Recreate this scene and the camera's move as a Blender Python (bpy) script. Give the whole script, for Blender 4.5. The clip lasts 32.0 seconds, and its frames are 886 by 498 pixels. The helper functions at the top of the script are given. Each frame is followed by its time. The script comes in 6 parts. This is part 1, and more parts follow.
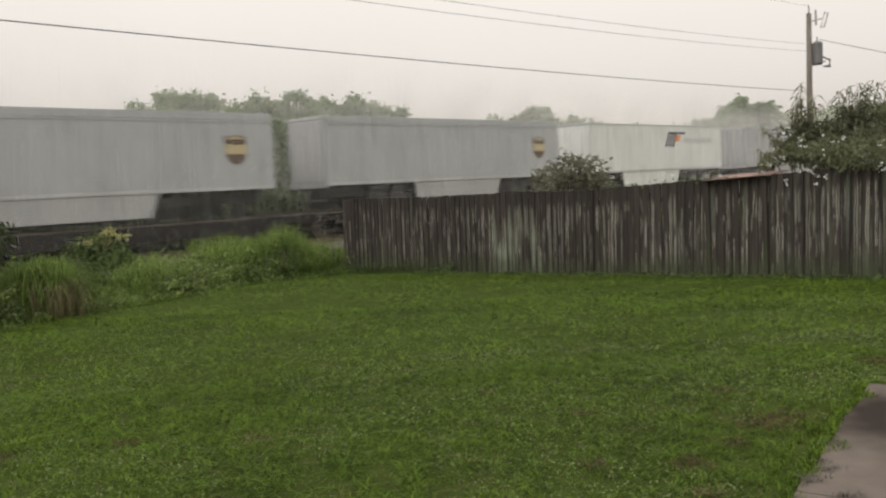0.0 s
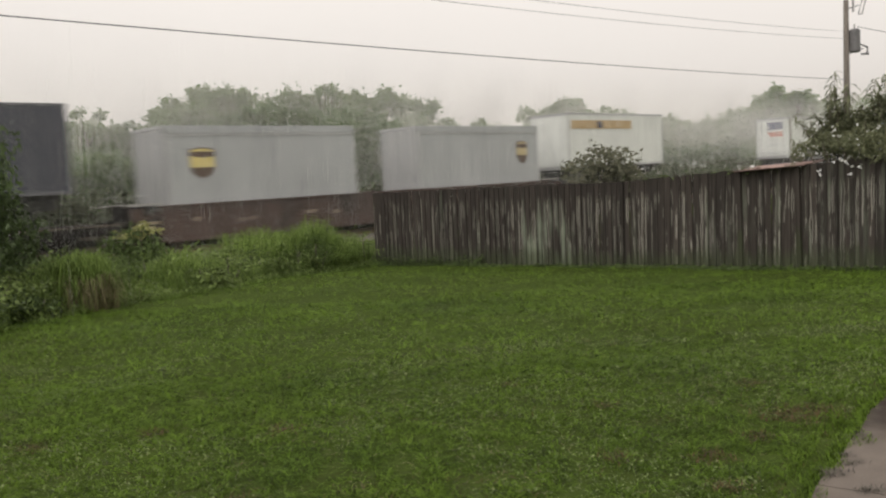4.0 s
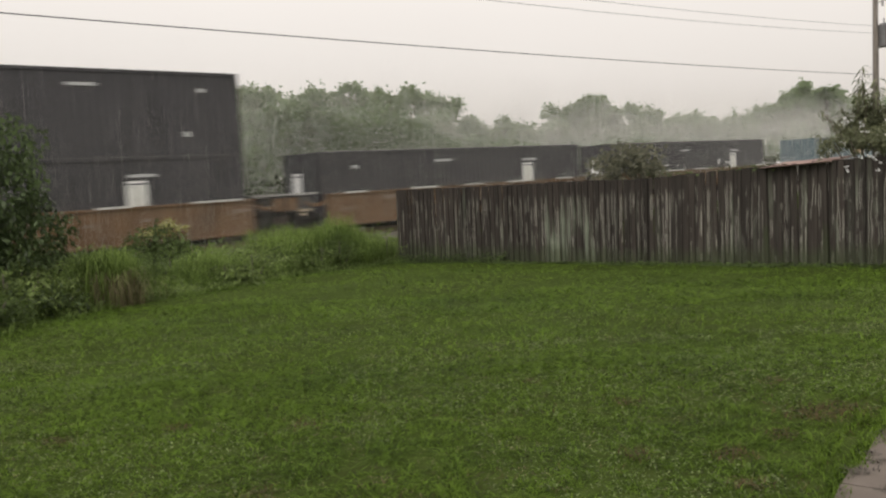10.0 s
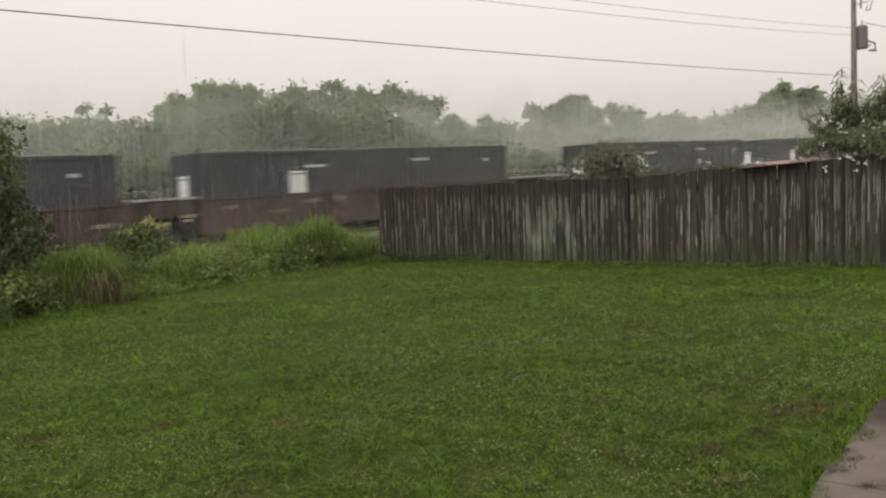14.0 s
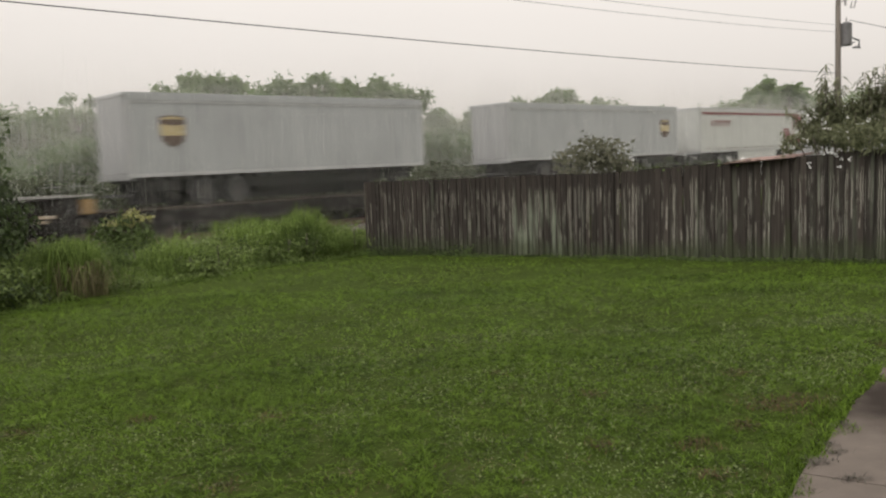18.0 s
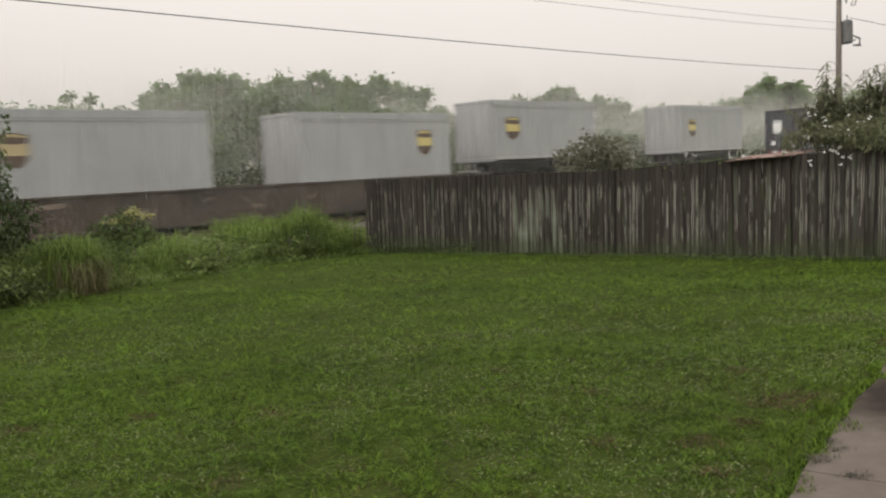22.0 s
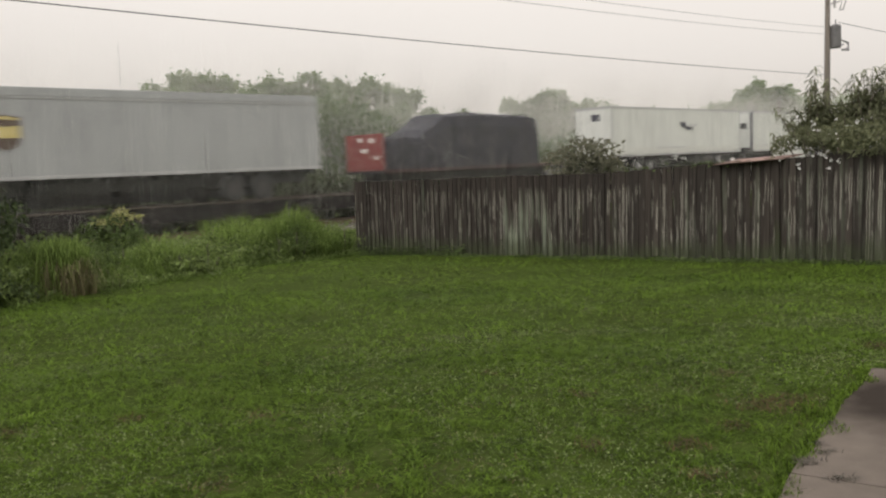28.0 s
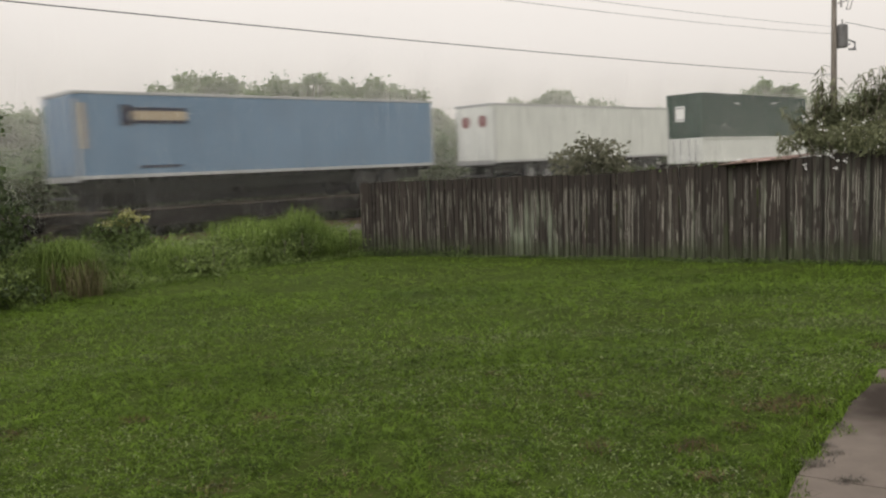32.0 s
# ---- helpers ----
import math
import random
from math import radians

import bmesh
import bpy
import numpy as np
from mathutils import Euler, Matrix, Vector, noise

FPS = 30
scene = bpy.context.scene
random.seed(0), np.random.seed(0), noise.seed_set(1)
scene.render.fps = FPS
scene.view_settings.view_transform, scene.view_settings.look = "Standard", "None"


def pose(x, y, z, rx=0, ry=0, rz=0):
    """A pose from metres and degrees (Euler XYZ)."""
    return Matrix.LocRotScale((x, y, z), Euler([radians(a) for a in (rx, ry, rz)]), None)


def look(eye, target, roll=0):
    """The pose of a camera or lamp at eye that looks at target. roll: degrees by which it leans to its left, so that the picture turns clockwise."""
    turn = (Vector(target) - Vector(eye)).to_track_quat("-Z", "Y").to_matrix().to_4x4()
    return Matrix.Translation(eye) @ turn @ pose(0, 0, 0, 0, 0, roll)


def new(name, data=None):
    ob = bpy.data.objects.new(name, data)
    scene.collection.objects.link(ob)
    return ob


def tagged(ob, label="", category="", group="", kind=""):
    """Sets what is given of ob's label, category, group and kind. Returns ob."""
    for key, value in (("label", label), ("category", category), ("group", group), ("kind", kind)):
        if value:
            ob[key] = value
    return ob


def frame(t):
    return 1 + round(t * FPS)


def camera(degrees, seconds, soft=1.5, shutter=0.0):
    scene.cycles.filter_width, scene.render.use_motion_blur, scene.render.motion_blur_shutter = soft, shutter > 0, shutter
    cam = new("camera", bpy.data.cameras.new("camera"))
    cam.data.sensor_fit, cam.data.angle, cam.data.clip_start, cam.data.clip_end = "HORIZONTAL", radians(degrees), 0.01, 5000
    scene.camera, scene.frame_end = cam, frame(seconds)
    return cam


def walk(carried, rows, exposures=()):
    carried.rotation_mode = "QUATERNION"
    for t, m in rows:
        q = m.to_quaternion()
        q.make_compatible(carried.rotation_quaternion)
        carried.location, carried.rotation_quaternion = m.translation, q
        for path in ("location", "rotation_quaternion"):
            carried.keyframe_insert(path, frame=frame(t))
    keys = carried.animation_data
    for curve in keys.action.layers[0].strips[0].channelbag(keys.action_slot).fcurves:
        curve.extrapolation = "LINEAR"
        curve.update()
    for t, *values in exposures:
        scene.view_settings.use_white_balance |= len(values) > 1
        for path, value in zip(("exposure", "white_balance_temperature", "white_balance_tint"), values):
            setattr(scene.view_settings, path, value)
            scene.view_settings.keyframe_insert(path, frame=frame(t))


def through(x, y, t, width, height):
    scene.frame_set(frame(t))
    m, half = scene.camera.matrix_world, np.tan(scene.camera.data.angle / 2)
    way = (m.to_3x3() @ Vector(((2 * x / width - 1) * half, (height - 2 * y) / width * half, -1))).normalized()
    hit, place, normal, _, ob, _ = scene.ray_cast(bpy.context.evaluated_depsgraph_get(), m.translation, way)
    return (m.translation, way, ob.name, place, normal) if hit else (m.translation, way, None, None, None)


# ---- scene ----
# The camera: held by a person who stands at the edge of a lawn.
cam = camera(53.98, 32.0, soft=2.3, shutter=0.5)
walk(cam, [
    (0, look((-0.078, 0.018, 1.610), (-0.078, 9.991, 0.878), -2.91)),
    (0.5, look((-0.087, 0.020, 1.608), (-0.241, 9.990, 0.842), -2.77)),
    (1, look((-0.058, 0.019, 1.612), (-0.233, 9.990, 0.878), -2.99)),
    (1.5, look((-0.036, 0.026, 1.609), (-0.220, 9.999, 0.887), -3.23)),
    (2, look((-0.017, 0.024, 1.607), (-0.266, 9.993, 0.864), -3.30)),
    (2.5, look((-0.015, 0.016, 1.609), (-0.260, 9.985, 0.861), -3.14)),
    (3, look((-0.017, 0.005, 1.606), (-0.292, 9.973, 0.848), -3.05)),
    (3.5, look((-0.013, -0.006, 1.613), (-0.349, 9.958, 0.836), -3.21)),
    (5.5, look((0.006, -0.007, 1.603), (-0.436, 9.945, 0.731), -3.23)),
    (6, look((0.010, 0.006, 1.598), (-0.481, 9.953, 0.699), -3.28)),
    (6.5, look((0.007, -0.003, 1.602), (-0.577, 9.939, 0.696), -3.28)),
    (7, look((0.010, -0.010, 1.606), (-0.626, 9.930, 0.717), -3.31)),
    (7.5, look((0.010, -0.004, 1.603), (-0.651, 9.934, 0.709), -3.18)),
    (8, look((0.009, -0.005, 1.605), (-0.653, 9.933, 0.711), -3.38)),
    (8.5, look((0.011, -0.005, 1.604), (-0.660, 9.933, 0.713), -3.46)),
    (9, look((0.003, -0.008, 1.600), (-0.649, 9.934, 0.737), -3.28)),
    (9.5, look((0.000, -0.024, 1.602), (-0.648, 9.920, 0.773), -3.21)),
    (10, look((0.010, -0.010, 1.604), (-0.641, 9.935, 0.792), -3.39)),
    (10.5, look((0.015, -0.001, 1.600), (-0.601, 9.947, 0.789), -3.51)),
    (11, look((0.015, 0.002, 1.598), (-0.572, 9.951, 0.774), -3.35)),
    (11.5, look((0.019, 0.006, 1.596), (-0.546, 9.955, 0.760), -3.26)),
    (12, look((0.017, 0.011, 1.598), (-0.520, 9.960, 0.746), -3.22)),
    (12.5, look((0.009, -0.002, 1.602), (-0.505, 9.948, 0.744), -3.33)),
    (13, look((0.019, 0.005, 1.599), (-0.478, 9.956, 0.744), -3.34)),
    (13.5, look((0.010, -0.003, 1.599), (-0.449, 9.950, 0.752), -3.23)),
    (14, look((0.016, -0.005, 1.599), (-0.430, 9.951, 0.764), -3.17)),
    (14.5, look((0.015, -0.006, 1.596), (-0.430, 9.950, 0.771), -3.15)),
    (16.5, look((0.006, -0.012, 1.597), (-0.369, 9.942, 0.714), -3.15)),
    (17, look((0.006, -0.012, 1.603), (-0.349, 9.943, 0.721), -3.18)),
    (17.5, look((0.012, 0.001, 1.593), (-0.295, 9.957, 0.700), -3.02)),
    (18, look((0.004, -0.011, 1.599), (-0.279, 9.943, 0.685), -2.83)),
    (18.5, look((0.007, -0.013, 1.601), (-0.290, 9.940, 0.678), -2.95)),
    (19, look((0.006, -0.010, 1.600), (-0.308, 9.940, 0.656), -3.00)),
    (19.5, look((0.006, -0.006, 1.597), (-0.336, 9.942, 0.637), -3.02)),
    (20, look((0.005, -0.006, 1.604), (-0.358, 9.940, 0.637), -3.01)),
    (20.5, look((0.002, -0.011, 1.599), (-0.345, 9.939, 0.667), -2.92)),
    (21, look((0.012, -0.003, 1.598), (-0.329, 9.950, 0.684), -2.94)),
    (21.5, look((0.006, -0.011, 1.597), (-0.300, 9.942, 0.676), -2.86)),
    (22, look((-0.003, -0.008, 1.594), (-0.290, 9.944, 0.657), -2.82)),
    (22.5, look((0.004, -0.004, 1.601), (-0.308, 9.944, 0.632), -2.84)),
    (23, look((-0.001, 0.001, 1.596), (-0.312, 9.948, 0.621), -2.81)),
    (23.5, look((0.001, -0.002, 1.600), (-0.271, 9.948, 0.635), -2.74)),
    (24, look((0.001, -0.005, 1.601), (-0.232, 9.945, 0.634), -2.80)),
    (24.5, look((-0.003, -0.007, 1.601), (-0.232, 9.945, 0.649), -2.71)),
    (25, look((0.003, -0.004, 1.600), (-0.200, 9.950, 0.665), -2.65)),
    (25.5, look((-0.002, -0.003, 1.599), (-0.184, 9.949, 0.631), -2.65)),
    (27.5, look((-0.002, -0.005, 1.600), (-0.214, 9.949, 0.662), -2.59)),
    (28, look((0.002, -0.004, 1.595), (-0.171, 9.952, 0.676), -2.59)),
    (28.5, look((0.004, 0.003, 1.589), (-0.133, 9.961, 0.677), -2.52)),
    (29, look((0.000, 0.010, 1.590), (-0.130, 9.968, 0.678), -2.49)),
    (29.5, look((0.007, 0.013, 1.589), (-0.162, 9.968, 0.652), -2.54)),
    (30, look((0.004, 0.010, 1.591), (-0.194, 9.963, 0.643), -2.62)),
    (30.5, look((0.003, 0.009, 1.592), (-0.202, 9.962, 0.643), -2.63)),
    (31, look((0.006, 0.008, 1.597), (-0.201, 9.962, 0.657), -2.62)),
    (31.5, look((0.007, 0.013, 1.594), (-0.214, 9.969, 0.685), -2.63)),
    (32, look((0.010, 0.015, 1.593), (-0.230, 9.970, 0.687), -2.71)),
], exposures=[(0, 0.0), (32, 0.0)])

# Light: a thick, even rain sky with a broad soft sun behind it.
world = bpy.data.worlds.new("overcast_sky")
scene.world = world
world.use_nodes = True
wn, wl = world.node_tree.nodes, world.node_tree.links
wn.clear()
sky = wn.new("ShaderNodeTexSky")
sky.sky_type, sky.sun_disc = "NISHITA", False
sky.sun_elevation, sky.sun_rotation = radians(48), radians(200)
sky.air_density, sky.dust_density = 1.6, 6.0
hue = wn.new("ShaderNodeHueSaturation")
hue.inputs["Saturation"].default_value = 0.12
wl.new(sky.outputs[0], hue.inputs["Color"])
back1 = wn.new("ShaderNodeBackground")
back1.inputs["Strength"].default_value = 0.05
wl.new(hue.outputs[0], back1.inputs["Color"])
coord = wn.new("ShaderNodeTexCoord")
sep = wn.new("ShaderNodeSeparateXYZ")
wl.new(coord.outputs["Generated"], sep.inputs[0])
ramp = wn.new("ShaderNodeValToRGB")
ramp.color_ramp.elements[0].position, ramp.color_ramp.elements[0].color = 0.0, (0.62, 0.57, 0.527, 1)
ramp.color_ramp.elements[1].position, ramp.color_ramp.elements[1].color = 1.0, (1.0, 0.95, 0.9, 1)
mid = ramp.color_ramp.elements.new(0.26)
mid.color = (0.797, 0.732, 0.674, 1)
wl.new(sep.outputs["Z"], ramp.inputs[0])
cloud = wn.new("ShaderNodeTexNoise")
cloud.inputs["Scale"].default_value, cloud.inputs["Detail"].default_value = 1.6, 4
wl.new(coord.outputs["Generated"], cloud.inputs["Vector"])
cmap = wn.new("ShaderNodeMapRange")
cmap.inputs["To Min"].default_value, cmap.inputs["To Max"].default_value = 0.93, 1.07
wl.new(cloud.outputs[0], cmap.inputs[0])
back2 = wn.new("ShaderNodeBackground")
wl.new(ramp.outputs[0], back2.inputs["Color"])
wl.new(cmap.outputs[0], back2.inputs["Strength"])
add = wn.new("ShaderNodeAddShader")
wl.new(back1.outputs[0], add.inputs[0])
wl.new(back2.outputs[0], add.inputs[1])
wout = wn.new("ShaderNodeOutputWorld")
wl.new(add.outputs[0], wout.inputs[0])
sun = new("sun", bpy.data.lights.new("sun", "SUN"))
sun.data.energy, sun.data.angle, sun.data.color = 1.0, radians(40), (1.0, 0.96, 0.92)
sun.matrix_world = look((-6, -14, 18), (0, 0, 0))


# ---- materials ----
def material(name, colour, rough=0.7, metal=0.0, vary=0.25, scale=6.0, dark=None, bump=0.0, bump_scale=40.0, spec=0.4,
             island=0.0, obrand=0.0, streaks=0.0, stretch=(1, 1, 1), fine=True):
    """A Principled surface whose colour varies at two scales, with optional streaks of grime and variation from piece to piece."""
    m = bpy.data.materials.new(name)
    m.use_nodes = True
    nt = m.node_tree
    nd, ln = nt.nodes, nt.links
    b = nd["Principled BSDF"]
    b.inputs["Metallic"].default_value = metal
    b.inputs["Specular IOR Level"].default_value = spec
    tc = nd.new("ShaderNodeTexCoord")
    mp = nd.new("ShaderNodeMapping")
    mp.inputs["Scale"].default_value = stretch
    ln.new(tc.outputs["Object"], mp.inputs[0])
    n1 = nd.new("ShaderNodeTexNoise")
    n1.inputs["Scale"].default_value, n1.inputs["Detail"].default_value = scale, 5
    ln.new(mp.outputs[0], n1.inputs["Vector"])
    c = Vector(colour)
    d = Vector(dark) if dark else c * (1 - vary * 1.6)
    l = c * (1 + vary * 0.7)
    mix = nd.new("ShaderNodeValToRGB")
    mix.color_ramp.elements[0].position, mix.color_ramp.elements[0].color = 0.3, (*d, 1)
    mix.color_ramp.elements[1].position, mix.color_ramp.elements[1].color = 0.72, (*l, 1)
    mid_e = mix.color_ramp.elements.new(0.5)
    mid_e.color = (*c, 1)
    ln.new(n1.outputs[0], mix.inputs[0])
    col = mix.outputs[0]
    if fine:
        n2 = nd.new("ShaderNodeTexNoise")
        n2.inputs["Scale"].default_value, n2.inputs["Detail"].default_value = scale * 9, 3
        ln.new(mp.outputs[0], n2.inputs["Vector"])
        mr = nd.new("ShaderNodeMapRange")
        mr.inputs["To Min"].default_value, mr.inputs["To Max"].default_value = 1 - vary * 0.8, 1 + vary * 0.8
        ln.new(n2.outputs[0], mr.inputs[0])
        mm = nd.new("ShaderNodeVectorMath")
        mm.operation = "SCALE"
        ln.new(col, mm.inputs[0])
        ln.new(mr.outputs[0], mm.inputs["Scale"])
        col = mm.outputs[0]
    if streaks:
        mp2 = nd.new("ShaderNodeMapping")
        mp2.inputs["Scale"].default_value = (2.2, 2.2, 0.18)
        ln.new(tc.outputs["Object"], mp2.inputs[0])
        n3 = nd.new("ShaderNodeTexNoise")
        n3.inputs["Scale"].default_value, n3.inputs["Detail"].default_value = 2.2, 6
        ln.new(mp2.outputs[0], n3.inputs["Vector"])
        mr3 = nd.new("ShaderNodeMapRange")
        mr3.inputs["From Min"].default_value, mr3.inputs["From Max"].default_value = 0.35, 0.7
        mr3.inputs["To Min"].default_value, mr3.inputs["To Max"].default_value = 1 - streaks, 1
        ln.new(n3.outputs[0], mr3.inputs[0])
        m3 = nd.new("ShaderNodeVectorMath")
        m3.operation = "SCALE"
        ln.new(col, m3.inputs[0])
        ln.new(mr3.outputs[0], m3.inputs["Scale"])
        col = m3.outputs[0]
    for amount, node, sock in ((island, "ShaderNodeNewGeometry", "Random Per Island"), (obrand, "ShaderNodeObjectInfo", "Random")):
        if amount:
            g = nd.new(node)
            mr4 = nd.new("ShaderNodeMapRange")
            mr4.inputs["To Min"].default_value, mr4.inputs["To Max"].default_value = 1 - amount, 1 + amount
            ln.new(g.outputs[sock], mr4.inputs[0])
            m4 = nd.new("ShaderNodeVectorMath")
            m4.operation = "SCALE"
            ln.new(col, m4.inputs[0])
            ln.new(mr4.outputs[0], m4.inputs["Scale"])
            col = m4.outputs[0]
    ln.new(col, b.inputs["Base Color"])
    rr = nd.new("ShaderNodeMapRange")
    rr.inputs["To Min"].default_value, rr.inputs["To Max"].default_value = max(0.02, rough - 0.12), min(1, rough + 0.12)
    ln.new(n1.outputs[0], rr.inputs[0])
    ln.new(rr.outputs[0], b.inputs["Roughness"])
    if bump:
        n5 = nd.new("ShaderNodeTexNoise")
        n5.inputs["Scale"].default_value, n5.inputs["Detail"].default_value = bump_scale, 4
        ln.new(mp.outputs[0], n5.inputs["Vector"])
        bp = nd.new("ShaderNodeBump")
        bp.inputs["Strength"].default_value, bp.inputs["Distance"].default_value = bump, 0.02
        ln.new(n5.outputs[0], bp.inputs["Height"])
        ln.new(bp.outputs[0], b.inputs["Normal"])
    return m


def leafy(name, colour, vary=0.35, rough=0.45, through=0.25, scale=0.8, other=None, gloss=0.5, fine=False):
    """Leaf surface: varied from leaf to leaf and from place to place, some light passing through."""
    m = material(name, colour, rough=rough, vary=0.3, scale=scale, dark=other, island=vary, spec=gloss, fine=fine)
    nd, ln = m.node_tree.nodes, m.node_tree.links
    b = nd["Principled BSDF"]
    tr = nd.new("ShaderNodeBsdfTranslucent")
    ln.new(b.inputs["Base Color"].links[0].from_socket, tr.inputs["Color"])
    mx = nd.new("ShaderNodeMixShader")
    mx.inputs[0].default_value = through
    ln.new(b.outputs[0], mx.inputs[1])
    ln.new(tr.outputs[0], mx.inputs[2])
    ln.new(mx.outputs[0], nd["Material Output"].inputs["Surface"])
    return m


# ---- mesh helpers ----
class Mesh:
    """Collects boxes, prisms and tubes into one mesh."""

    def __init__(self):
        self.v, self.f = [], []

    def box(self, x0, x1, y0, y1, z0, z1, ch=0.0):
        """A box; ch chamfers its upright and long edges."""
        if ch <= 0:
            k = len(self.v)
            self.v += [(x, y, z) for x in (x0, x1) for y in (y0, y1) for z in (z0, z1)]
            for q in ((0, 1, 3, 2), (4, 6, 7, 5), (0, 4, 5, 1), (2, 3, 7, 6), (0, 2, 6, 4), (1, 5, 7, 3)):
                self.f.append(tuple(k + i for i in q))
            return self
        bm = bmesh.new()
        bmesh.ops.create_cube(bm, size=1)
        for v in bm.verts:
            v.co = Vector((x0 + (v.co.x + 0.5) * (x1 - x0), y0 + (v.co.y + 0.5) * (y1 - y0), z0 + (v.co.z + 0.5) * (z1 - z0)))
        bmesh.ops.bevel(bm, geom=bm.edges[:], offset=ch, segments=2, affect="EDGES", profile=0.5)
        return self.take(bm)

    def take(self, bm):
        k = len(self.v)
        bm.verts.index_update()
        self.v += [tuple(v.co) for v in bm.verts]
        self.f += [tuple(k + v.index for v in f.verts) for f in bm.faces]
        bm.free()
        return self

    def prism(self, outline, a, b, axis="y"):
        """An outline of (p, q) pairs pulled from a to b along an axis."""
        k, n = len(self.v), len(outline)
        for w in (a, b):
            for p, q in outline:
                self.v.append({"x": (w, p, q), "y": (p, w, q), "z": (p, q, w)}[axis])
        self.f.append(tuple(k + i for i in range(n)))
        self.f.append(tuple(k + n + i for i in reversed(range(n))))
        for i in range(n):
            j = (i + 1) % n
            self.f.append((k + i, k + n + i, k + n + j, k + j))
        return self

    def tube(self, points, radii, sides=8, caps=True):
        """A round tube along points with a radius at each."""
        k = len(self.v)
        pts = [Vector(p) for p in points]
        for i, p in enumerate(pts):
            d = (pts[min(i + 1, len(pts) - 1)] - pts[max(i - 1, 0)]).normalized()
            a = d.orthogonal().normalized() if abs(d.z) > 0.9 else d.cross(Vector((0, 0, 1))).normalized()
            b = d.cross(a)
            for j in range(sides):
                t = 2 * math.pi * j / sides
                self.v.append(tuple(p + (a * math.cos(t) + b * math.sin(t)) * radii[i]))
        for i in range(len(pts) - 1):
            for j in range(sides):
                q = (j + 1) % sides
                self.f.append((k + i * sides + j, k + i * sides + q, k + (i + 1) * sides + q, k + (i + 1) * sides + j))
        if caps:
            self.f.append(tuple(k + j for j in reversed(range(sides))))
            self.f.append(tuple(k + (len(pts) - 1) * sides + j for j in range(sides)))
        return self

    def data(self, name, mat):
        me = bpy.data.meshes.new(name)
        me.from_pydata(self.v, [], self.f)
        me.materials.append(mat)
        return me

    def put(self, name, mat, parent=None, label="", m=None, smooth=False):
        me = self.data(name, mat)
        if smooth:
            me.shade_smooth()
        ob = new(name, me)
        ob.parent = parent
        if m is not None:
            ob.matrix_basis = m
        if label:
            ob["label"] = label
        return ob


def empty(name, m, label, category, group=""):
    ob = new(name)
    ob.empty_display_size = 0.3
    ob.matrix_basis = m
    return tagged(ob, label, category, group)


def quads(name, verts, mat, per=4):
    """A mesh of separate quads (or triangles) from an array of shape (n, per, 3)."""
    verts = np.asarray(verts, dtype=np.float32).reshape(-1, per, 3)
    n = len(verts)
    me = bpy.data.meshes.new(name)
    me.vertices.add(n * per)
    me.vertices.foreach_set("co", verts.ravel())
    me.loops.add(n * per)
    me.loops.foreach_set("vertex_index", np.arange(n * per, dtype=np.int32))
    me.polygons.add(n)
    me.polygons.foreach_set("loop_start", np.arange(0, n * per, per, dtype=np.int32))
    me.polygons.foreach_set("loop_total", np.full(n, per, dtype=np.int32))
    me.update(calc_edges=True)
    me.materials.append(mat)
    return me


def strips(name, rails, mat):
    """Blades: rails of shape (n, k, 2, 3), k cross-lines each, joined along their length."""
    rails = np.asarray(rails, dtype=np.float32)
    n, k = rails.shape[:2]
    me = bpy.data.meshes.new(name)
    me.vertices.add(n * k * 2)
    me.vertices.foreach_set("co", rails.ravel())
    base = (np.arange(n)[:, None, None] * k + np.arange(k - 1)[None, :, None]) * 2
    idx = (base + np.array([0, 1, 3, 2])[None, None, :]).astype(np.int32).ravel()
    me.loops.add(len(idx))
    me.loops.foreach_set("vertex_index", idx)
    me.polygons.add(len(idx) // 4)
    me.polygons.foreach_set("loop_start", np.arange(0, len(idx), 4, dtype=np.int32))
    me.polygons.foreach_set("loop_total", np.full(len(idx) // 4, 4, dtype=np.int32))
    me.update(calc_edges=True)
    me.materials.append(mat)
    return me


def ground_z(y):
    """Height of the ground: level by the house, then a gentle fall towards the railway."""
    return -0.0382 * np.clip(np.asarray(y, dtype=float) - 7, 0, 17)


rng = np.random.default_rng(7)


def blades(points, height, width, lean, segs=3, r=rng):
    """Arching blades standing on points: arrays of heights, widths and leans."""
    n = len(points)
    az = r.uniform(0, 2 * np.pi, n)
    d = np.stack([np.cos(az), np.sin(az), np.zeros(n)], -1)
    s = np.stack([-np.sin(az), np.cos(az), np.zeros(n)], -1)
    out = np.empty((n, segs + 1, 2, 3))
    for i in range(segs + 1):
        t = i / segs
        c = points + d * (lean * t ** 1.8)[:, None]
        c[:, 2] += height * (t - 0.35 * (lean / np.maximum(height, 1e-3)) * t ** 2.5)
        w = width * (1 - t ** 1.5 * 0.92) * 0.5
        out[:, i, 0], out[:, i, 1] = c - s * w[:, None], c + s * w[:, None]
    return out


def leaves(points, size, r=rng, droop=0.3, slim=0.55, up=None):
    """One four-cornered leaf at each point, turned at random and hanging a little; up: the side of the light, to which the leaves turn."""
    n = len(points)
    az, el = r.uniform(0, 2 * np.pi, n), r.normal(-droop, 0.5, n)
    d = np.stack([np.cos(az) * np.cos(el), np.sin(az) * np.cos(el), np.sin(el)], -1)
    s = np.cross(d, r.normal(size=(n, 3)) * (1 if up is None else 0.45) + (0 if up is None else np.asarray(up)))
    s /= np.linalg.norm(s, axis=1)[:, None] + 1e-9
    size = np.broadcast_to(size, n) * r.uniform(0.6, 1.35, n)
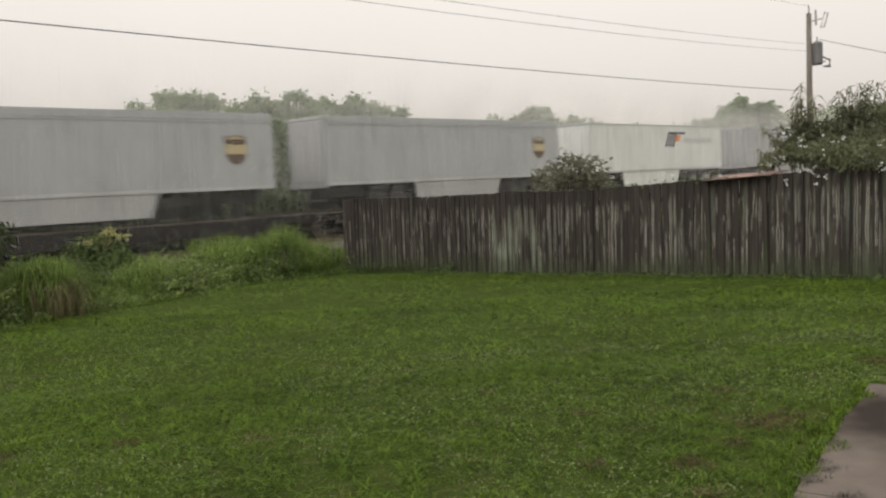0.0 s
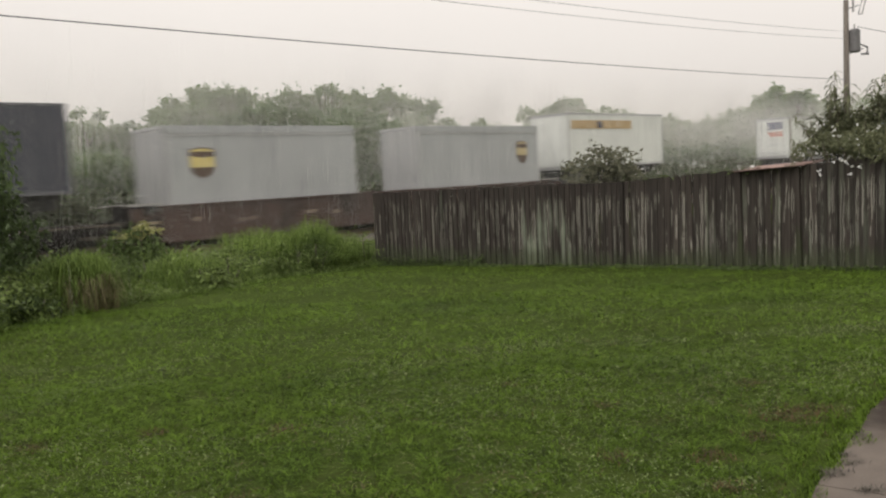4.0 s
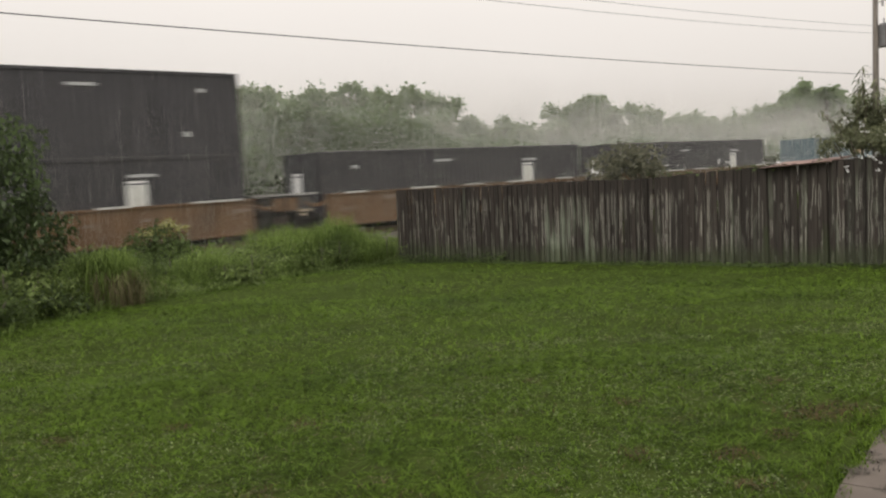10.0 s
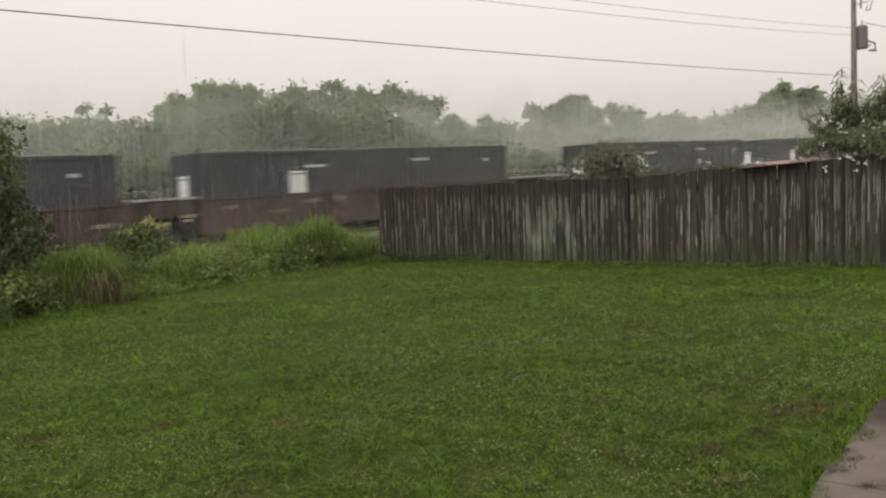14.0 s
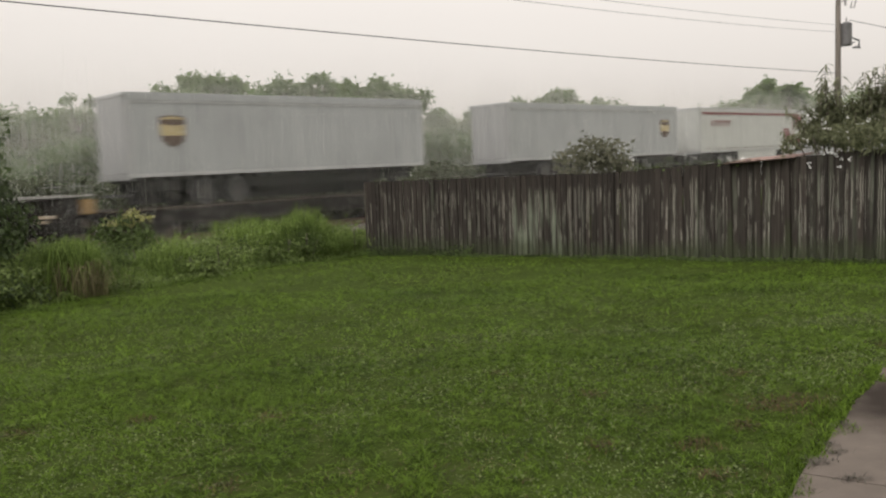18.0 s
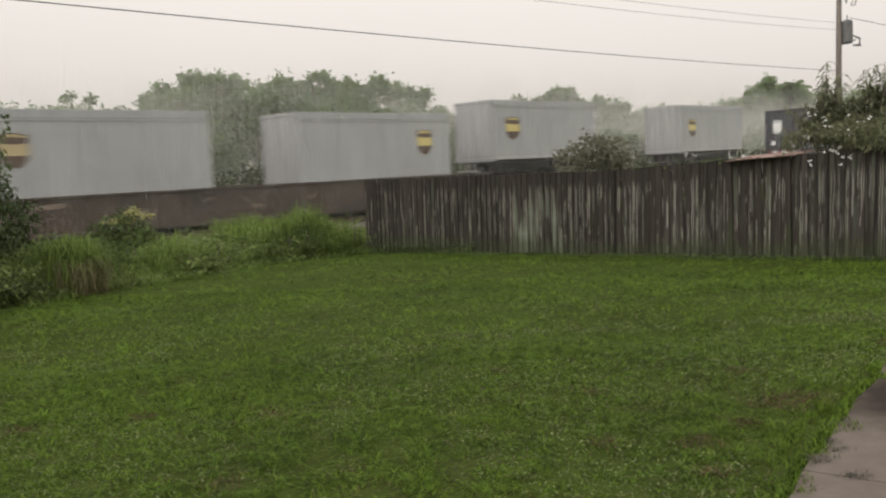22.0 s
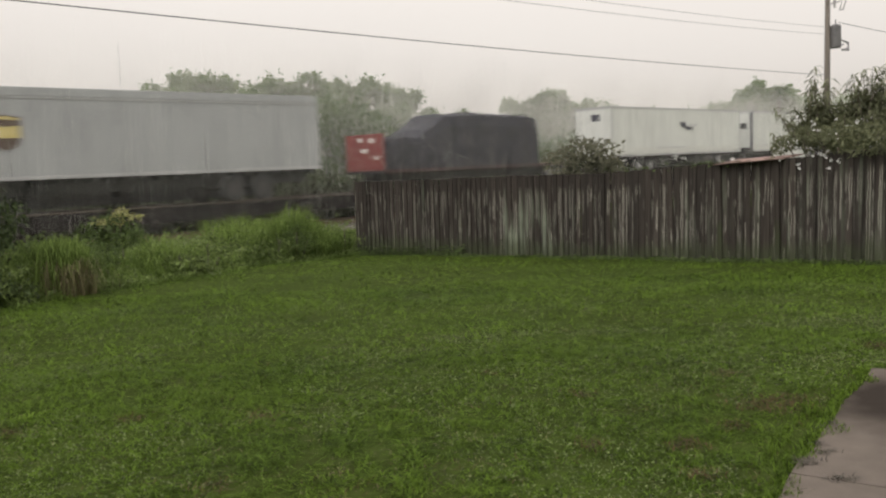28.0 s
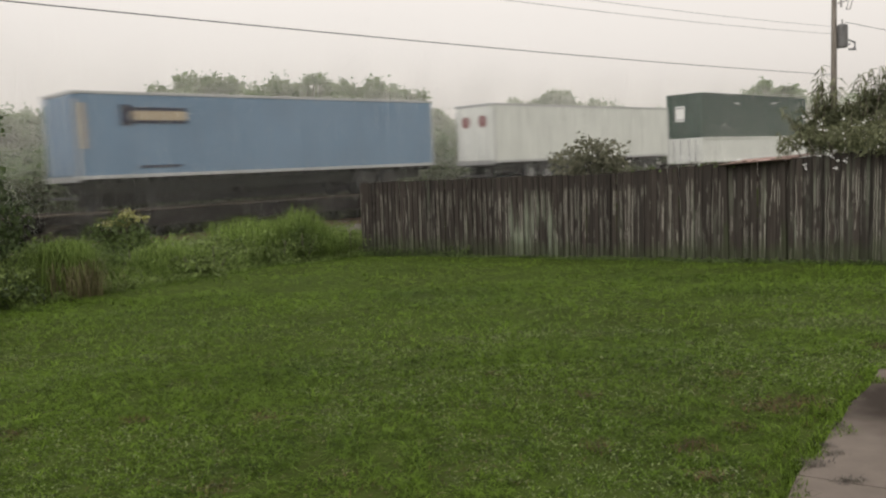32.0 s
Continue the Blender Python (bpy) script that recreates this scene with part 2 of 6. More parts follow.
    a, w = d * size[:, None], s * (size * slim * 0.5)[:, None]
    return np.stack([points, points + a * 0.45 + w, points + a, points + a * 0.5 - w], 1)


# ---- the materials of the place ----
M_SOIL = material("lawn_ground", (0.042, 0.06, 0.0125), rough=0.95, vary=0.35, scale=0.7, dark=(0.036, 0.047, 0.0115), bump=0.8, bump_scale=30, spec=0.03)
M_BLADE = leafy("lawn_blades", (0.09, 0.143, 0.018), vary=0.85, fine=True, scale=0.45, other=(0.064, 0.106, 0.0145), through=0.35, gloss=0.09, rough=0.65)
M_STRAW = leafy("straw_blades", (0.21, 0.185, 0.095), vary=0.5, scale=2, through=0.2, gloss=0.1)
# weed leaves coloured pale, doubling as painted wet highlights in the grass
M_WEED_GLINT = leafy("lawn_weed_glint_leaves", (0.145, 0.175, 0.075), vary=0.8, scale=1.2, through=0.25, gloss=0.2, rough=0.6)
M_DRY = leafy("dry_grass", (0.17, 0.15, 0.08), vary=0.4, scale=2, through=0.2, gloss=0.1)
M_DEAD = leafy("dead_lawn_grass", (0.088, 0.062, 0.029), vary=0.5, scale=2, through=0.2, gloss=0.1)
M_TALL = leafy("tall_grass_blades", (0.172, 0.24, 0.063), vary=0.45, scale=0.6, other=(0.095, 0.14, 0.039), through=0.45, gloss=0.12, rough=0.7)
M_HERB = leafy("weed_leaves", (0.17, 0.225, 0.07), vary=0.5, scale=0.8, through=0.4, gloss=0.25, rough=0.55)
M_BUSH = leafy("bush_leaves", (0.09, 0.124, 0.044), vary=0.45, scale=0.9, through=0.4, gloss=0.2, rough=0.6)
M_DARK = leafy("dark_green_leaves", (0.066, 0.095, 0.034), vary=0.55, scale=0.9, through=0.35, gloss=0.3, rough=0.5)
M_YELLOW = leafy("yellow_leaves", (0.31, 0.31, 0.12), vary=0.3, scale=2, through=0.3)
# far leaves are much paler than foliage: the distance haze is put into their colour
M_HAZED_WOODS = leafy("haze_paled_tree_leaves", (0.222, 0.284, 0.15), vary=0.1, scale=0.2, other=(0.205, 0.253, 0.138), through=0.6, gloss=0.08, rough=0.9)
# leaves of the two fence plants, greyed so that haze sits in their colour
M_HAZED_OLE = leafy("long_leaves", (0.155, 0.165, 0.092), vary=0.4, scale=1.0, through=0.4, gloss=0.25, rough=0.55)
M_HAZED_SHRUB = leafy("haze_greyed_shrub_leaves", (0.172, 0.172, 0.122), vary=0.3, scale=1.0, through=0.5, gloss=0.15, rough=0.7)
M_PETAL = material("white_petals", (0.82, 0.82, 0.8), rough=0.6, vary=0.08, scale=5)
M_BARK = material("bark", (0.12, 0.1, 0.08), rough=0.9, vary=0.4, scale=5, bump=0.6, stretch=(3, 3, 0.6))
M_CONC = material("concrete", (0.135, 0.113, 0.096), rough=0.8, vary=0.3, scale=0.9, bump=0.35, bump_scale=120, spec=0.06)
# a broad dark damp stain on the far end of the path
cnd, cln = M_CONC.node_tree.nodes, M_CONC.node_tree.links
ctc, cdist, cnoise, cadd, cmask, cmixc = (cnd.new("ShaderNode" + k) for k in ("TexCoord", "VectorMath", "TexNoise", "Math", "MapRange", "Mix"))
cdist.operation = "DISTANCE"
cdist.inputs[1].default_value = (2.74, 5.32, 0.03)
cln.new(ctc.outputs["Object"], cdist.inputs[0])
cnoise.inputs["Scale"].default_value, cnoise.inputs["Detail"].default_value = 3.0, 4
cln.new(ctc.outputs["Object"], cnoise.inputs["Vector"])
cadd.operation = "MULTIPLY_ADD"
cadd.inputs[1].default_value = 0.6
cln.new(cnoise.outputs[0], cadd.inputs[0])
cln.new(cdist.outputs["Value"], cadd.inputs[2])
for k, v in enumerate((1.1, 0.6, 0.0, 1.0)):
    cmask.inputs[k + 1].default_value = v
cln.new(cadd.outputs[0], cmask.inputs[0])
cmixc.data_type = "RGBA"
cbase = cnd["Principled BSDF"].inputs["Base Color"]
cln.new(cbase.links[0].from_socket, cmixc.inputs["A"])
cmixc.inputs["B"].default_value = (0.034, 0.027, 0.022, 1)
cln.new(cmask.outputs[0], cmixc.inputs["Factor"])
cln.new(cmixc.outputs["Result"], cbase)
M_JOINT = material("joint_dirt", (0.02, 0.017, 0.013), rough=0.95, vary=0.4, scale=20)
M_LITTER = material("wet_litter", (0.07, 0.06, 0.045), rough=0.6, vary=0.5, scale=20)
M_BALLAST = material("ballast_stone", (0.12, 0.105, 0.09), rough=0.9, vary=0.5, scale=8, bump=1.0, bump_scale=14)
# undergrowth lightened and evened out, so its colour holds some of the haze
M_HAZED_UNDER = leafy("haze_paled_undergrowth", (0.15, 0.2, 0.1), vary=0.15, scale=0.3, through=0.5, gloss=0.1, rough=0.9)
# dark leaf and soil colours that stand in for shade under the train
M_SHADE_SCRUB = leafy("shade_scrub", (0.075, 0.084, 0.053), vary=0.2, scale=0.8, through=0.15, gloss=0.1, rough=0.8)
M_BACKING = material("underside_backing", (0.03, 0.026, 0.02), rough=0.95, vary=0.4, scale=1.5, bump=0.6, bump_scale=12, spec=0.05)
M_RAIN = leafy("falling_rain", (0.93, 0.91, 0.87), vary=0.05, rough=0.9, through=0.5, scale=0.3, gloss=0.1)
M_RAIL = material("rail_steel", (0.19, 0.13, 0.1), rough=0.5, metal=0.6, vary=0.3, scale=8)
M_TIE = material("tie_timber", (0.09, 0.075, 0.06), rough=0.9, vary=0.4, scale=4, stretch=(1, 6, 6))
M_POLE = material("pole_timber", (0.15, 0.13, 0.11), rough=0.85, vary=0.35, scale=3, stretch=(6, 6, 0.4), bump=0.3)
M_GREYMETAL = material("grey_metal", (0.15, 0.145, 0.145), rough=0.5, metal=0.3, vary=0.15, scale=4)
M_CERAMIC = material("insulator_ceramic", (0.35, 0.33, 0.32), rough=0.3, vary=0.1, scale=8)
M_WIRE = material("wire_black", (0.06, 0.06, 0.065), rough=0.6, vary=0.1, scale=4)
M_TIN = material("rusty_sheet", (0.26, 0.17, 0.145), rough=0.6, metal=0.1, vary=0.4, scale=2.5, dark=(0.22, 0.115, 0.09), spec=0.6)


def fence_timber(name="weathered_boards", pale=0.0, grey=0.0):
    """Rain-dark boards: brown grain, broken bleached lines where the grain has lifted, black algae along the tops, green-grey lichen lower down."""
    m = bpy.data.materials.new(name)
    m.use_nodes = True
    nd, ln = m.node_tree.nodes, m.node_tree.links
    b = nd["Principled BSDF"]
    tc, ob = nd.new("ShaderNodeTexCoord"), nd.new("ShaderNodeObjectInfo")

    def calc(op, a, b_, c=None):
        n = nd.new("ShaderNodeMath")
        n.operation = op
        for i, v in enumerate((a, b_, c)):
            if v is None:
                continue
            if isinstance(v, (int, float)):
                n.inputs[i].default_value = v
            else:
                ln.new(v, n.inputs[i])
        return n.outputs[0]

    def ranged(v, a0, a1, b0=0.0, b1=1.0):
        n = nd.new("ShaderNodeMapRange")
        for i, k in enumerate((a0, a1, b0, b1)):
            n.inputs[i + 1].default_value = k
        ln.new(v, n.inputs[0])
        return n.outputs[0]

    def blend(f, a, b_):
        n = nd.new("ShaderNodeMix")
        n.data_type = "RGBA"
        ln.new(f, n.inputs["Factor"])
        for key, v in (("A", a), ("B", b_)):
            if isinstance(v, tuple):
                n.inputs[key].default_value = (*v, 1)
            else:
                ln.new(v, n.inputs[key])
        return n.outputs["Result"]

    off = nd.new("ShaderNodeVectorMath")
    off.operation = "SCALE"
    off.inputs[0].default_value = (31.0, 17.0, 53.0)
    ln.new(ob.outputs["Random"], off.inputs["Scale"])
    addv = nd.new("ShaderNodeVectorMath")
    ln.new(tc.outputs["Object"], addv.inputs[0])
    ln.new(off.outputs[0], addv.inputs[1])

    def grainy(scale, detail=4):
        mp = nd.new("ShaderNodeMapping")
        mp.inputs["Scale"].default_value = scale
        ln.new(addv.outputs[0], mp.inputs[0])
        n = nd.new("ShaderNodeTexNoise")
        n.inputs["Scale"].default_value, n.inputs["Detail"].default_value = 1.0, detail
        ln.new(mp.outputs[0], n.inputs["Vector"])
        return n.outputs[0]

    sep = nd.new("ShaderNodeSeparateXYZ")
    ln.new(tc.outputs["Object"], sep.inputs[0])
    x, z = sep.outputs["X"], sep.outputs["Z"]
    grain, patch, wob, gate = grainy((60, 60, 0.8), 6), grainy((7, 7, 1.1)), grainy((0, 0, 2.6), 3), grainy((3, 3, 1.2), 4)
    col = blend(ranged(grain, 0.35, 0.7), (0.022, 0.0178, 0.0148), (0.056, 0.0465, 0.039))
    # bleached lines, crooked and broken
    lines = None
    for mul, amp, wide in ((1.0, 0.07, 0.0044), (7.31, 0.08, 0.0034), (3.77, 0.09, 0.0022)):
        mid_x = calc("MULTIPLY", calc("SUBTRACT", calc("FRACT", calc("MULTIPLY", ob.outputs["Random"], mul), 0), 0.5), amp)
        dist = calc("ABSOLUTE", calc("SUBTRACT", calc("ADD", x, calc("MULTIPLY", calc("SUBTRACT", wob, 0.5), 0.05 + 0.01 * mul)), mid_x), 0)
        one = ranged(dist, wide * 1.6, wide * 0.5)
        lines = one if lines is None else calc("MAXIMUM", lines, one)
    lines = calc("MULTIPLY", lines, calc("MULTIPLY", ranged(gate, 0.475, 0.53), ranged(calc("ADD", z, calc("MULTIPLY", patch, 0.5)), 1.8, 1.62)))
    col = blend(calc("MULTIPLY", lines, 0.9), col, (0.33, 0.315, 0.27))
    # grey-green weathering of the lower boards, stronger where lichen grows
    low = calc("MULTIPLY", ranged(patch, 0.52 - 0.35 * pale, 0.68 - 0.35 * pale), ranged(calc("SUBTRACT", calc("ADD", z, calc("MULTIPLY", ob.outputs["Random"], 0.7)), calc("MULTIPLY", gate, 0.9)), 1.15 + grey, 0.5 + grey))
    low = calc("MULTIPLY", low, ranged(grain, 0.3, 0.6, 0.55, 1.0))
    col = blend(calc("MULTIPLY", low, 0.45 + 1.4 * pale), col, (0.1 + 0.42 * pale, 0.105 + 0.5 * pale, 0.08 + 0.36 * pale))
    # moss at the wet foot
    col = blend(calc("MULTIPLY", ranged(calc("SUBTRACT", z, calc("MULTIPLY", gate, 0.7)), 0.05, -0.2), 0.65), col, (0.04, 0.05, 0.022))
    tone = ranged(ob.outputs["Random"], 0, 1, 0.72, 1.3)
    sc = nd.new("ShaderNodeVectorMath")
    sc.operation = "SCALE"
    ln.new(col, sc.inputs[0])
    ln.new(tone, sc.inputs["Scale"])
    ln.new(sc.outputs[0], b.inputs["Base Color"])
    b.inputs["Roughness"].default_value = 0.75
    b.inputs["Specular IOR Level"].default_value = 0.25
    bp = nd.new("ShaderNodeBump")
    bp.inputs["Strength"].default_value, bp.inputs["Distance"].default_value = 0.6, 0.01
    ln.new(grain, bp.inputs["Height"])
    ln.new(bp.outputs[0], b.inputs["Normal"])
    return m


M_BOARD = fence_timber()
M_LICHEN = fence_timber("lichen_boards", 0.26)
M_GREYED = fence_timber("greyed_boards", 0.09, 0.72)

# ---- ground ----
RAIL_Z = -0.37
U, N = Vector((0.69521, 0.71880, 0)), Vector((-0.71880, 0.69521, 0))
NEAR = 28.575          # distance from the camera to the trailers' near sides
MID = NEAR + 1.29      # and to the middle of the track
OPEN_SIDE = np.array((0.6, -0.58, 0.9))   # whence light reaches the woods beyond the track


def axis_steps(fine_from, fine_to, step, far):
    a = list(np.arange(fine_from, fine_to, step))
    g, x = step, fine_to
    while x < far:
        a.append(x)
        g *= 1.35
        x += g
    a.append(far)
    g, x, low = step, fine_from, []
    while x > -far:
        g *= 1.35
        x -= g
        low.append(max(x, -far))
    return np.array(low[::-1] + a)


gx, gy = axis_steps(-12, 12, 0.25, 900), axis_steps(1, 28, 0.25, 900)
X, Y = np.meshgrid(gx, gy)
Z = ground_z(Y)
near_zone = (np.abs(X) < 14) & (Y < 30)
Z += np.where(near_zone, 0.02 * np.sin(X * 1.7 + Y * 0.6) * np.cos(Y * 1.3 - X * 0.4), 0)
me = bpy.data.meshes.new("ground")
nx, ny = len(gx), len(gy)
i0 = (np.arange(ny - 1)[:, None] * nx + np.arange(nx - 1)[None, :]).ravel()
me.from_pydata(np.stack([X.ravel(), Y.ravel(), Z.ravel()], -1).tolist(), [],
               np.stack([i0, i0 + 1, i0 + nx + 1, i0 + nx], -1).tolist())
me.materials.append(M_SOIL)
me.shade_smooth()
ground = tagged(new("ground", me), "green lawn and rough grass sloping gently to a railway", "ground", kind="structure")


def inside(px, py, poly):
    """Which of the points lie inside a polygon."""
    ok = np.zeros(len(px), bool)
    for (x1, y1), (x2, y2) in zip(poly, poly[1:] + poly[:1]):
        hit = ((y1 > py) != (y2 > py)) & (px < (x2 - x1) * (py - y1) / (y2 - y1 + 1e-12) + x1)
        ok ^= hit
    return ok


FENCE_A, FENCE_B = Vector((-2.78, 23.84, 0)), Vector((9.6, 11.93, 0))
LAWN = [(-7.6, 2), (-7.2, 8), (-7.05, 12.2), (-6.95, 14.2), (-6.5, 15.3), (-5.95, 16.9), (-5.0, 20.2), (-3.7, 21.9), (-3.0, 23.9), (9.6, 12.0), (12, 2)]
SLAB = [(-0.25, 1.5), (2.88, 6.27), (4.55, 5.15), (1.5, 1.5)]


def scatter(n, y0, y1, poly, not_in=()):
    px, py = rng.uniform(-8, 10, n), y0 + (y1 - y0) * rng.uniform(0, 1, n) ** 1.25
    ok = inside(px, py, poly)
    for q in not_in:
        ok &= ~inside(px, py, q)
    px, py = px[ok], py[ok]
    ok = (np.abs(px - 0.05 * py) < 1.2 + 0.62 * py)
    px, py = px[ok], py[ok]
    return np.stack([px, py, ground_z(py) + 0.02 * np.sin(px * 1.7 + py * 0.6) * np.cos(py * 1.3 - px * 0.4) - 0.005], -1)


def patchy(p, s, seed):
    return np.array([noise.noise(Vector((x * s, y * s, seed))) for x, y in p[:, :2]])


# worn places where the grass has died: x, y, radius
dry_spots = [(2.05, 5.46, 0.25), (2.25, 5.52, 0.18), (1.92, 5.45, 0.18), (1.23, 4.73, 0.13), (1.18, 4.25, 0.1), (1.6, 5.03, 0.1), (-1.34, 5.64, 0.13), (-2.27, 5.7, 0.12), (-1.32, 4.35, 0.12), (-2.98, 5.48, 0.15),
             (1.92, 6.26, 0.12), (3.36, 6.97, 0.16), (0.8, 5.88, 0.1), (0.71, 4.76, 0.1), (0.2, 6.6, 0.1)]


def worn(p, r, fade=1.0):
    """Which points lie in a worn place, with ragged rims."""
    k = np.zeros(len(p), bool)
    for sx, sy, sr in dry_spots:
        k |= np.hypot(p[:, 0] - sx, (p[:, 1] - sy) * 1.1) < sr * r.uniform(0.25, 1.1, len(p)) * fade
    return k


pts = np.concatenate([scatter(430000, 3.2, 7.5, LAWN, [SLAB]), scatter(205000, 7, 14, LAWN, [SLAB]), scatter(140000, 11, 25, LAWN)])
fine_noise = patchy(pts, 5.0, 6.0) + 0.6 * patchy(pts, 13.0, 8.0)
pts = pts[fine_noise > -0.8 + np.clip(0.12 * (11 - pts[:, 1]), 0, 0.52) + np.clip(0.14 * (5.6 - pts[:, 1]), 0, 0.22)]
pts = pts[~(worn(pts, rng) & (rng.uniform(size=len(pts)) < 0.75))]
far = pts[:, 1]
k = 0.6 * patchy(pts, 0.9, 3.0) + 0.7 * patchy(pts, 5.0, 6.0) + np.where(far < 9, 0.8 * patchy(pts, 15.0, 1.0), 0)
h = rng.uniform(0.022, 0.065, len(pts)) * np.clip(1 + 1.5 * k, 0.3, 2.3) * (1 + 0.02 * far)
w = rng.uniform(0.0025, 0.006, len(pts)) * (0.9 + 0.1 * far) * np.where(far > 8, 1.35, 1.0)
lean = h * rng.uniform(0.9, 3.2, len(pts))
h *= np.where(far > 8, 1.05, 0.8)
lean *= np.where(far > 8, 1.15, 1.0)
lean = np.where(inside(pts[:, 0] + 0.12, pts[:, 1] - 0.08, SLAB), lean * 0.3, lean)
near = far < 8
grass_near = strips("lawn_grass", blades(pts[near], h[near], w[near], lean[near], 2), M_BLADE)
lawn = new("lawn_grass", grass_near)
further = new("lawn_grass_further", strips("lawn_grass_further", blades(pts[~near], h[~near], w[~near], lean[~near], 1), M_BLADE))
tagged(further, "even green lawn grass before the fence", "grass", kind="stuff")
beside = np.stack([rng.uniform(-8, 9, 20000), rng.uniform(-4, 3.4, 20000), np.full(20000, -0.005)], -1)
beside = beside[~inside(beside[:, 0], beside[:, 1], SLAB)]
lawn_by_house = new("lawn_grass_near", strips("lawn_grass_near", blades(beside, rng.uniform(0.03, 0.07, len(beside)), rng.uniform(0.006, 0.01, len(beside)), rng.uniform(0.02, 0.1, len(beside)), 1), M_BLADE))
tagged(lawn_by_house, "short green lawn grass round the standpoint", "grass", kind="stuff")
tagged(lawn, "short wet green lawn grass with thin patches", "grass", kind="stuff")
pts = np.concatenate([scatter(130000, 3.2, 8.5, LAWN, [SLAB]), scatter(22000, 8, 12, LAWN)])
pts = pts[patchy(pts, 0.7, 9.0) + 0.6 * patchy(pts, 3.1, 2.0) > -0.05]
pts[:, 2] += rng.uniform(0.005, 0.045, len(pts))
ws = new("lawn_weeds", quads("lawn_weeds", leaves(pts, 0.016 * (0.8 + 0.06 * pts[:, 1]), droop=-0.15, slim=0.38), M_WEED_GLINT))
tagged(ws, "small round-leaved lawn weeds, coloured pale for wet glints", "weeds", kind="stuff")
pts = scatter(26000, 3.2, 9, LAWN, [SLAB])
pts = pts[patchy(pts, 1.3, 5.1) + 0.7 * patchy(pts, 4.5, 2.7) > 0.14 + np.clip(0.12 * (pts[:, 1] - 5.5), 0, 1)]
spots_ = []
for sx, sy, sr in dry_spots:
    q = rng.normal(0, 0.55 * sr, (int(5200 * sr * sr) + 16, 2)) + np.array((sx, sy))
    spots_.append(np.concatenate([q, rng.uniform(0.0, 0.012, (len(q), 1))], 1))
pts = np.concatenate([pts] + spots_)
pts = pts[~inside(pts[:, 0], pts[:, 1], SLAB)]
ds = new("dry_grass", strips("dry_grass", blades(pts, rng.uniform(0.02, 0.05, len(pts)), rng.uniform(0.004, 0.008, len(pts)),
                                                  rng.uniform(0.03, 0.08, len(pts)), 2), M_DEAD))
tagged(ds, "brown dead grass lying in worn lawn patches", "dry grass", kind="stuff")

pts = scatter(22000, 3.2, 10, LAWN, [SLAB])
pts = pts[patchy(pts, 1.1, 7.3) + 0.8 * patchy(pts, 6.0, 1.9) > 0.0]
pts[:, 2] += rng.uniform(0.008, 0.03, len(pts))
tagged(new("straw", strips("straw", blades(pts, rng.uniform(0.005, 0.025, len(pts)), rng.uniform(0.0025, 0.0045, len(pts)), rng.uniform(0.03, 0.08, len(pts)), 2), M_STRAW)),
       "pale cut grass lying on the lawn", "dry grass", kind="stuff")

# taller tufts that the mower missed
cen = scatter(1800, 3.4, 11, LAWN, [SLAB])
pts = np.repeat(cen, 18, 0)
pts[:, :2] += rng.normal(0, 0.035, (len(pts), 2))
h = np.repeat(rng.uniform(0.03, 0.065, len(cen)), 18) * rng.uniform(0.6, 1.2, len(pts))
tf_ = new("grass_tufts", strips("grass_tufts", blades(pts, h, rng.uniform(0.003, 0.0065, len(pts)), h * rng.uniform(0.4, 1.6, len(pts)), 2), M_BLADE))
tagged(tf_, "longer tufts of green grass in the lawn", "grass", kind="stuff")

# ---- concrete slab ----
slab = tagged(new("pavement"), "wet grey concrete path with cracked joints", "pavement", kind="structure")
edge_d = Vector((1.0, 1.52)).normalized()
side_d = Vector((edge_d.y, -edge_d.x))
o = Vector((1.315, 3.735))
cuts = [-2.6, -1.15, 0.51, 2.96]
for c0, c1 in zip(cuts, cuts[1:]):
    ms = Mesh()
    bm = bmesh.new()
    ring, steps = [], 12
    for i in range(steps + 1):
        t = c0 + 0.012 + (c1 - c0 - 0.024) * i / steps
        e = 0.03 * noise.noise(Vector((t * 2.2, 0.3, 0))) + 0.015 * noise.noise(Vector((t * 9, 4.3, 0)))
        ring.append(o + edge_d * t + side_d * e)
    for t in (c1 - 0.012, c0 + 0.012):
        ring.append(o + edge_d * t + side_d * 1.9)
    ms.prism([(q.x, q.y) for q in ring], -0.06, 0.03 + 0.004 * (len(slab.children) % 2), "z")
    ms.put("slab", M_CONC, slab)
Mesh().prism([tuple(o + edge_d * t + side_d * s) for t, s in ((-2.6, 0.05), (2.9, 0.05), (2.9, 1.9), (-2.6, 1.9))], -0.05, -0.012, "z").put("joint_filling", M_JOINT, slab)
q = rng.uniform(-0.6, 2.96, 3200)
e = np.array([0.03 * noise.noise(Vector((t * 2.2, 0.3, 0))) + 0.015 * noise.noise(Vector((t * 9, 4.3, 0))) for t in q]) - 0.045 + rng.normal(0, 0.022, len(q))
e += rng.uniform(0, 1, len(q)) * 0.3 * np.array([max(0, noise.noise(Vector((t * 3.3, 7.7, 0))) - 0.05) for t in q])
rim = np.stack([o.x + edge_d.x * q + side_d.x * e, o.y + edge_d.y * q + side_d.y * e, rng.uniform(0.0, 0.03, len(q))], -1)
tagged(new("edge_grass", strips("edge_grass", blades(rim, rng.uniform(0.02, 0.06, len(q)), rng.uniform(0.004, 0.008, len(q)), rng.uniform(0.02, 0.07, len(q)), 3), M_BLADE)),
       "ragged grass hanging over the path's edge", "grass", kind="stuff")
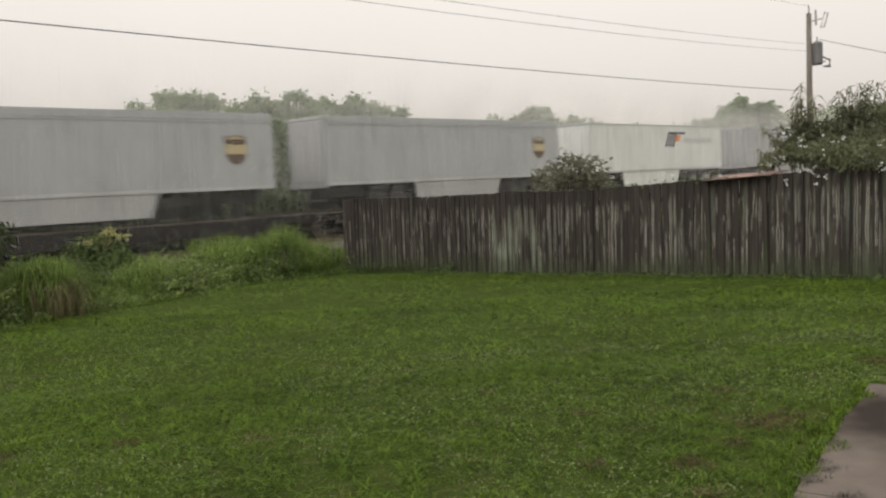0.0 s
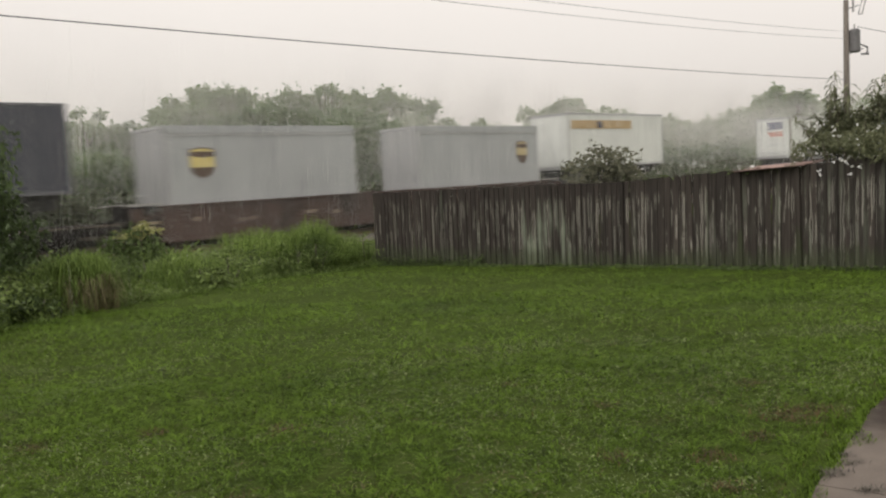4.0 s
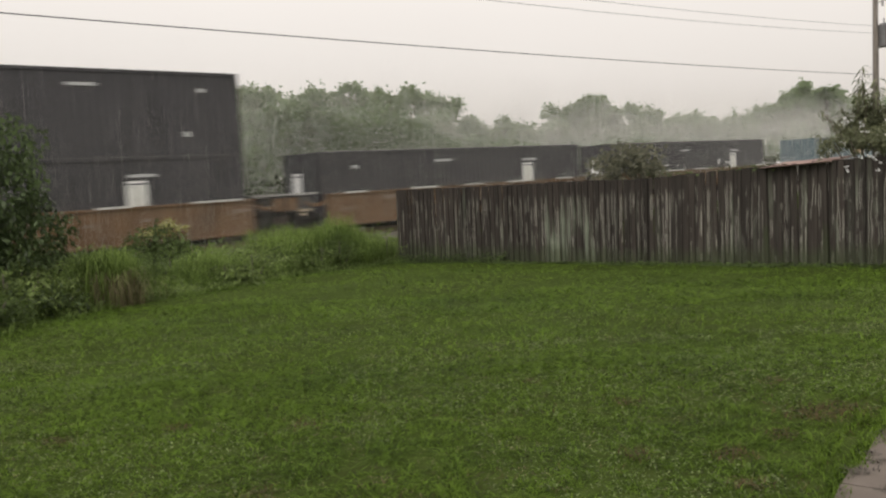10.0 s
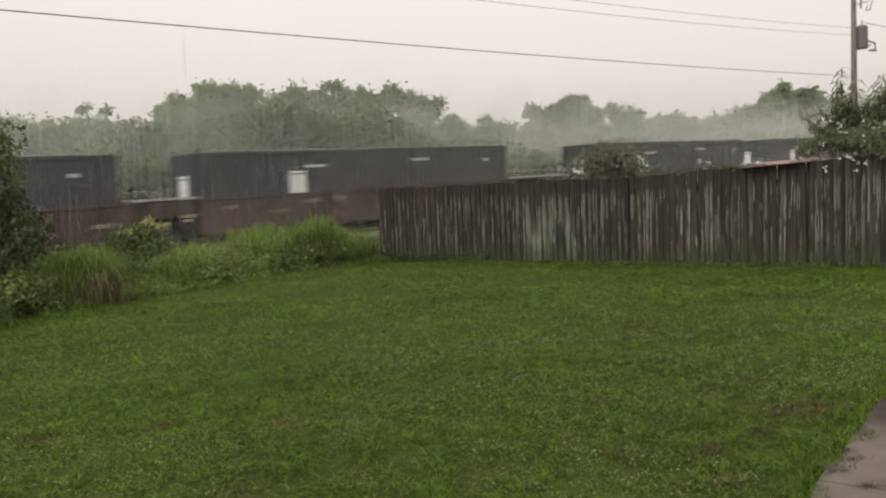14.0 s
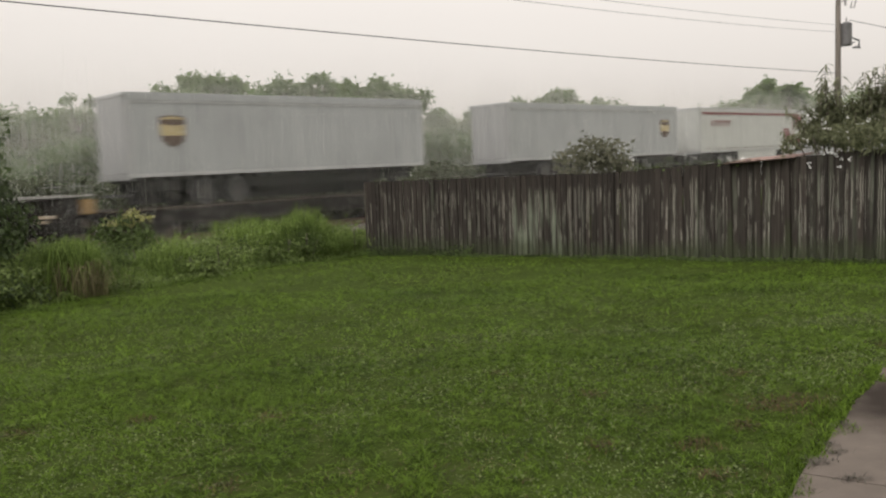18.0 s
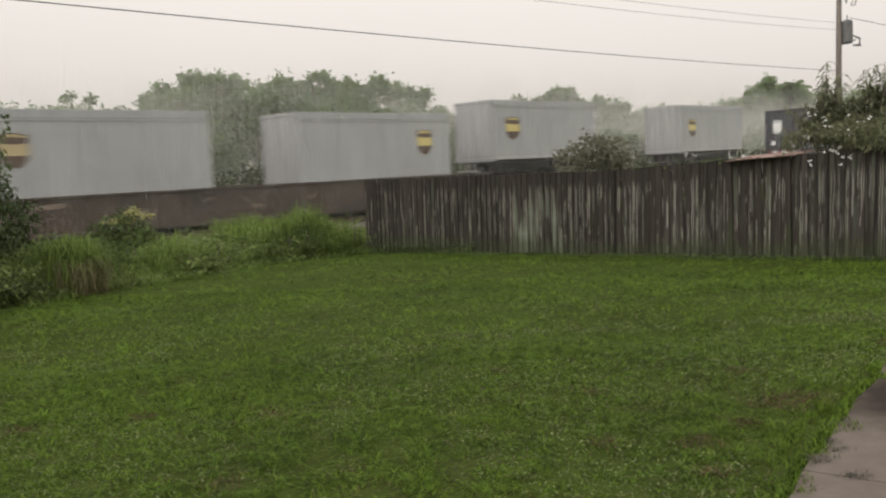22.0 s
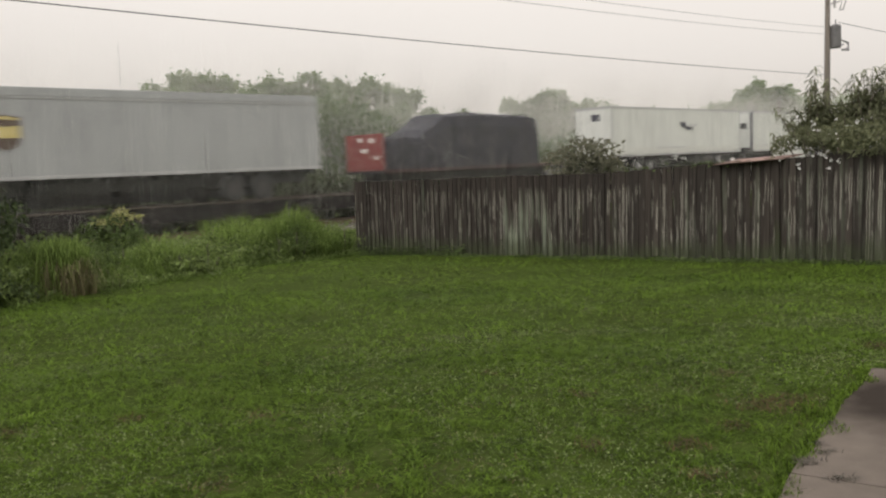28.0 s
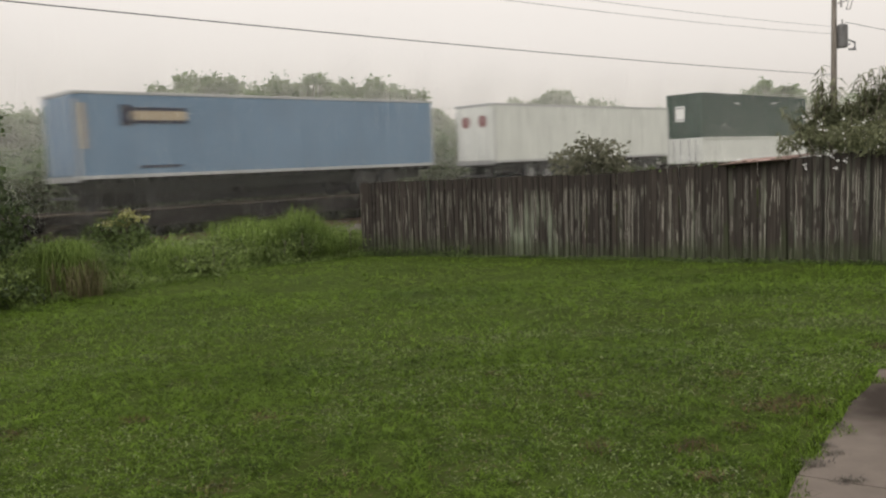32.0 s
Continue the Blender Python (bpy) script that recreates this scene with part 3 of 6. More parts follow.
# small weeds and dead leaves that have settled on the path and in its joint
cen = np.array([(1.78, 4.07), (1.81, 4.06), (1.88, 4.44), (1.7, 4.3), (1.73, 4.32), (2.07, 4.88), (1.89, 4.58)])
q = np.repeat(np.arange(len(cen)), 38)
pts = np.stack([cen[q, 0] + rng.normal(0, 0.035, len(q)), cen[q, 1] + rng.normal(0, 0.025, len(q)), np.full(len(q), 0.034)], -1)
tagged(new("leaf_litter", strips("leaf_litter", blades(pts, rng.uniform(0.006, 0.03, len(q)), rng.uniform(0.004, 0.009, len(q)), rng.uniform(0.01, 0.05, len(q)), 2), M_LITTER)),
       "dark wet weeds and leaf litter along the path's joints", "leaf litter", kind="stuff")

# ---- railway track ----
TRACK = Matrix.Translation(N * MID + Vector((0, 0, RAIL_Z))) @ Matrix.Rotation(math.atan2(U.y, U.x), 4, "Z")
bed = Mesh()
bed.prism([(-3.4, -0.34), (-1.8, -0.2), (-1.5, -0.16), (1.5, -0.16), (1.8, -0.2), (3.4, -0.34), (3.4, -0.6), (-3.4, -0.6)], -120, 240, "x")
tagged(bed.put("track_bed", M_BALLAST, m=TRACK), "grey stone ballast bed under the railway track", "track bed", kind="structure")
track = empty("railway_track", TRACK, "rusty steel rails on dark timber sleepers", "railway track")
for y in (-0.7525, 0.7175):
    r = Mesh().prism([(y - 0.07, -0.16), (y + 0.07, -0.16), (y + 0.07, -0.145), (y + 0.012, -0.12), (y + 0.012, -0.045), (y + 0.036, -0.03),
                      (y + 0.036, 0), (y - 0.036, 0), (y - 0.036, -0.03), (y - 0.012, -0.045), (y - 0.012, -0.12), (y - 0.07, -0.145)], -120, 240, "x")
    r.put("rail", M_RAIL, track)
tie = Mesh().box(-0.11, 0.11, -1.3, 1.3, -0.3, -0.157).data("sleeper", M_TIE)
for i in range(130):
    t = new("sleeper", tie)
    t.parent = track
    t.location = (-6 + i * 0.54, rng.normal(0, 0.02), 0)

# ---- fence ----
fence = empty("fence", Matrix.Translation(FENCE_A), "tall weathered grey wooden board fence, dark with rain", "fence")
fd = (FENCE_B - FENCE_A).normalized()
fn = Vector((fd.y, -fd.x, 0))
if fn.y > 0:
    fn = -fn           # towards the lawn
FROT = math.degrees(math.atan2(fd.y, fd.x))
length = (FENCE_B - FENCE_A).length
variants = []
for vi in range(14):
    w, hgt = 0.084 + 0.007 * (vi % 5), 1.79
    b = Mesh()
    t0, t1, c = rng.uniform(0.0, 0.018), rng.uniform(0.0, 0.018), rng.uniform(0.15, 0.85)
    prof = [(-w / 2, -0.3), (w / 2, -0.3), (w / 2 + rng.normal(0, 0.003), hgt * 0.5), (w / 2, hgt - t0), (w * (c - 0.5), hgt), (-w / 2, hgt - t1), (-w / 2 + rng.normal(0, 0.003), hgt * 0.5)]
    b.prism(prof, -0.011, 0.011, "y")
    variants.append((w, b.data("board", M_BOARD)))
lichen, greyed = {}, {}
for w, data in variants:
    for table, mat in ((lichen, M_LICHEN), (greyed, M_GREYED)):
        table[data.name] = data.copy()
        table[data.name].materials[0] = mat
s, i = 0.0, 0
while s < length:
    w, data = variants[int(rng.integers(14))]
    p = fd * (s + w / 2) + fn * (rng.normal(0, 0.004) + (0.026 if i % 2 else 0))
    wy = FENCE_A.y + p.y
    lich = 5.25 < s < 6.0 or (6.0 < s < 6.7 and i % 2)
    ob = new("board", lichen[data.name] if lich else greyed[data.name] if (s > 11.9 and i % 4) or (s > 2 and rng.uniform() < 0.1) else data)
    ob.parent = fence
    rise = 0.012 * math.sin(s * 0.9) + rng.normal(0, 0.006) + 0.12 * max(0, (s - 12.3) / 4) + float(np.interp(s, (0, 2.6, 5.6, 8, 11, 13, 16.5), (0.2, 0.12, 0.085, -0.02, 0.05, 0.07, 0.02)))
    ob.matrix_basis = Matrix.Translation(p + Vector((0, 0, float(ground_z(wy)) + rise))) @ pose(0, 0, 0, rng.normal(0, 0.3), 1.3 + rng.normal(0, 0.45), FROT + rng.normal(0, 1.5))
    s += w * rng.uniform(0.74, 0.9)
    i += 1
for hz in (0.35, 0.95, 1.5):
    for j in range(7):
        a, b_ = length * j / 7, length * (j + 1) / 7 - 0.02
        pa, pb = fd * a - fn * 0.045, fd * b_ - fn * 0.045
        za, zb = float(ground_z(FENCE_A.y + pa.y)) + hz, float(ground_z(FENCE_A.y + pb.y)) + hz
        Mesh().tube([pa + Vector((0, 0, za)), pb + Vector((0, 0, zb))], [0.05, 0.05], 4).put("rail", M_BOARD, fence)
for j in range(8):
    p = fd * (length * j / 7) - fn * 0.12
    z = float(ground_z(FENCE_A.y + p.y))
    Mesh().box(p.x - 0.05, p.x + 0.05, p.y - 0.05, p.y + 0.05, z - 0.05, z + 1.72, 0.008).put("post", M_BOARD, fence)


# ---- trees and plants ----
def crown_points(lobes, per_area, gaps=0.15, r=rng, ragged=0.3):
    """Points in the outer half of a crown made of lobes (x, y, z, rx, ry, rz), with a ragged outline and noise-made gaps."""
    out = []
    for cx, cy, cz, rx, ry, rz in lobes:
        n = int(per_area * 4 * math.pi * ((rx * ry) ** 0.8 + (rx * rz) ** 0.8 + (ry * rz) ** 0.8) / 3)
        d = r.normal(size=(n, 3))
        d /= np.linalg.norm(d, axis=1)[:, None]
        o = Vector((cx * 1.7 + 5, cy * 1.3, cz * 1.9))
        k = np.array([noise.noise(Vector(q) * 1.9 + o) + 0.5 * noise.noise(Vector(q) * 5 + o) for q in d])
        rad = (1 - np.abs(r.normal(0, 0.2, n))) * (1 + ragged * k)
        out.append(np.array((cx, cy, cz)) + d * rad[:, None] * np.array((rx, ry, rz)))
    p = np.concatenate(out)
    k = np.array([noise.noise(Vector(q) * 0.9) for q in p])
    return p[k > -0.45 + gaps]


def tree(base, height, spread, seed, leaf=0.3, density=16, mat=None, label="", trunk=0.14, low=0.15, flat=0.85, gaps=0.0, group="", category="tree"):
    """A broad tree: leaning tapered trunk, forked limbs, and a crown of many leafy sprays gathered in uneven boughs."""
    r = np.random.default_rng(seed)
    t = empty("tree", Matrix.Translation(base), label, category, group)
    lobes = []
    for i in range(20):
        a, lev = r.uniform(0, 2 * math.pi), low + (0.93 - low) * r.uniform(0, 1)
        q = spread * r.uniform(0.25, 0.95) * (1.05 - 0.75 * max(0, lev - 0.55))
        rad = spread * r.uniform(0.2, 0.42)
        lobes.append((q * math.cos(a), q * math.sin(a), min(height * lev, height - rad * flat), rad * r.uniform(0.8, 1.3), rad, rad * flat * r.uniform(0.7, 1.1)))
    top = spread * r.uniform(0.34, 0.46)
    lobes.append((r.uniform(-0.25, 0.25) * spread, 0, height - top * flat, top, top, top * flat))
    ms = Mesh()
    fork = height * 0.32
    ms.tube([(0, 0, -0.1), (0.05 * spread, 0, fork * 0.5), (0, 0.03 * spread, fork)], [trunk * 1.3, trunk, trunk * 0.8], 8)
    for c in lobes[::2]:
        e = Vector(c[:3])
        mid_p = Vector((e.x * 0.45, e.y * 0.45, fork + (e.z - fork) * 0.6))
        ms.tube([(0, 0.03 * spread, fork * 0.9), mid_p, e], [trunk * 0.5, trunk * 0.3, trunk * 0.1], 5)
    ms.put("trunk", M_BARK, t, smooth=True)
    hubs = crown_points(lobes, density, gaps, r, 0.7)
    # twigs that stand out of the crown
    tips = hubs[r.integers(0, len(hubs), max(4, len(hubs) // 22))]
    tips = tips[tips[:, 2] > height * 0.55]
    way = tips - np.array((0, 0, height * 0.55))
    way = way / (np.linalg.norm(way, axis=1)[:, None] + 1e-6) + r.normal(0, 0.35, tips.shape)
    hubs = np.concatenate([hubs] + [tips + way * k for k in (0.14, 0.27)])
    p = np.repeat(hubs, 5, 0) + r.normal(0, leaf * 0.6, (len(hubs) * 5, 3))
    # larger leaves deeper in the crown
    deep = crown_points([(x, y, z, a * 0.87, b_ * 0.87, h * 0.87) for x, y, z, a, b_, h in lobes], density * 2.4, -0.6, r, 0.5)
    size = np.concatenate([np.full(len(p), leaf), np.full(len(deep), leaf * 2.1)])
    c = new("crown", quads("crown", leaves(np.concatenate([p, deep]), size, r, up=OPEN_SIDE), mat or M_HAZED_WOODS))
    c.parent = t
    return t


def behind(az, off):
    """A place beyond the track, in the direction az (degrees), off metres behind the trailers' near sides."""
    a = radians(az)
    d = Vector((math.sin(a), math.cos(a), 0))
    k = (NEAR + off) / d.dot(N)
    p = d * k
    return Vector((p.x, p.y, -0.65)), k


# direction, height over distance at the top, spread, metres behind the train's near side
WOODS = [(-38, .085, 3.2, 15), (-33, .09, 3.0, 16), (-29.3, .088, 2.2, 14), (-27.6, .084, 1.9, 16), (-25.6, .081, 1.7, 14), (-24.2, .084, 1.5, 16), (-22.8, .076, 1.3, 15), (-21.7, .07, 1.0, 14),
         (-20.4, .072, 1.0, 16), (-19.3, .081, 1.2, 14), (-18.2, .099, 1.6, 15), (-17.1, .117, 1.9, 16), (-15.8, .116, 1.9, 15), (-14.5, .108, 1.6, 16), (-13.3, .094, 1.5, 14), (-12.2, .103, 1.6, 16),
         (-11.1, .111, 1.5, 15), (-9.9, .097, 1.6, 17), (-8.4, .095, 1.8, 15), (-7.0, .102, 1.7, 16), (-5.3, .107, 2.2, 15), (-4.0, .097, 1.8, 17), (-3.1, .079, 1.4, 15), (-1.5, .068, 1.8, 16),
         (0.3, .055, 1.8, 15), (2.2, .058, 2.2, 17), (3.7, .058, 2.0, 15), (5.1, .076, 2.0, 16), (6.0, .082, 1.8, 15), (7.2, .067, 2.0, 16), (8.9, .072, 2.0, 15), (9.9, .065, 1.9, 17),
         (11.4, .053, 2.4, 15), (12.6, .055, 2.4, 16), (13.9, .047, 2.6, 17), (15.3, .051, 2.8, 15), (16.4, .051, 2.8, 17), (17.3, .059, 2.8, 15), (18.0, .061, 2.4, 18), (18.55, .073, 1.5, 16), (19.05, .08, 1.6, 15), (19.7, .068, 2.0, 17), (20.4, .07, 2.6, 16),
         (22.2, .06, 4.6, 17), (24.2, .06, 5.0, 18), (27, .058, 6.0, 18), (30, .058, 7.0, 18)]
for i, (az, slope, spread, off) in enumerate(WOODS):
    b, k = behind(az, off)
    tall = 1.6 + slope * k - b.z
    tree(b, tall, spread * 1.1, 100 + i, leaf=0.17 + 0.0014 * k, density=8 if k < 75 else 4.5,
         label="broad green tree beyond the railway, haze coloured into its leaves", group="trees beyond the railway")


def sapling(az, slope, off, seed):
    """A thin bare-stemmed young tree with a few tufts of long leaves at its branch ends."""
    r = np.random.default_rng(seed)
    b, k = behind(az, off)
    tall = 1.6 + slope * k - b.z
    t = empty("sapling", Matrix.Translation(b), "thin young tree with leaf tufts rising above the woods", "sapling", "saplings beyond the railway")
    ms, heads = Mesh(), []
    ms.tube([(0, 0, -0.1), (r.normal(0, 0.12), r.normal(0, 0.12), tall * 0.5), (0, 0, tall * 0.78)], [0.09, 0.06, 0.045], 6)
    for i in range(4):
        e = Vector((r.uniform(-0.75, 0.75), r.uniform(-0.75, 0.75), tall - 0.25 - (0.9 * r.uniform(0, 1) if i else 0)))
        ms.tube([(0, 0, tall * 0.7 + 0.05 * i), (e.x * 0.7, e.y * 0.7, (tall * 0.75 + e.z) / 2), e], [0.04, 0.03, 0.02], 5)
        heads.append(np.repeat(np.array(e)[None], 60, 0) + r.normal(0, 0.13, (60, 3)))
    ms.put("trunk", M_BARK, t, smooth=True)
    c = new("crown", quads("crown", leaves(np.concatenate(heads), 0.36, r, droop=0.0, slim=0.35), M_HAZED_WOODS))
    c.parent = t


for i, (az, slope) in enumerate(((-23.8, .096), (-21.9, .079), (-19.7, .093), (-9.6, .113), (-8.7, .113), (-8.2, .106), (-6.9, .106), (0.7, .065))):
    sapling(az, slope, 14, 300 + i)
# undergrowth along the far side of the track
pts, r2 = [], np.random.default_rng(5)
for i in range(72000):
    q = r2.uniform(-25, 110)
    o_ = r2.uniform(8.5, 14.5)
    top = 3.3 + 2.4 * math.exp(-((q - 28) / 9) ** 2) + 0.12 * (o_ - 8) + 1.6 * noise.noise(Vector((q * 0.23, o_ * 0.3, 1.7))) + 0.6 * noise.noise(Vector((q * 1.1, o_, 4)))
    z = -0.65 + top * (1 - r2.uniform(0, 1) ** 2)
    p = N * (NEAR + o_) + U * q
    pts.append((p.x, p.y, z))
tagged(new("undergrowth", quads("undergrowth", leaves(np.array(pts), 0.4, r2, slim=0.65, up=OPEN_SIDE), M_HAZED_UNDER)), "dense green scrub along the far side of the track", "bushes", kind="stuff")


# low bank added beyond the track; its dark scrub stands for shade beneath the train
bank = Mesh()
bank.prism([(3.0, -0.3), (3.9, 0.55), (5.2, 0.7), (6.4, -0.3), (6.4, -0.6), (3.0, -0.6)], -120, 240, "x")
tagged(bank.put("embankment", M_BACKING, m=TRACK), "added low dark bank backing the shade under the train", "embankment", kind="structure")
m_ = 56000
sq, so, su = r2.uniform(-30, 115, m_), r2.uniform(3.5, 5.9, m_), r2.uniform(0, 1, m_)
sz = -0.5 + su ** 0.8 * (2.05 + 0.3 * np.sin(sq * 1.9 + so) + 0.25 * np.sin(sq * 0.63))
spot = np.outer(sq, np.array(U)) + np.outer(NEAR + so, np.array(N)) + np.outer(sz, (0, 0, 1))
tagged(new("scrub", quads("scrub", leaves(spot, 0.25, r2, slim=0.65, up=OPEN_SIDE), M_SHADE_SCRUB)), "dark scrub added on the bank for shade under the train", "scrub", kind="stuff")
# fine rain: threads of drizzle thick before the far trees, thin between the fence and the train
def drizzle(n, off0, off1, z0, z1, power, length, width):
    rq, ro = r2.uniform(-35, 120, n), r2.uniform(off0, off1, n)
    rz = z0 + (z1 - z0) * r2.uniform(0, 1, n) ** power
    foot = np.outer(rq, np.array(U)) + np.outer(NEAR + ro, np.array(N)) + np.outer(rz, (0, 0, 1))
    turn = r2.uniform(0, np.pi, n)
    side = np.stack([np.cos(turn) * width / 2, np.sin(turn) * width / 2, 0 * turn], -1)
    up = np.outer(r2.choice((-1, 1), n) * r2.uniform(0.6, 1.4, n) * length, (0.04, 0.015, 1.0))
    return np.stack([foot - side, foot + side, foot + up], 1)


rain = new("rain", quads("rain", drizzle(290000, 6.2, 12.5, 1.4, 7.0, 1.0, 3.0, 0.00114), M_RAIN, 3))
tagged(rain, "fine pale rain falling beyond the railway", "rain", kind="stuff")
rain_before = new("rain", quads("rain", drizzle(110000, -8.5, -2.5, -0.2, 6.0, 1.3, 2.4, 0.00048), M_RAIN, 3))
tagged(rain_before, "thin rain falling between fence and train", "rain", kind="stuff")


# A palm among the far trees
def palm(base, height, seed):
    r = np.random.default_rng(seed)
    t = empty("palm_tree", Matrix.Translation(base), "tall palm with drooping fronds beyond the railway", "palm tree")
    Mesh().tube([(0, 0, 0), (0.2, 0, height * 0.5), (0, 0.1, height)], [0.24, 0.17, 0.14], 8).put("trunk", M_BARK, t, smooth=True)
    out = []
    for i in range(60):
        a, e = r.uniform(0, 2 * math.pi), r.uniform(-0.3, 1.3)
        L = r.uniform(1.7, 2.9)
        for j in range(34):
            u = (j + 1) / 34
            c = Vector((math.cos(a) * math.cos(e) * L * u, math.sin(a) * math.cos(e) * L * u, height + math.sin(e) * L * u - 0.42 * L * u * u))
            for sd in (-1, 1):
                sidev = Vector((-math.sin(a), math.cos(a), 0)) * sd
                tip = c + sidev * 0.42 * (1 - 0.6 * u) + Vector((math.cos(a), math.sin(a), 0)) * 0.2 - Vector((0, 0, 0.3))
                w = Vector((math.cos(a), math.sin(a), 0)) * 0.12
                out.append([c - w, c + w, tip + w * 0.4, tip - w * 0.4])
    c = new("fronds", quads("fronds", np.array(out), M_HAZED_WOODS))
    c.parent = t


b, k = behind(20.3, 15)
palm(b, 1.6 + 0.062 * k - b.z, 3)

# ---- tall grass and weeds between the lawn and the track ----
EDGE = [Vector(q) for q in ((-7.9, 3), (-7.4, 8), (-7.15, 12.2), (-7.05, 14.2), (-6.6, 15.3), (-6.05, 16.9), (-5.1, 20.2), (-3.8, 21.9), (-3.1, 23.7), (-2.6, 24.4))]


FINE_EDGE = [EDGE[i].lerp(EDGE[i + 1], k / 14) for i in range(2, len(EDGE) - 1) for k in range(14)]


def field(n, depth0, depth1, r):
    """Points in the band beside the lawn, depth metres away from its edge."""
    seg = [(EDGE[i + 1] - EDGE[i]).length for i in range(len(EDGE) - 1)]
    t = r.uniform(0, sum(seg), n)
    d = r.uniform(depth0, depth1, n)
    out = []
    for a, e in zip(t, d):
        i = 0
        while a > seg[i] and i < len(seg) - 1:
            a -= seg[i]
            i += 1
        dr = (EDGE[i + 1] - EDGE[i]).normalized()
        p = EDGE[i] + dr * a + Vector((-dr.y, dr.x)) * e
        out.append((p.x, p.y, float(ground_z(p.y))))
    return np.array(out)


r3 = np.random.default_rng(11)
def rank_height(p, lump_of):
    """How high the rank grass stands at each point: low and uneven, with one mound by the fence."""
    lump = np.array([noise.noise(Vector((x * 0.95, y * 0.95, lump_of))) + 0.5 * noise.noise(Vector((x * 2.3, y * 2.3, lump_of + 3))) for x, y, z in p])
    mound = np.exp(-((p[:, 0] + 4.4) ** 2 + (p[:, 1] - 22.4) ** 2) / 3.6)
    edge_rise = np.clip(np.array([min((Vector((x, y)) - e).length for e in FINE_EDGE) for x, y, z in p]) / 0.6, 0.5, 1)
    return np.clip(0.74 + 0.6 * lump + 0.42 * mound, 0.3, 1.6) * edge_rise * np.clip(np.hypot(p[:, 0] + 6.7, p[:, 1] - 15.0) / 0.9, 0.3, 1)


pts = np.concatenate([field(16000, -0.1, 1.3, r3), field(12000, 1.0, 4.0, r3), field(5000, 4, 9, r3)])
h = rank_height(pts, 2.2) * r3.uniform(0.5, 1.1, len(pts))
tall = new("tall_grass", strips("tall_grass", blades(pts, h, r3.uniform(0.008, 0.024, len(pts)), h * r3.uniform(0.4, 1.7, len(pts)), 3, r3), M_TALL))
tagged(tall, "tall green rank grass beside the lawn", "tall grass", kind="stuff")
# leafy weeds, thickest in drifts
pts = np.concatenate([field(9000, -0.2, 0.8, r3), field(14000, 0.5, 5, r3)])
pts = pts[(np.hypot(pts[:, 0] + 6.7, pts[:, 1] - 14.5) > 1.0) & (patchy(pts, 0.8, 4.4) > 0.0) & (pts[:, 1] > 13)]
pts[:, 2] += r3.uniform(0.02, 1.0, len(pts)) * np.minimum(rank_height(pts, 2.2), 1.1)
tagged(new("weeds", quads("weeds", leaves(pts, 0.11, r3, slim=0.35), M_HERB)), "leafy green weeds among tall grass", "weeds", kind="stuff")


# longer grass and creeping weeds where the lawn runs into the rough
pts = field(9000, -0.55, 0.15, r3)
fade = r3.uniform(0.3, 1, len(pts)) * np.clip(1.2 - 2.0 * np.abs(np.array([noise.noise(Vector((x * 1.3, y * 1.3, 5.5))) for x, y, z in pts])), 0.3, 1.2)
tagged(new("border_grass", strips("border_grass", blades(pts, 0.24 * fade, r3.uniform(0.01, 0.022, len(pts)), 0.3 * fade, 3, r3), M_TALL)), "longer ragged grass bordering the mown lawn", "grass", kind="stuff")
pts = field(5000, -0.4, 0.25, r3)
pts = pts[pts[:, 1] > 13]
pts[:, 2] += r3.uniform(0.01, 0.16, len(pts))
tagged(new("border_weeds", quads("border_weeds", leaves(pts, 0.08, r3, droop=0.1, slim=0.5), M_HERB)), "low leafy weeds creeping into the lawn's edge", "weeds", kind="stuff")


def arcs(n, height, reach, bend, spread, centre, width, r, facing=None):
    """Blades that rise, arch over and hang down: rails for strips()."""
    az = r.uniform(0, 2 * np.pi, n) if facing is None else r.normal(facing, 0.9, n)
    dr = np.stack([np.cos(az), np.sin(az), np.zeros(n)], -1)
    sd = np.stack([-np.sin(az), np.cos(az), np.zeros(n)], -1)
    foot = r.normal(0, spread, (n, 3)) * np.array((1, 1, 0)) + np.array(centre)
    H, L, B, W = r.uniform(*height, n), r.uniform(*reach, n), r.uniform(*bend, n), r.uniform(*width, n)
    out = np.empty((n, 8, 2, 3))
    for i in range(8):
        t = i / 7
        p = foot + dr * (L * t ** 1.3)[:, None]
        p[:, 2] += H * np.sin(t * B)
        w = (W * (1 - 0.9 * t ** 2) * 0.5)[:, None]
        out[:, i, 0], out[:, i, 1] = p - sd * w, p + sd * w
    return out


def clump(x, y, h0, n, seed, label):
    r = np.random.default_rng(seed)
    c = empty("grass_clump", Matrix.Translation((x, y, float(ground_z(y)))), label, "grass clump")
    o = new("green_tuft", strips("green_tuft", arcs(n, (0.5 * h0, h0), (0.15, 0.75), (1.7, 2.95), 0.19, (0, 0, 0), (0.008, 0.021), r), M_TALL))
    o.parent = c
    o = new("upright_tuft", strips("upright_tuft", arcs(n // 3, (0.6 * h0, 1.12 * h0), (0.1, 0.5), (1.3, 2.1), 0.16, (0, 0, 0), (0.007, 0.018), r), M_TALL))
    o.parent = c
    o = new("dry_tuft", strips("dry_tuft", arcs(n // 4, (0.3 * h0, 0.7 * h0), (0.15, 0.55), (2.0, 3.15), 0.22, (0.18, -0.14, 0), (0.007, 0.016), r, -0.6), M_DRY))
    o.parent = c


clump(-6.85, 14.75, 0.98, 1500, 21, "big tussock of green grass with dry hanging stems")
# smaller tussocks that arch out of the rank grass, in clumps
cen = np.concatenate([field(120, 0.05, 1.1, r3), field(130, 0.9, 3.6, r3)])
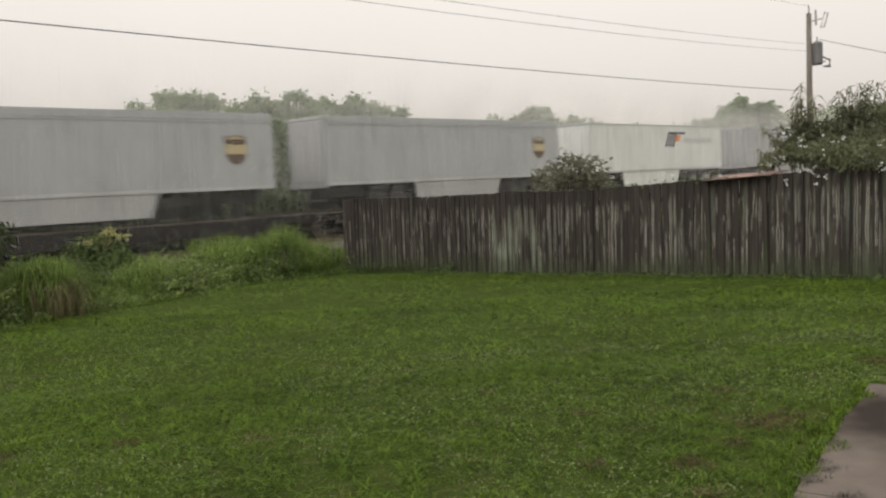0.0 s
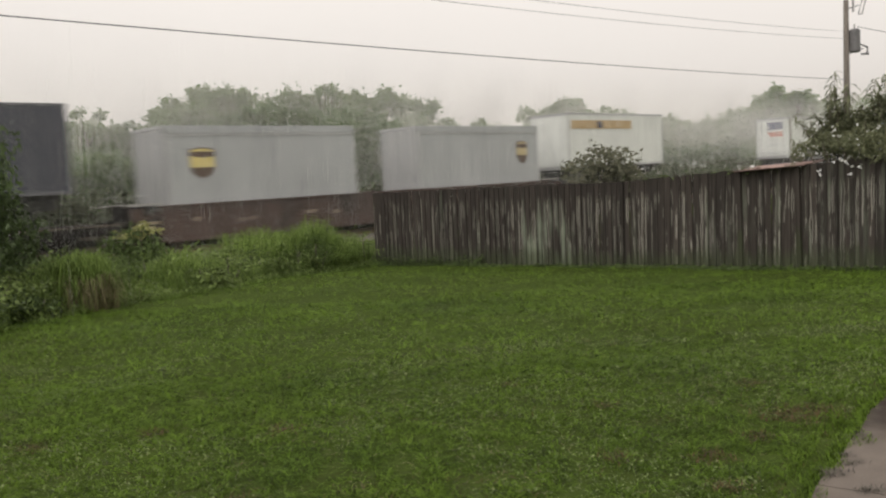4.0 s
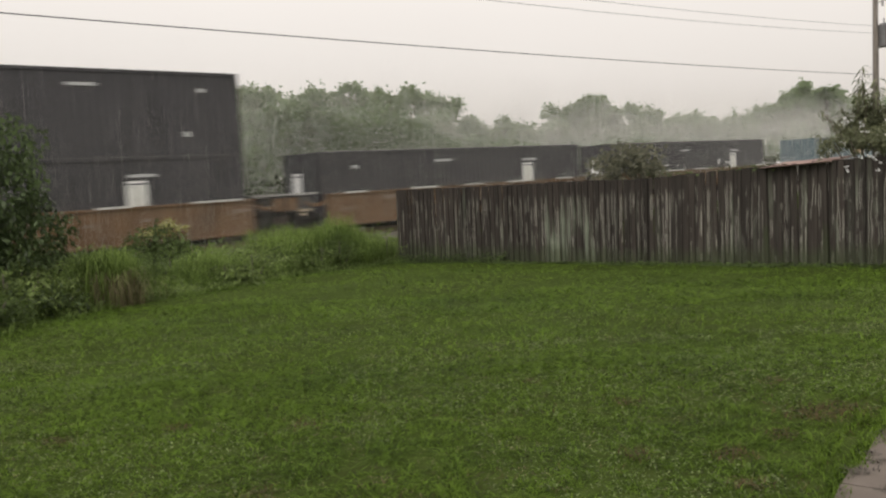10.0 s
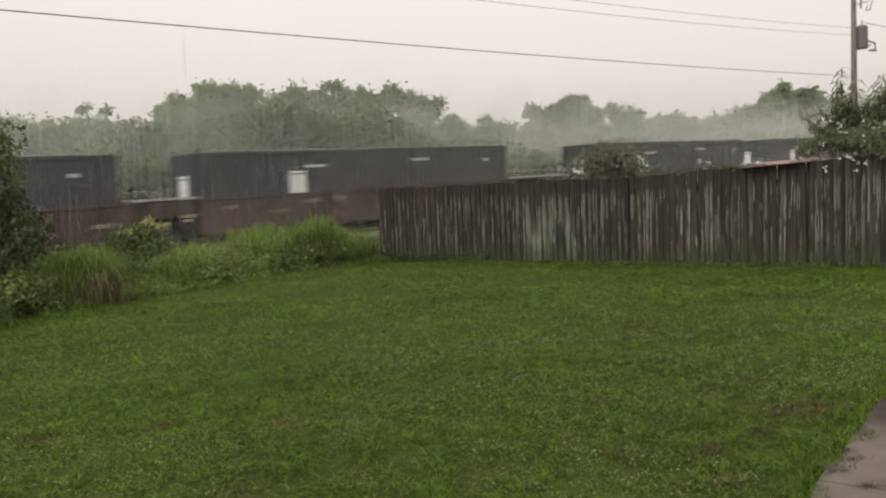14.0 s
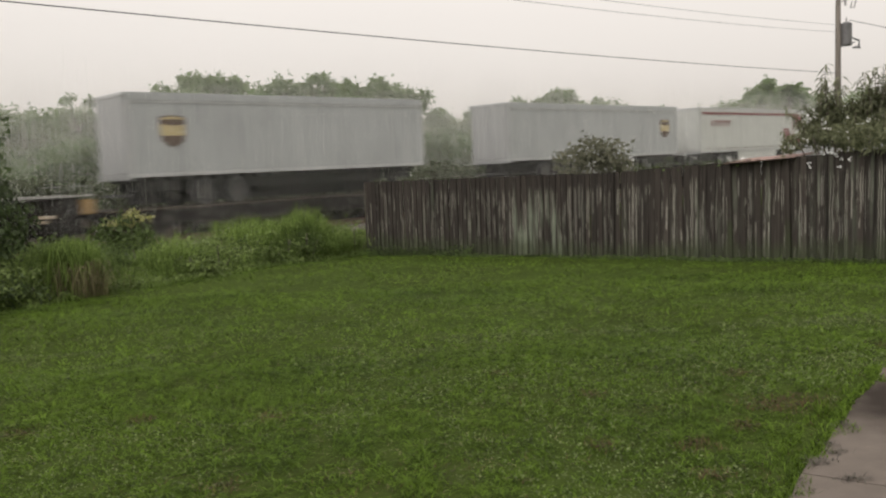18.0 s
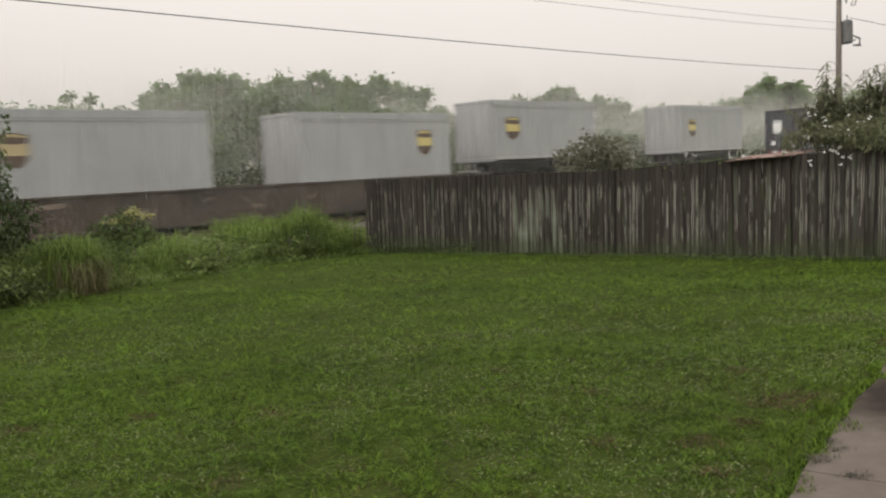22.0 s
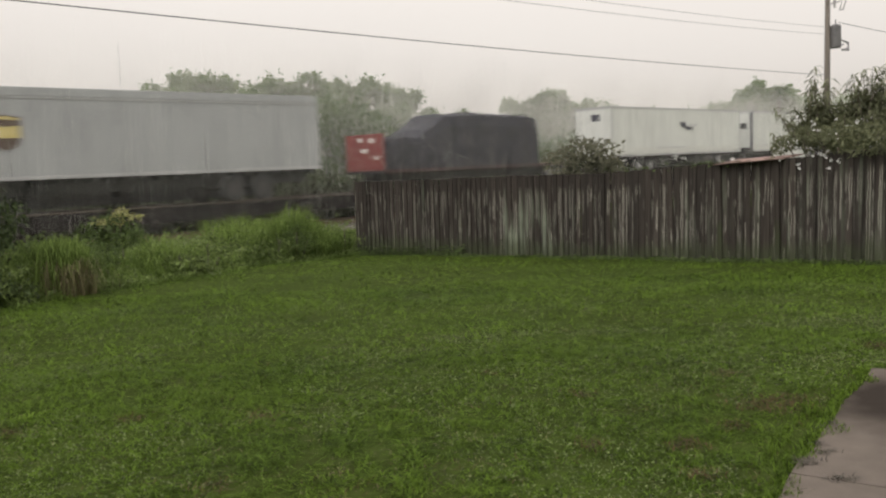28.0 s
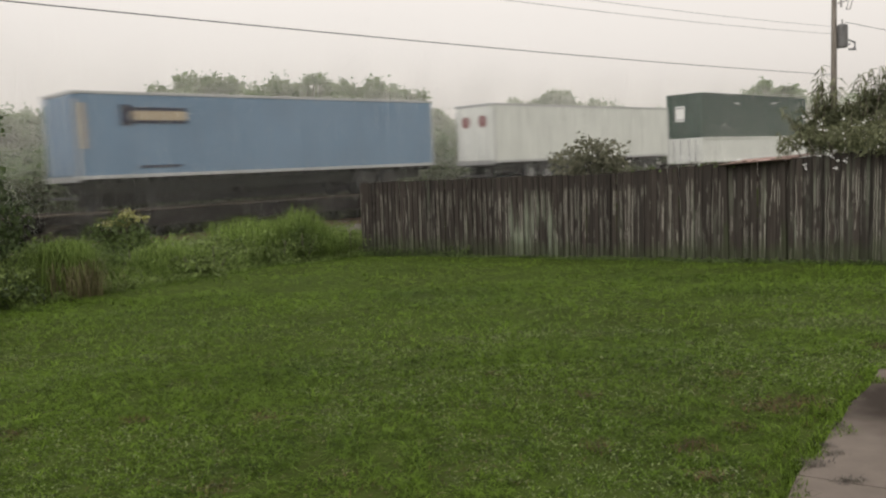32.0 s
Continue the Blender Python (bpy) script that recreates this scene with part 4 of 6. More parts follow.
cen = np.concatenate([cen, np.stack([r3.normal(-4.5, 0.75, 70), r3.normal(22.5, 0.6, 70), np.full(70, -0.6)], -1)])
cen = cen[(np.hypot(cen[:, 0] + 6.8, cen[:, 1] - 14.8) > 1.0) & (cen[:, 1] > 11) & ~inside(cen[:, 0], cen[:, 1], LAWN)]
tops = rank_height(cen, 2.2)
rails = [arcs(52, (0.55 * hh, 1.08 * hh), (0.2, 0.7), (1.5, 2.8), 0.13, c, (0.007, 0.02), r3) for c, hh in zip(cen, tops)]
tagged(new("grass_tussocks", strips("grass_tussocks", np.concatenate(rails), M_TALL)), "arching tussocks of long green grass beside the lawn", "tall grass", kind="stuff")


def bush(name, x, y, z0, lobes, leaf, density, mat, label, seed, slim=0.5, droop=0.3, category="bush", gaps=0.1, ragged=0.35):
    r = np.random.default_rng(seed)
    c = empty(name, Matrix.Translation((x, y, z0)), label, category)
    for lx, ly, lz, a, _, _ in lobes:
        Mesh().tube([(lx * 0.1, ly * 0.1, -0.05), (lx * 0.6, ly * 0.6, lz * 0.55), (lx, ly, lz + a * 0.4)], [0.03, 0.022, 0.008], 5).put("stem", M_BARK, c, smooth=True)
    o = new("leaves", quads("leaves", leaves(crown_points(lobes, density, gaps, r, ragged), leaf, r, droop=droop, slim=slim), mat))
    o.parent = c
    return c


# the dark leafy tree at the lawn's edge
bush("small_tree", -8.35, 13.7, float(ground_z(13.7)), [(0.1, 0, 2.7, .75, .75, .6), (-0.6, 0.2, 2.3, .9, .9, .8), (0.45, -0.2, 2.0, .75, .75, .65), (0.7, -0.1, 1.35, .75, .7, .6),
     (-0.2, -0.3, 1.4, .9, .8, .7), (0.4, -0.1, 0.75, .95, .8, .5), (-1.2, 0, 2.8, .8, .8, .6), (0.2, -0.3, 0.3, 0.9, 0.7, 0.35), (0.95, -0.2, 0.5, 0.5, 0.5, 0.35)], 0.115, 250, M_DARK,
     "dense dark-green small tree at the lawn's edge", 31, 0.42, droop=0.7, category="small tree", ragged=0.6)
bush("bush", -7.75, 12.5, float(ground_z(12.5)), [(0, 0, 0.25, .55, .5, .3), (0.5, 0.5, 0.22, .45, .5, .28), (-0.5, 0, 0.3, .6, .5, .35)], 0.1, 170, M_DARK, "low dark-green leafy bush beside the lawn", 32, ragged=0.6)
bush("yellow_bush", -7.9, 20.1, -0.5, [(0.1, 0, 1.4, .2, .2, .13), (0.38, 0.1, 1.28, .15, .2, .1), (-0.32, 0, 1.2, .2, .2, .13), (-0.1, 0, 1.22, .3, .3, .1)], 0.085, 150, M_YELLOW,
     "pale yellow flower heads of a leafy shrub among tall grass", 33, gaps=0.3, ragged=0.9)
for bx, by, hh, sd in ((-8.0, 20.0, 1.45, 61), (-7.6, 19.8, 1.1, 66), (-7.5, 19.3, 0.75, 62), (-8.6, 18.6, 0.95, 63), (-7.5, 17.0, 0.8, 64), (-8.1, 16.4, 0.95, 65)):
    bush("bush", bx, by, float(ground_z(by)), [(0, 0, hh * 0.7, .45, .4, hh * 0.32), (0.4, 0.1, hh * 0.5, .4, .4, hh * 0.3), (-0.45, 0, hh * 0.55, .4, .4, hh * 0.34)], 0.12, 110, M_BUSH,
         "dark green broad-leaved bush among tall grass", sd, slim=0.5, gaps=0.1, ragged=0.6)
# leafy weeds and saplings in the rank grass, each a rough mound
r5 = np.random.default_rng(77)
spots = np.concatenate([field(40, 0.6, 3.6, r5), field(34, 0.05, 0.5, r5)])
for x, y, z in spots:
    if y < 10 or math.hypot(x + 6.75, y - 14.8) < 1.25:
        continue
    if y > 20.5 and r5.uniform() < 0.5:
        continue
    hh = r5.uniform(0.4, 0.95)
    w_ = r5.uniform(0.35, 0.65)
    bush("weed_mound", x, y, z, [(0, 0, hh * 0.62, w_, w_, hh * 0.4), (w_ * 0.7, 0.1, hh * 0.45, w_ * 0.7, w_ * 0.7, hh * 0.35), (-w_ * 0.7, -0.1, hh * 0.4, w_ * 0.7, w_ * 0.7, hh * 0.32)],
         r5.uniform(0.07, 0.13), 95, M_HERB if r5.uniform() < 0.4 else M_BUSH, "leafy green weed growing through rank grass", int(x * 100 + y * 1000), slim=r5.uniform(0.25, 0.5), category="weed", gaps=0.15, ragged=0.6)
# behind the fence
bush("shrub", 2.95, 20.1, -0.48, [(0, 0, 2.3, .5, .45, .38), (0.45, -0.2, 2.2, .45, .4, .35), (-0.5, 0.2, 2.0, .45, .4, .4), (0.1, 0, 1.75, .75, .5, .5), (0.55, -0.2, 1.8, .4, .4, .4)], 0.11, 210, M_HAZED_SHRUB,
     "grey-green leafy shrub showing above the fence", 34, gaps=0.3, ragged=0.75)
along, across = Vector((0.7206, -0.6933)), Vector((-0.6933, -0.7206))


def beside_fence(q, a, z):
    """A place in the flowering bush: q metres along the fence, a metres towards the lawn."""
    return (*(along * q + across * a), z)


body = [(-1.0, 0.2, 2.2, .3, .3, .26), (-0.75, 0.2, 2.32, .34, .34, .28), (-0.45, 0.2, 2.36, .36, .36, .3), (-0.62, 0.3, 2.58, .28, .28, .22), (-0.25, 0.3, 2.6, .28, .28, .2), (-0.15, 0.2, 2.42, .36, .36, .32), (0.18, 0.2, 2.54, .4, .4, .4),
        (0.5, 0.2, 2.64, .45, .45, .42), (1.0, 0.2, 2.6, .55, .5, .42), (1.6, 0.2, 2.6, .6, .5, .45), (-0.5, 0.0, 1.7, .6, .45, .5), (0.6, 0.0, 1.7, .7, .45, .5)]
over = [(-0.82, 1.1, 2.08, .24, .24, .17), (-0.5, 1.15, 2.05, .27, .24, .2), (-0.2, 1.12, 2.06, .26, .24, .2), (0.1, 1.15, 2.08, .28, .24, .22), (0.42, 1.12, 2.1, .3, .24, .24), (0.75, 1.15, 2.1, .3, .26, .24),
        (1.15, 1.12, 2.12, .35, .26, .26), (1.6, 1.12, 2.12, .35, .26, .26), (-0.6, 0.7, 2.2, .3, .4, .22), (0.0, 0.7, 2.25, .35, .4, .24), (0.6, 0.7, 2.3, .4, .4, .28), (1.2, 0.7, 2.3, .4, .4, .3)]
ole = bush("flowering_bush", 7.2, 15.75, -0.33, [(*beside_fence(*b[:3]), *b[3:]) for b in body + over], 0.095, 330, M_HAZED_OLE,
           "tall long-leaved bush with white flowers leaning over the fence", 35, slim=0.27, droop=0.6, gaps=0.22, ragged=0.6)
r4 = np.random.default_rng(36)


def long_leaves(points, size, r):
    """Narrow leaves that stand out and hang over in an arch, one at each point."""
    n = len(points)
    az, size, rise = r.uniform(0, 2 * np.pi, n), size * r.uniform(0.65, 1.2, n), r.uniform(-0.1, 0.55, n)
    d = np.stack([np.cos(az), np.sin(az), np.zeros(n)], -1)
    sd = np.stack([-np.sin(az), np.cos(az), r.normal(0, 0.35, n)], -1)
    out = np.empty((n, 5, 2, 3))
    for i in range(5):
        t = i / 4
        p = points + d * (size * 0.85 * t ** 0.85)[:, None]
        p[:, 2] += size * (rise * t - 0.75 * t * t)
        w = (size * 0.065 * (0.15 + math.sin(math.pi * min(1, 0.1 + 0.9 * t))))[:, None]
        out[:, i, 0], out[:, i, 1] = p - sd * w, p + sd * w
    return out


def shoot(q0, a0, z0, q1, z1, r, size=0.2):
    """One arching shoot from the body of the bush up to its tip, with whorls of hanging leaves."""
    a, b = Vector(beside_fence(q0, a0, z0)), Vector(beside_fence(q1, a0 + r.normal(0, 0.08), z1))
    path = [a.lerp(b, k / 5) + Vector((r.normal(0, 0.012), r.normal(0, 0.012), 0.1 * math.sin(math.pi * k / 5) * abs(q1 - q0))) for k in range(6)]
    s_ = Mesh().tube(path, [0.012, 0.011, 0.009, 0.007, 0.005, 0.003], 5).put("branch", M_BARK, ole, smooth=True)
    whorls = max(5, int((b - a).length / 0.06))
    at = []
    for j in range(whorls):
        k = 0.15 + 0.85 * j / (whorls - 1)
        at += [tuple(a.lerp(b, k) + Vector((0, 0, 0.1 * math.sin(math.pi * k) * abs(q1 - q0))))] * 3
    o = new("foliage", strips("foliage", long_leaves(np.array(at), size, r), M_HAZED_OLE))
    o.parent = s_


for q1, z1, a0 in ((-0.65, 3.46, 0.3), (-0.76, 3.22, 0.3), (-0.6, 3.2, 0.4), (-0.46, 3.12, 0.25), (-0.34, 3.2, 0.3), (-0.26, 3.02, 0.4), (-0.68, 2.98, 0.5), (-0.42, 2.92, 0.5)):
    shoot(-0.55 + 0.25 * (q1 + 0.5), a0, 2.4, q1, z1, r4)
for q1, z1, a0 in ((0.02, 3.24, 0.3), (0.1, 3.1, 0.5), (0.2, 3.3, 0.3), (0.3, 3.2, 0.45), (0.36, 3.34, 0.3), (0.48, 3.3, 0.35), (0.6, 3.36, 0.3), (0.75, 3.3, 0.3), (0.95, 3.35, 0.3), (0.24, 3.0, 0.6), (0.5, 3.05, 0.6), (1.2, 3.2, 0.3)):
    shoot(0.3 + 0.55 * (q1 - 0.3), a0, 2.5, q1, z1, r4)
for q0, z0, q1, z1, a0 in ((-1.02, 2.2, -1.33, 2.76, 0.3), (-1.0, 2.2, -1.22, 2.62, 0.4), (-0.95, 2.3, -1.08, 2.7, 0.3), (-0.85, 2.3, -0.92, 2.74, 0.4), (-0.15, 2.4, -0.12, 2.8, 0.3), (0.0, 2.4, -0.02, 2.76, 0.4),
                           (-0.9, 2.0, -1.1, 2.3, 0.9), (-0.7, 2.1, -0.85, 2.45, 0.9), (-0.3, 2.1, -0.35, 2.5, 1.0), (0.2, 2.2, 0.15, 2.55, 1.0), (0.6, 2.2, 0.62, 2.6, 1.0)):
    shoot(q0, a0, z0, q1, z1, r4, 0.17)


flower_meshes = []
for i in range(4):
    pts = np.array([(0.03 * math.cos(k * 1.2566 + i), 0.03 * math.sin(k * 1.2566 + i), 0.006 * k) for k in range(5)] + [(0, 0, 0.01)])
    flower_meshes.append(quads("flower", leaves(pts, 0.06, r4, droop=0, slim=0.9), M_PETAL))


def blossom(places, owner, r):
    for p in places:
        f = new("flower", flower_meshes[int(r.integers(4))])
        f.parent = owner
        f.matrix_basis = Matrix.Translation(p) @ pose(0, 0, 0, r.uniform(-40, 40), r.uniform(-40, 40), r.uniform(0, 360)) @ Matrix.Scale(r.uniform(0.32, 0.55), 4)


cs = []
for i in range(24):
    q, hang = r4.uniform(-1.0, 1.3), r4.uniform(0, 1)
    for j in range(int(r4.integers(1, 4))):
        cs.append(beside_fence(q + r4.normal(0, 0.05), 1.3 + 0.1 * hang + r4.normal(0, 0.03), 1.72 + 0.75 * (1 - hang) ** 1.7 + r4.normal(0, 0.05)))
blossom(cs, ole, r4)
for vx, n, spread, lab in ((4.72, 110, 0.5, "small green vine with white flowers on top of the fence"), (3.6, 50, 0.25, "few white flowers on a vine on top of the fence")):
    vy = 23.84 - 0.9621 * (vx + 2.78)
    vine = empty("flowering_vine", Matrix.Translation((vx, vy, float(ground_z(vy)) + 1.78)), lab, "vine")
    pts, fl = [], []
    for i in range(n):
        q = r4.normal(0, spread)
        pts.append((q * 0.72, -q * 0.69 + r4.normal(0, 0.04), r4.uniform(-0.02, 0.09)))
    for i in range(9 if spread > 0.3 else 4):
        q = r4.normal(0, spread)
        fl.append((q * 0.72, -q * 0.69 - 0.05, r4.uniform(0.06, 0.24)))
    o = new("leaves", quads("leaves", leaves(np.array(pts), 0.06, r4, droop=0, slim=0.7), M_BUSH))
    o.parent = vine
    blossom(fl, vine, r4)
# weeds along the foot of the fence
pts = []
for i in range(9000):
    q = r4.uniform(0, 16.5)
    hgt = (0.36 if q < 4.2 else 0.07) * (0.6 + 0.8 * abs(noise.noise(Vector((q * 1.3, 3.1, 0)))))
    dist = abs(r4.normal(0, 0.18)) + 0.02
    x, y = -2.78 + 0.7206 * q - 0.69 * dist, 23.84 - 0.6933 * q - 0.72 * dist
    pts.append((x, y, float(ground_z(y)) + hgt * r4.uniform(0, 1) ** 1.5 * max(0.15, 1 - dist * 1.8)))
tagged(new("fence_weeds", quads("fence_weeds", leaves(np.array(pts), 0.06, r4, droop=0.1, slim=0.5), M_BUSH)), "low green weeds along the foot of the fence", "weeds", kind="stuff")

# ---- utility pole, wires ----
pole_at = Vector((17.52, 41.45, -0.6))
pole = empty("utility_pole", Matrix.Translation(pole_at), "wooden utility pole with a grey transformer", "utility pole")
Mesh().tube([(0, 0, -0.2), (0.05, 0, 4.5), (0.1, 0, 9.35)], [0.16, 0.14, 0.11], 10).put("post", M_POLE, pole, smooth=True)
tf = Mesh()
tf.tube([(0.42, -0.1, 6.95), (0.42, -0.1, 7.0), (0.42, -0.1, 7.95), (0.42, -0.1, 8.02)], [0.2, 0.24, 0.24, 0.16], 12)
tfo = tf.put("transformer", M_GREYMETAL, pole, "grey steel transformer can", smooth=False)
Mesh().tube([(0.42, -0.1, 8.0), (0.42, -0.1, 8.25)], [0.05, 0.03], 8).put("bushing", M_CERAMIC, tfo)
Mesh().tube([(0.1, 0, 6.9), (0.75, -0.2, 7.1)], [0.03, 0.03], 6).put("bracket", M_GREYMETAL, pole)
Mesh().tube([(0.55, -0.15, 7.35), (0.95, -0.2, 7.15), (0.95, -0.2, 6.85), (0.65, -0.2, 6.85)], [0.03, 0.05, 0.09, 0.04], 6).put("street_light", M_GREYMETAL, pole)
Mesh().tube([(0.1, 0, 9.3), (0.1, 0, 9.75)], [0.05, 0.03], 6).put("insulator", M_CERAMIC, pole)
Mesh().tube([(0.1, 0, 8.95), (0.7, 0, 9.1)], [0.025, 0.025], 6).put("crossarm", M_GREYMETAL, pole)
Mesh().tube([(0.42, 0, 8.8), (0.42, 0, 9.5)], [0.05, 0.05], 6).put("cutout_fuse", M_CERAMIC, pole)
Mesh().tube([(0.65, 0, 8.7), (0.85, 0, 9.4), (1.0, 0, 9.35), (0.82, 0, 8.7), (0.65, 0, 8.7)], [0.035] * 5, 6).put("lightning_arrester", M_CERAMIC, pole)
WIRES = [((0, 0, 5.75), (-60, 0.0, 5.75), 0.29, 0.012), ((0, 0, 7.62), (-60, 0.6, 7.2), 0.6, 0.007), ((0, 0, 7.95), (-60, 1.3, 7.7), 0.6, 0.007), ((0.1, 0, 9.7), (-60, 1.3, 9.6), 0.5, 0.005)]
for a, b_, sag, rad in WIRES:
    pa = pole_at + Vector(a)
    pb = pole_at + U * b_[0] + N * b_[1] + Vector((0, 0, b_[2]))
    ps = [pa.lerp(pb, i / 24) - Vector((0, 0, sag * 4 * (i / 24) * (1 - i / 24))) for i in range(25)]
    w_ = Mesh().tube(ps, [rad] * 25, 5).put("overhead_wire", M_WIRE, smooth=True)
    tagged(w_, "thin black overhead wire strung along the railway", "wire", "overhead wires")
pa, pb = pole_at + Vector((0.5, -0.2, 8.1)), Vector((33, 36, 3.3))
ps = [pa.lerp(pb, i / 16) - Vector((0, 0, 1.0 * (i / 16) * (1 - i / 16))) for i in range(17)]
tagged(Mesh().tube(ps, [0.014] * 17, 5).put("service_wire", M_WIRE, smooth=True), "thin black service wire from the pole's transformer", "wire")

# ---- lean-to with a rusty sheet behind the fence ----
shed = empty("lean_to", pose(5.75, 16.05, 0, 0, 0, FROT), "low lean-to with a rusty red corrugated roof behind the fence", "shed")
prof = [(-0.5 + i / 32, 0.01 * math.cos(i * math.pi / 2)) for i in range(33)]
sheet = Mesh().prism(prof + [(x, z - 0.004) for x, z in reversed(prof)], -0.6, 0.7, "x").put("roof_sheet", M_TIN, shed)
sheet.matrix_basis = pose(-0.25, 0, 1.5, 4, -2.5, 0)
for x in (-0.8, 0.3):
    for y in (-0.35, 0.35):
        Mesh().box(x - 0.04, x + 0.04, y - 0.04, y + 0.04, -0.42, 1.47 + 0.07 * y + 0.04 * x).put("post", M_BOARD, shed)


# ---- the train ----
SPEED, GAIN = 21.488, 0.0021537
ROT = math.atan2(U.y, U.x)
DECK, WELL = 1.08, 0.38
MOVERS = []


def on_track(q):
    """A place on the track, q metres along it from the point nearest to the camera."""
    return Matrix.Translation(N * MID + U * q + Vector((0, 0, RAIL_Z))) @ Matrix.Rotation(ROT, 4, "Z")


def rolling(name, s, label, category, group=""):
    """A thing of the train; s: how far along the track it stands at the start."""
    ob = empty(name, on_track(s), label, category, group)
    MOVERS.append((ob, s))
    return ob


def paint(name, c, rough=0.4, streaks=0.18, vary=0.06, metal=0.0):
    return material(name, c, rough=rough, metal=metal, vary=vary, scale=0.6, streaks=streaks, spec=0.5)


P_GREY = paint("grey_trailer_paint", (0.385, 0.395, 0.395))
P_GREYEND = paint("grey_door_paint", (0.375, 0.375, 0.37))
P_WHITE = paint("white_trailer_paint", (0.69, 0.7, 0.66))
P_CREAM = paint("dull_white_trailer_paint", (0.52, 0.525, 0.495))
P_NAVY = paint("navy_trailer_paint", (0.048, 0.051, 0.066), streaks=0.1)
# both blues are greyed: the mist before the train is mixed into the paint
P_MISTBLUE = paint("mist_dulled_blue_trailer_paint", (0.168, 0.25, 0.35), streaks=0.12)
P_SLATE = paint("slate_blue_trailer_paint", (0.145, 0.205, 0.285), streaks=0.12)
P_BLACK = paint("dark_container_paint", (0.038, 0.036, 0.041), streaks=0.25, vary=0.12)
P_INDIGO = paint("dark_blue_container_paint", (0.036, 0.039, 0.049), streaks=0.2, vary=0.1)
P_TEAL = paint("pale_blue_container_paint", (0.13, 0.178, 0.195), streaks=0.2)
P_GREEN = paint("green_container_paint", (0.04, 0.072, 0.054), streaks=0.2)
P_RUST = paint("rust_red_container_paint", (0.22, 0.1, 0.075), streaks=0.25)
P_ORANGE = paint("rusty_orange_car_paint", (0.148, 0.083, 0.036), rough=0.6, streaks=0.3, vary=0.2)
P_BROWN = paint("brown_car_paint", (0.06, 0.034, 0.026), rough=0.65, streaks=0.35, vary=0.45)
P_OLIVE = paint("olive_brown_car_paint", (0.062, 0.045, 0.031), rough=0.65, streaks=0.35, vary=0.4)
P_OCHRE = paint("yellow_car_paint", (0.31, 0.2, 0.085), rough=0.6, streaks=0.3, vary=0.25)
P_DECK = material("flatcar_steel", (0.02, 0.0175, 0.016), rough=0.85, vary=0.3, scale=0.6, streaks=0.3, spec=0.08)
P_DECKTOP = paint("flatcar_edge_strip", (0.1, 0.078, 0.056), rough=0.7, streaks=0.3, vary=0.3)
P_ALU = paint("aluminium_rail", (0.5, 0.5, 0.5), rough=0.35, metal=0.4)
P_FRAME = paint("dark_underframe", (0.05, 0.05, 0.05), rough=0.7, streaks=0.2, vary=0.2)
P_REDFRAME = paint("red_chassis_paint", (0.066, 0.031, 0.027), rough=0.6, streaks=0.3, vary=0.2)
P_GREYMETAL_SIDE = material("lock_bar_steel", (0.12, 0.12, 0.13), rough=0.5, metal=0.3, vary=0.2, scale=6)
P_TYRE = material("tyre_rubber", (0.03, 0.03, 0.03), rough=0.8, vary=0.2, scale=8)
P_RIM = material("wheel_rim", (0.075, 0.072, 0.07), rough=0.35, metal=0.5, vary=0.15, scale=6)
P_PALERIM = material("pale_wheel_rim", (0.22, 0.22, 0.22), rough=0.45, metal=0.3, vary=0.3, scale=6)
P_STEELW = material("railway_wheel", (0.11, 0.085, 0.07), rough=0.6, metal=0.4, vary=0.25, scale=5)
P_GOLD = material("gold_sign_paint", (0.44, 0.36, 0.2), rough=0.4, vary=0.06, scale=2)
P_YELSIGN = material("yellow_sign_paint", (0.6, 0.5, 0.2), rough=0.4, vary=0.06, scale=2)
P_BRSIGN = material("brown_sign_paint", (0.105, 0.072, 0.054), rough=0.4, vary=0.1, scale=2)
P_DARKSIGN = material("dark_sign_paint", (0.05, 0.05, 0.07), rough=0.4, vary=0.1, scale=2)
P_BLUESIGN = material("blue_sign_paint", (0.12, 0.12, 0.2), rough=0.4, vary=0.1, scale=2)
P_ORSIGN = material("orange_sign_paint", (0.75, 0.25, 0.1), rough=0.4, vary=0.08, scale=2)
P_AMBER = material("amber_sign_paint", (0.42, 0.3, 0.155), rough=0.4, vary=0.08, scale=2)
P_REDSIGN = material("red_sign_paint", (0.19, 0.06, 0.06), rough=0.4, vary=0.1, scale=2)
P_WSIGN = material("white_sign_paint", (0.75, 0.75, 0.73), rough=0.4, vary=0.05, scale=2)
P_WRAP = material("dull_clear_wrap", (0.17, 0.17, 0.175), rough=0.4, vary=0.25, scale=1.2, bump=0.4, bump_scale=4)
P_TARP = material("black_tarpaulin", (0.034, 0.034, 0.042), rough=0.6, vary=0.25, scale=1.5, bump=0.7, bump_scale=2.2, spec=0.3)
# red dulled in its colour for the mist before the headboard
P_REDTARP = material("red_tarpaulin", (0.2, 0.055, 0.05), rough=0.5, vary=0.2, scale=1.5, bump=0.5, bump_scale=3)

HALF = 1.29


def ring_bm(cx, cy, cz, r0, r1, y0, y1, sides=20):
    """A disc-like wheel whose axle lies across the track."""
    m = Mesh()
    prof = [(r0, y0), (r1 * 0.93, y0), (r1, y0 + (y1 - y0) * 0.2), (r1, y1 - (y1 - y0) * 0.2), (r1 * 0.93, y1), (r0, y1)]
    for i in range(sides):
        for r, y in prof:
            a = 2 * math.pi * i / sides
            m.v.append((cx + r * math.cos(a), cy + y, cz + r * math.sin(a)))
    n = len(prof)
    for i in range(sides):
        for j in range(n):
            a, b = i * n + j, i * n + (j + 1) % n
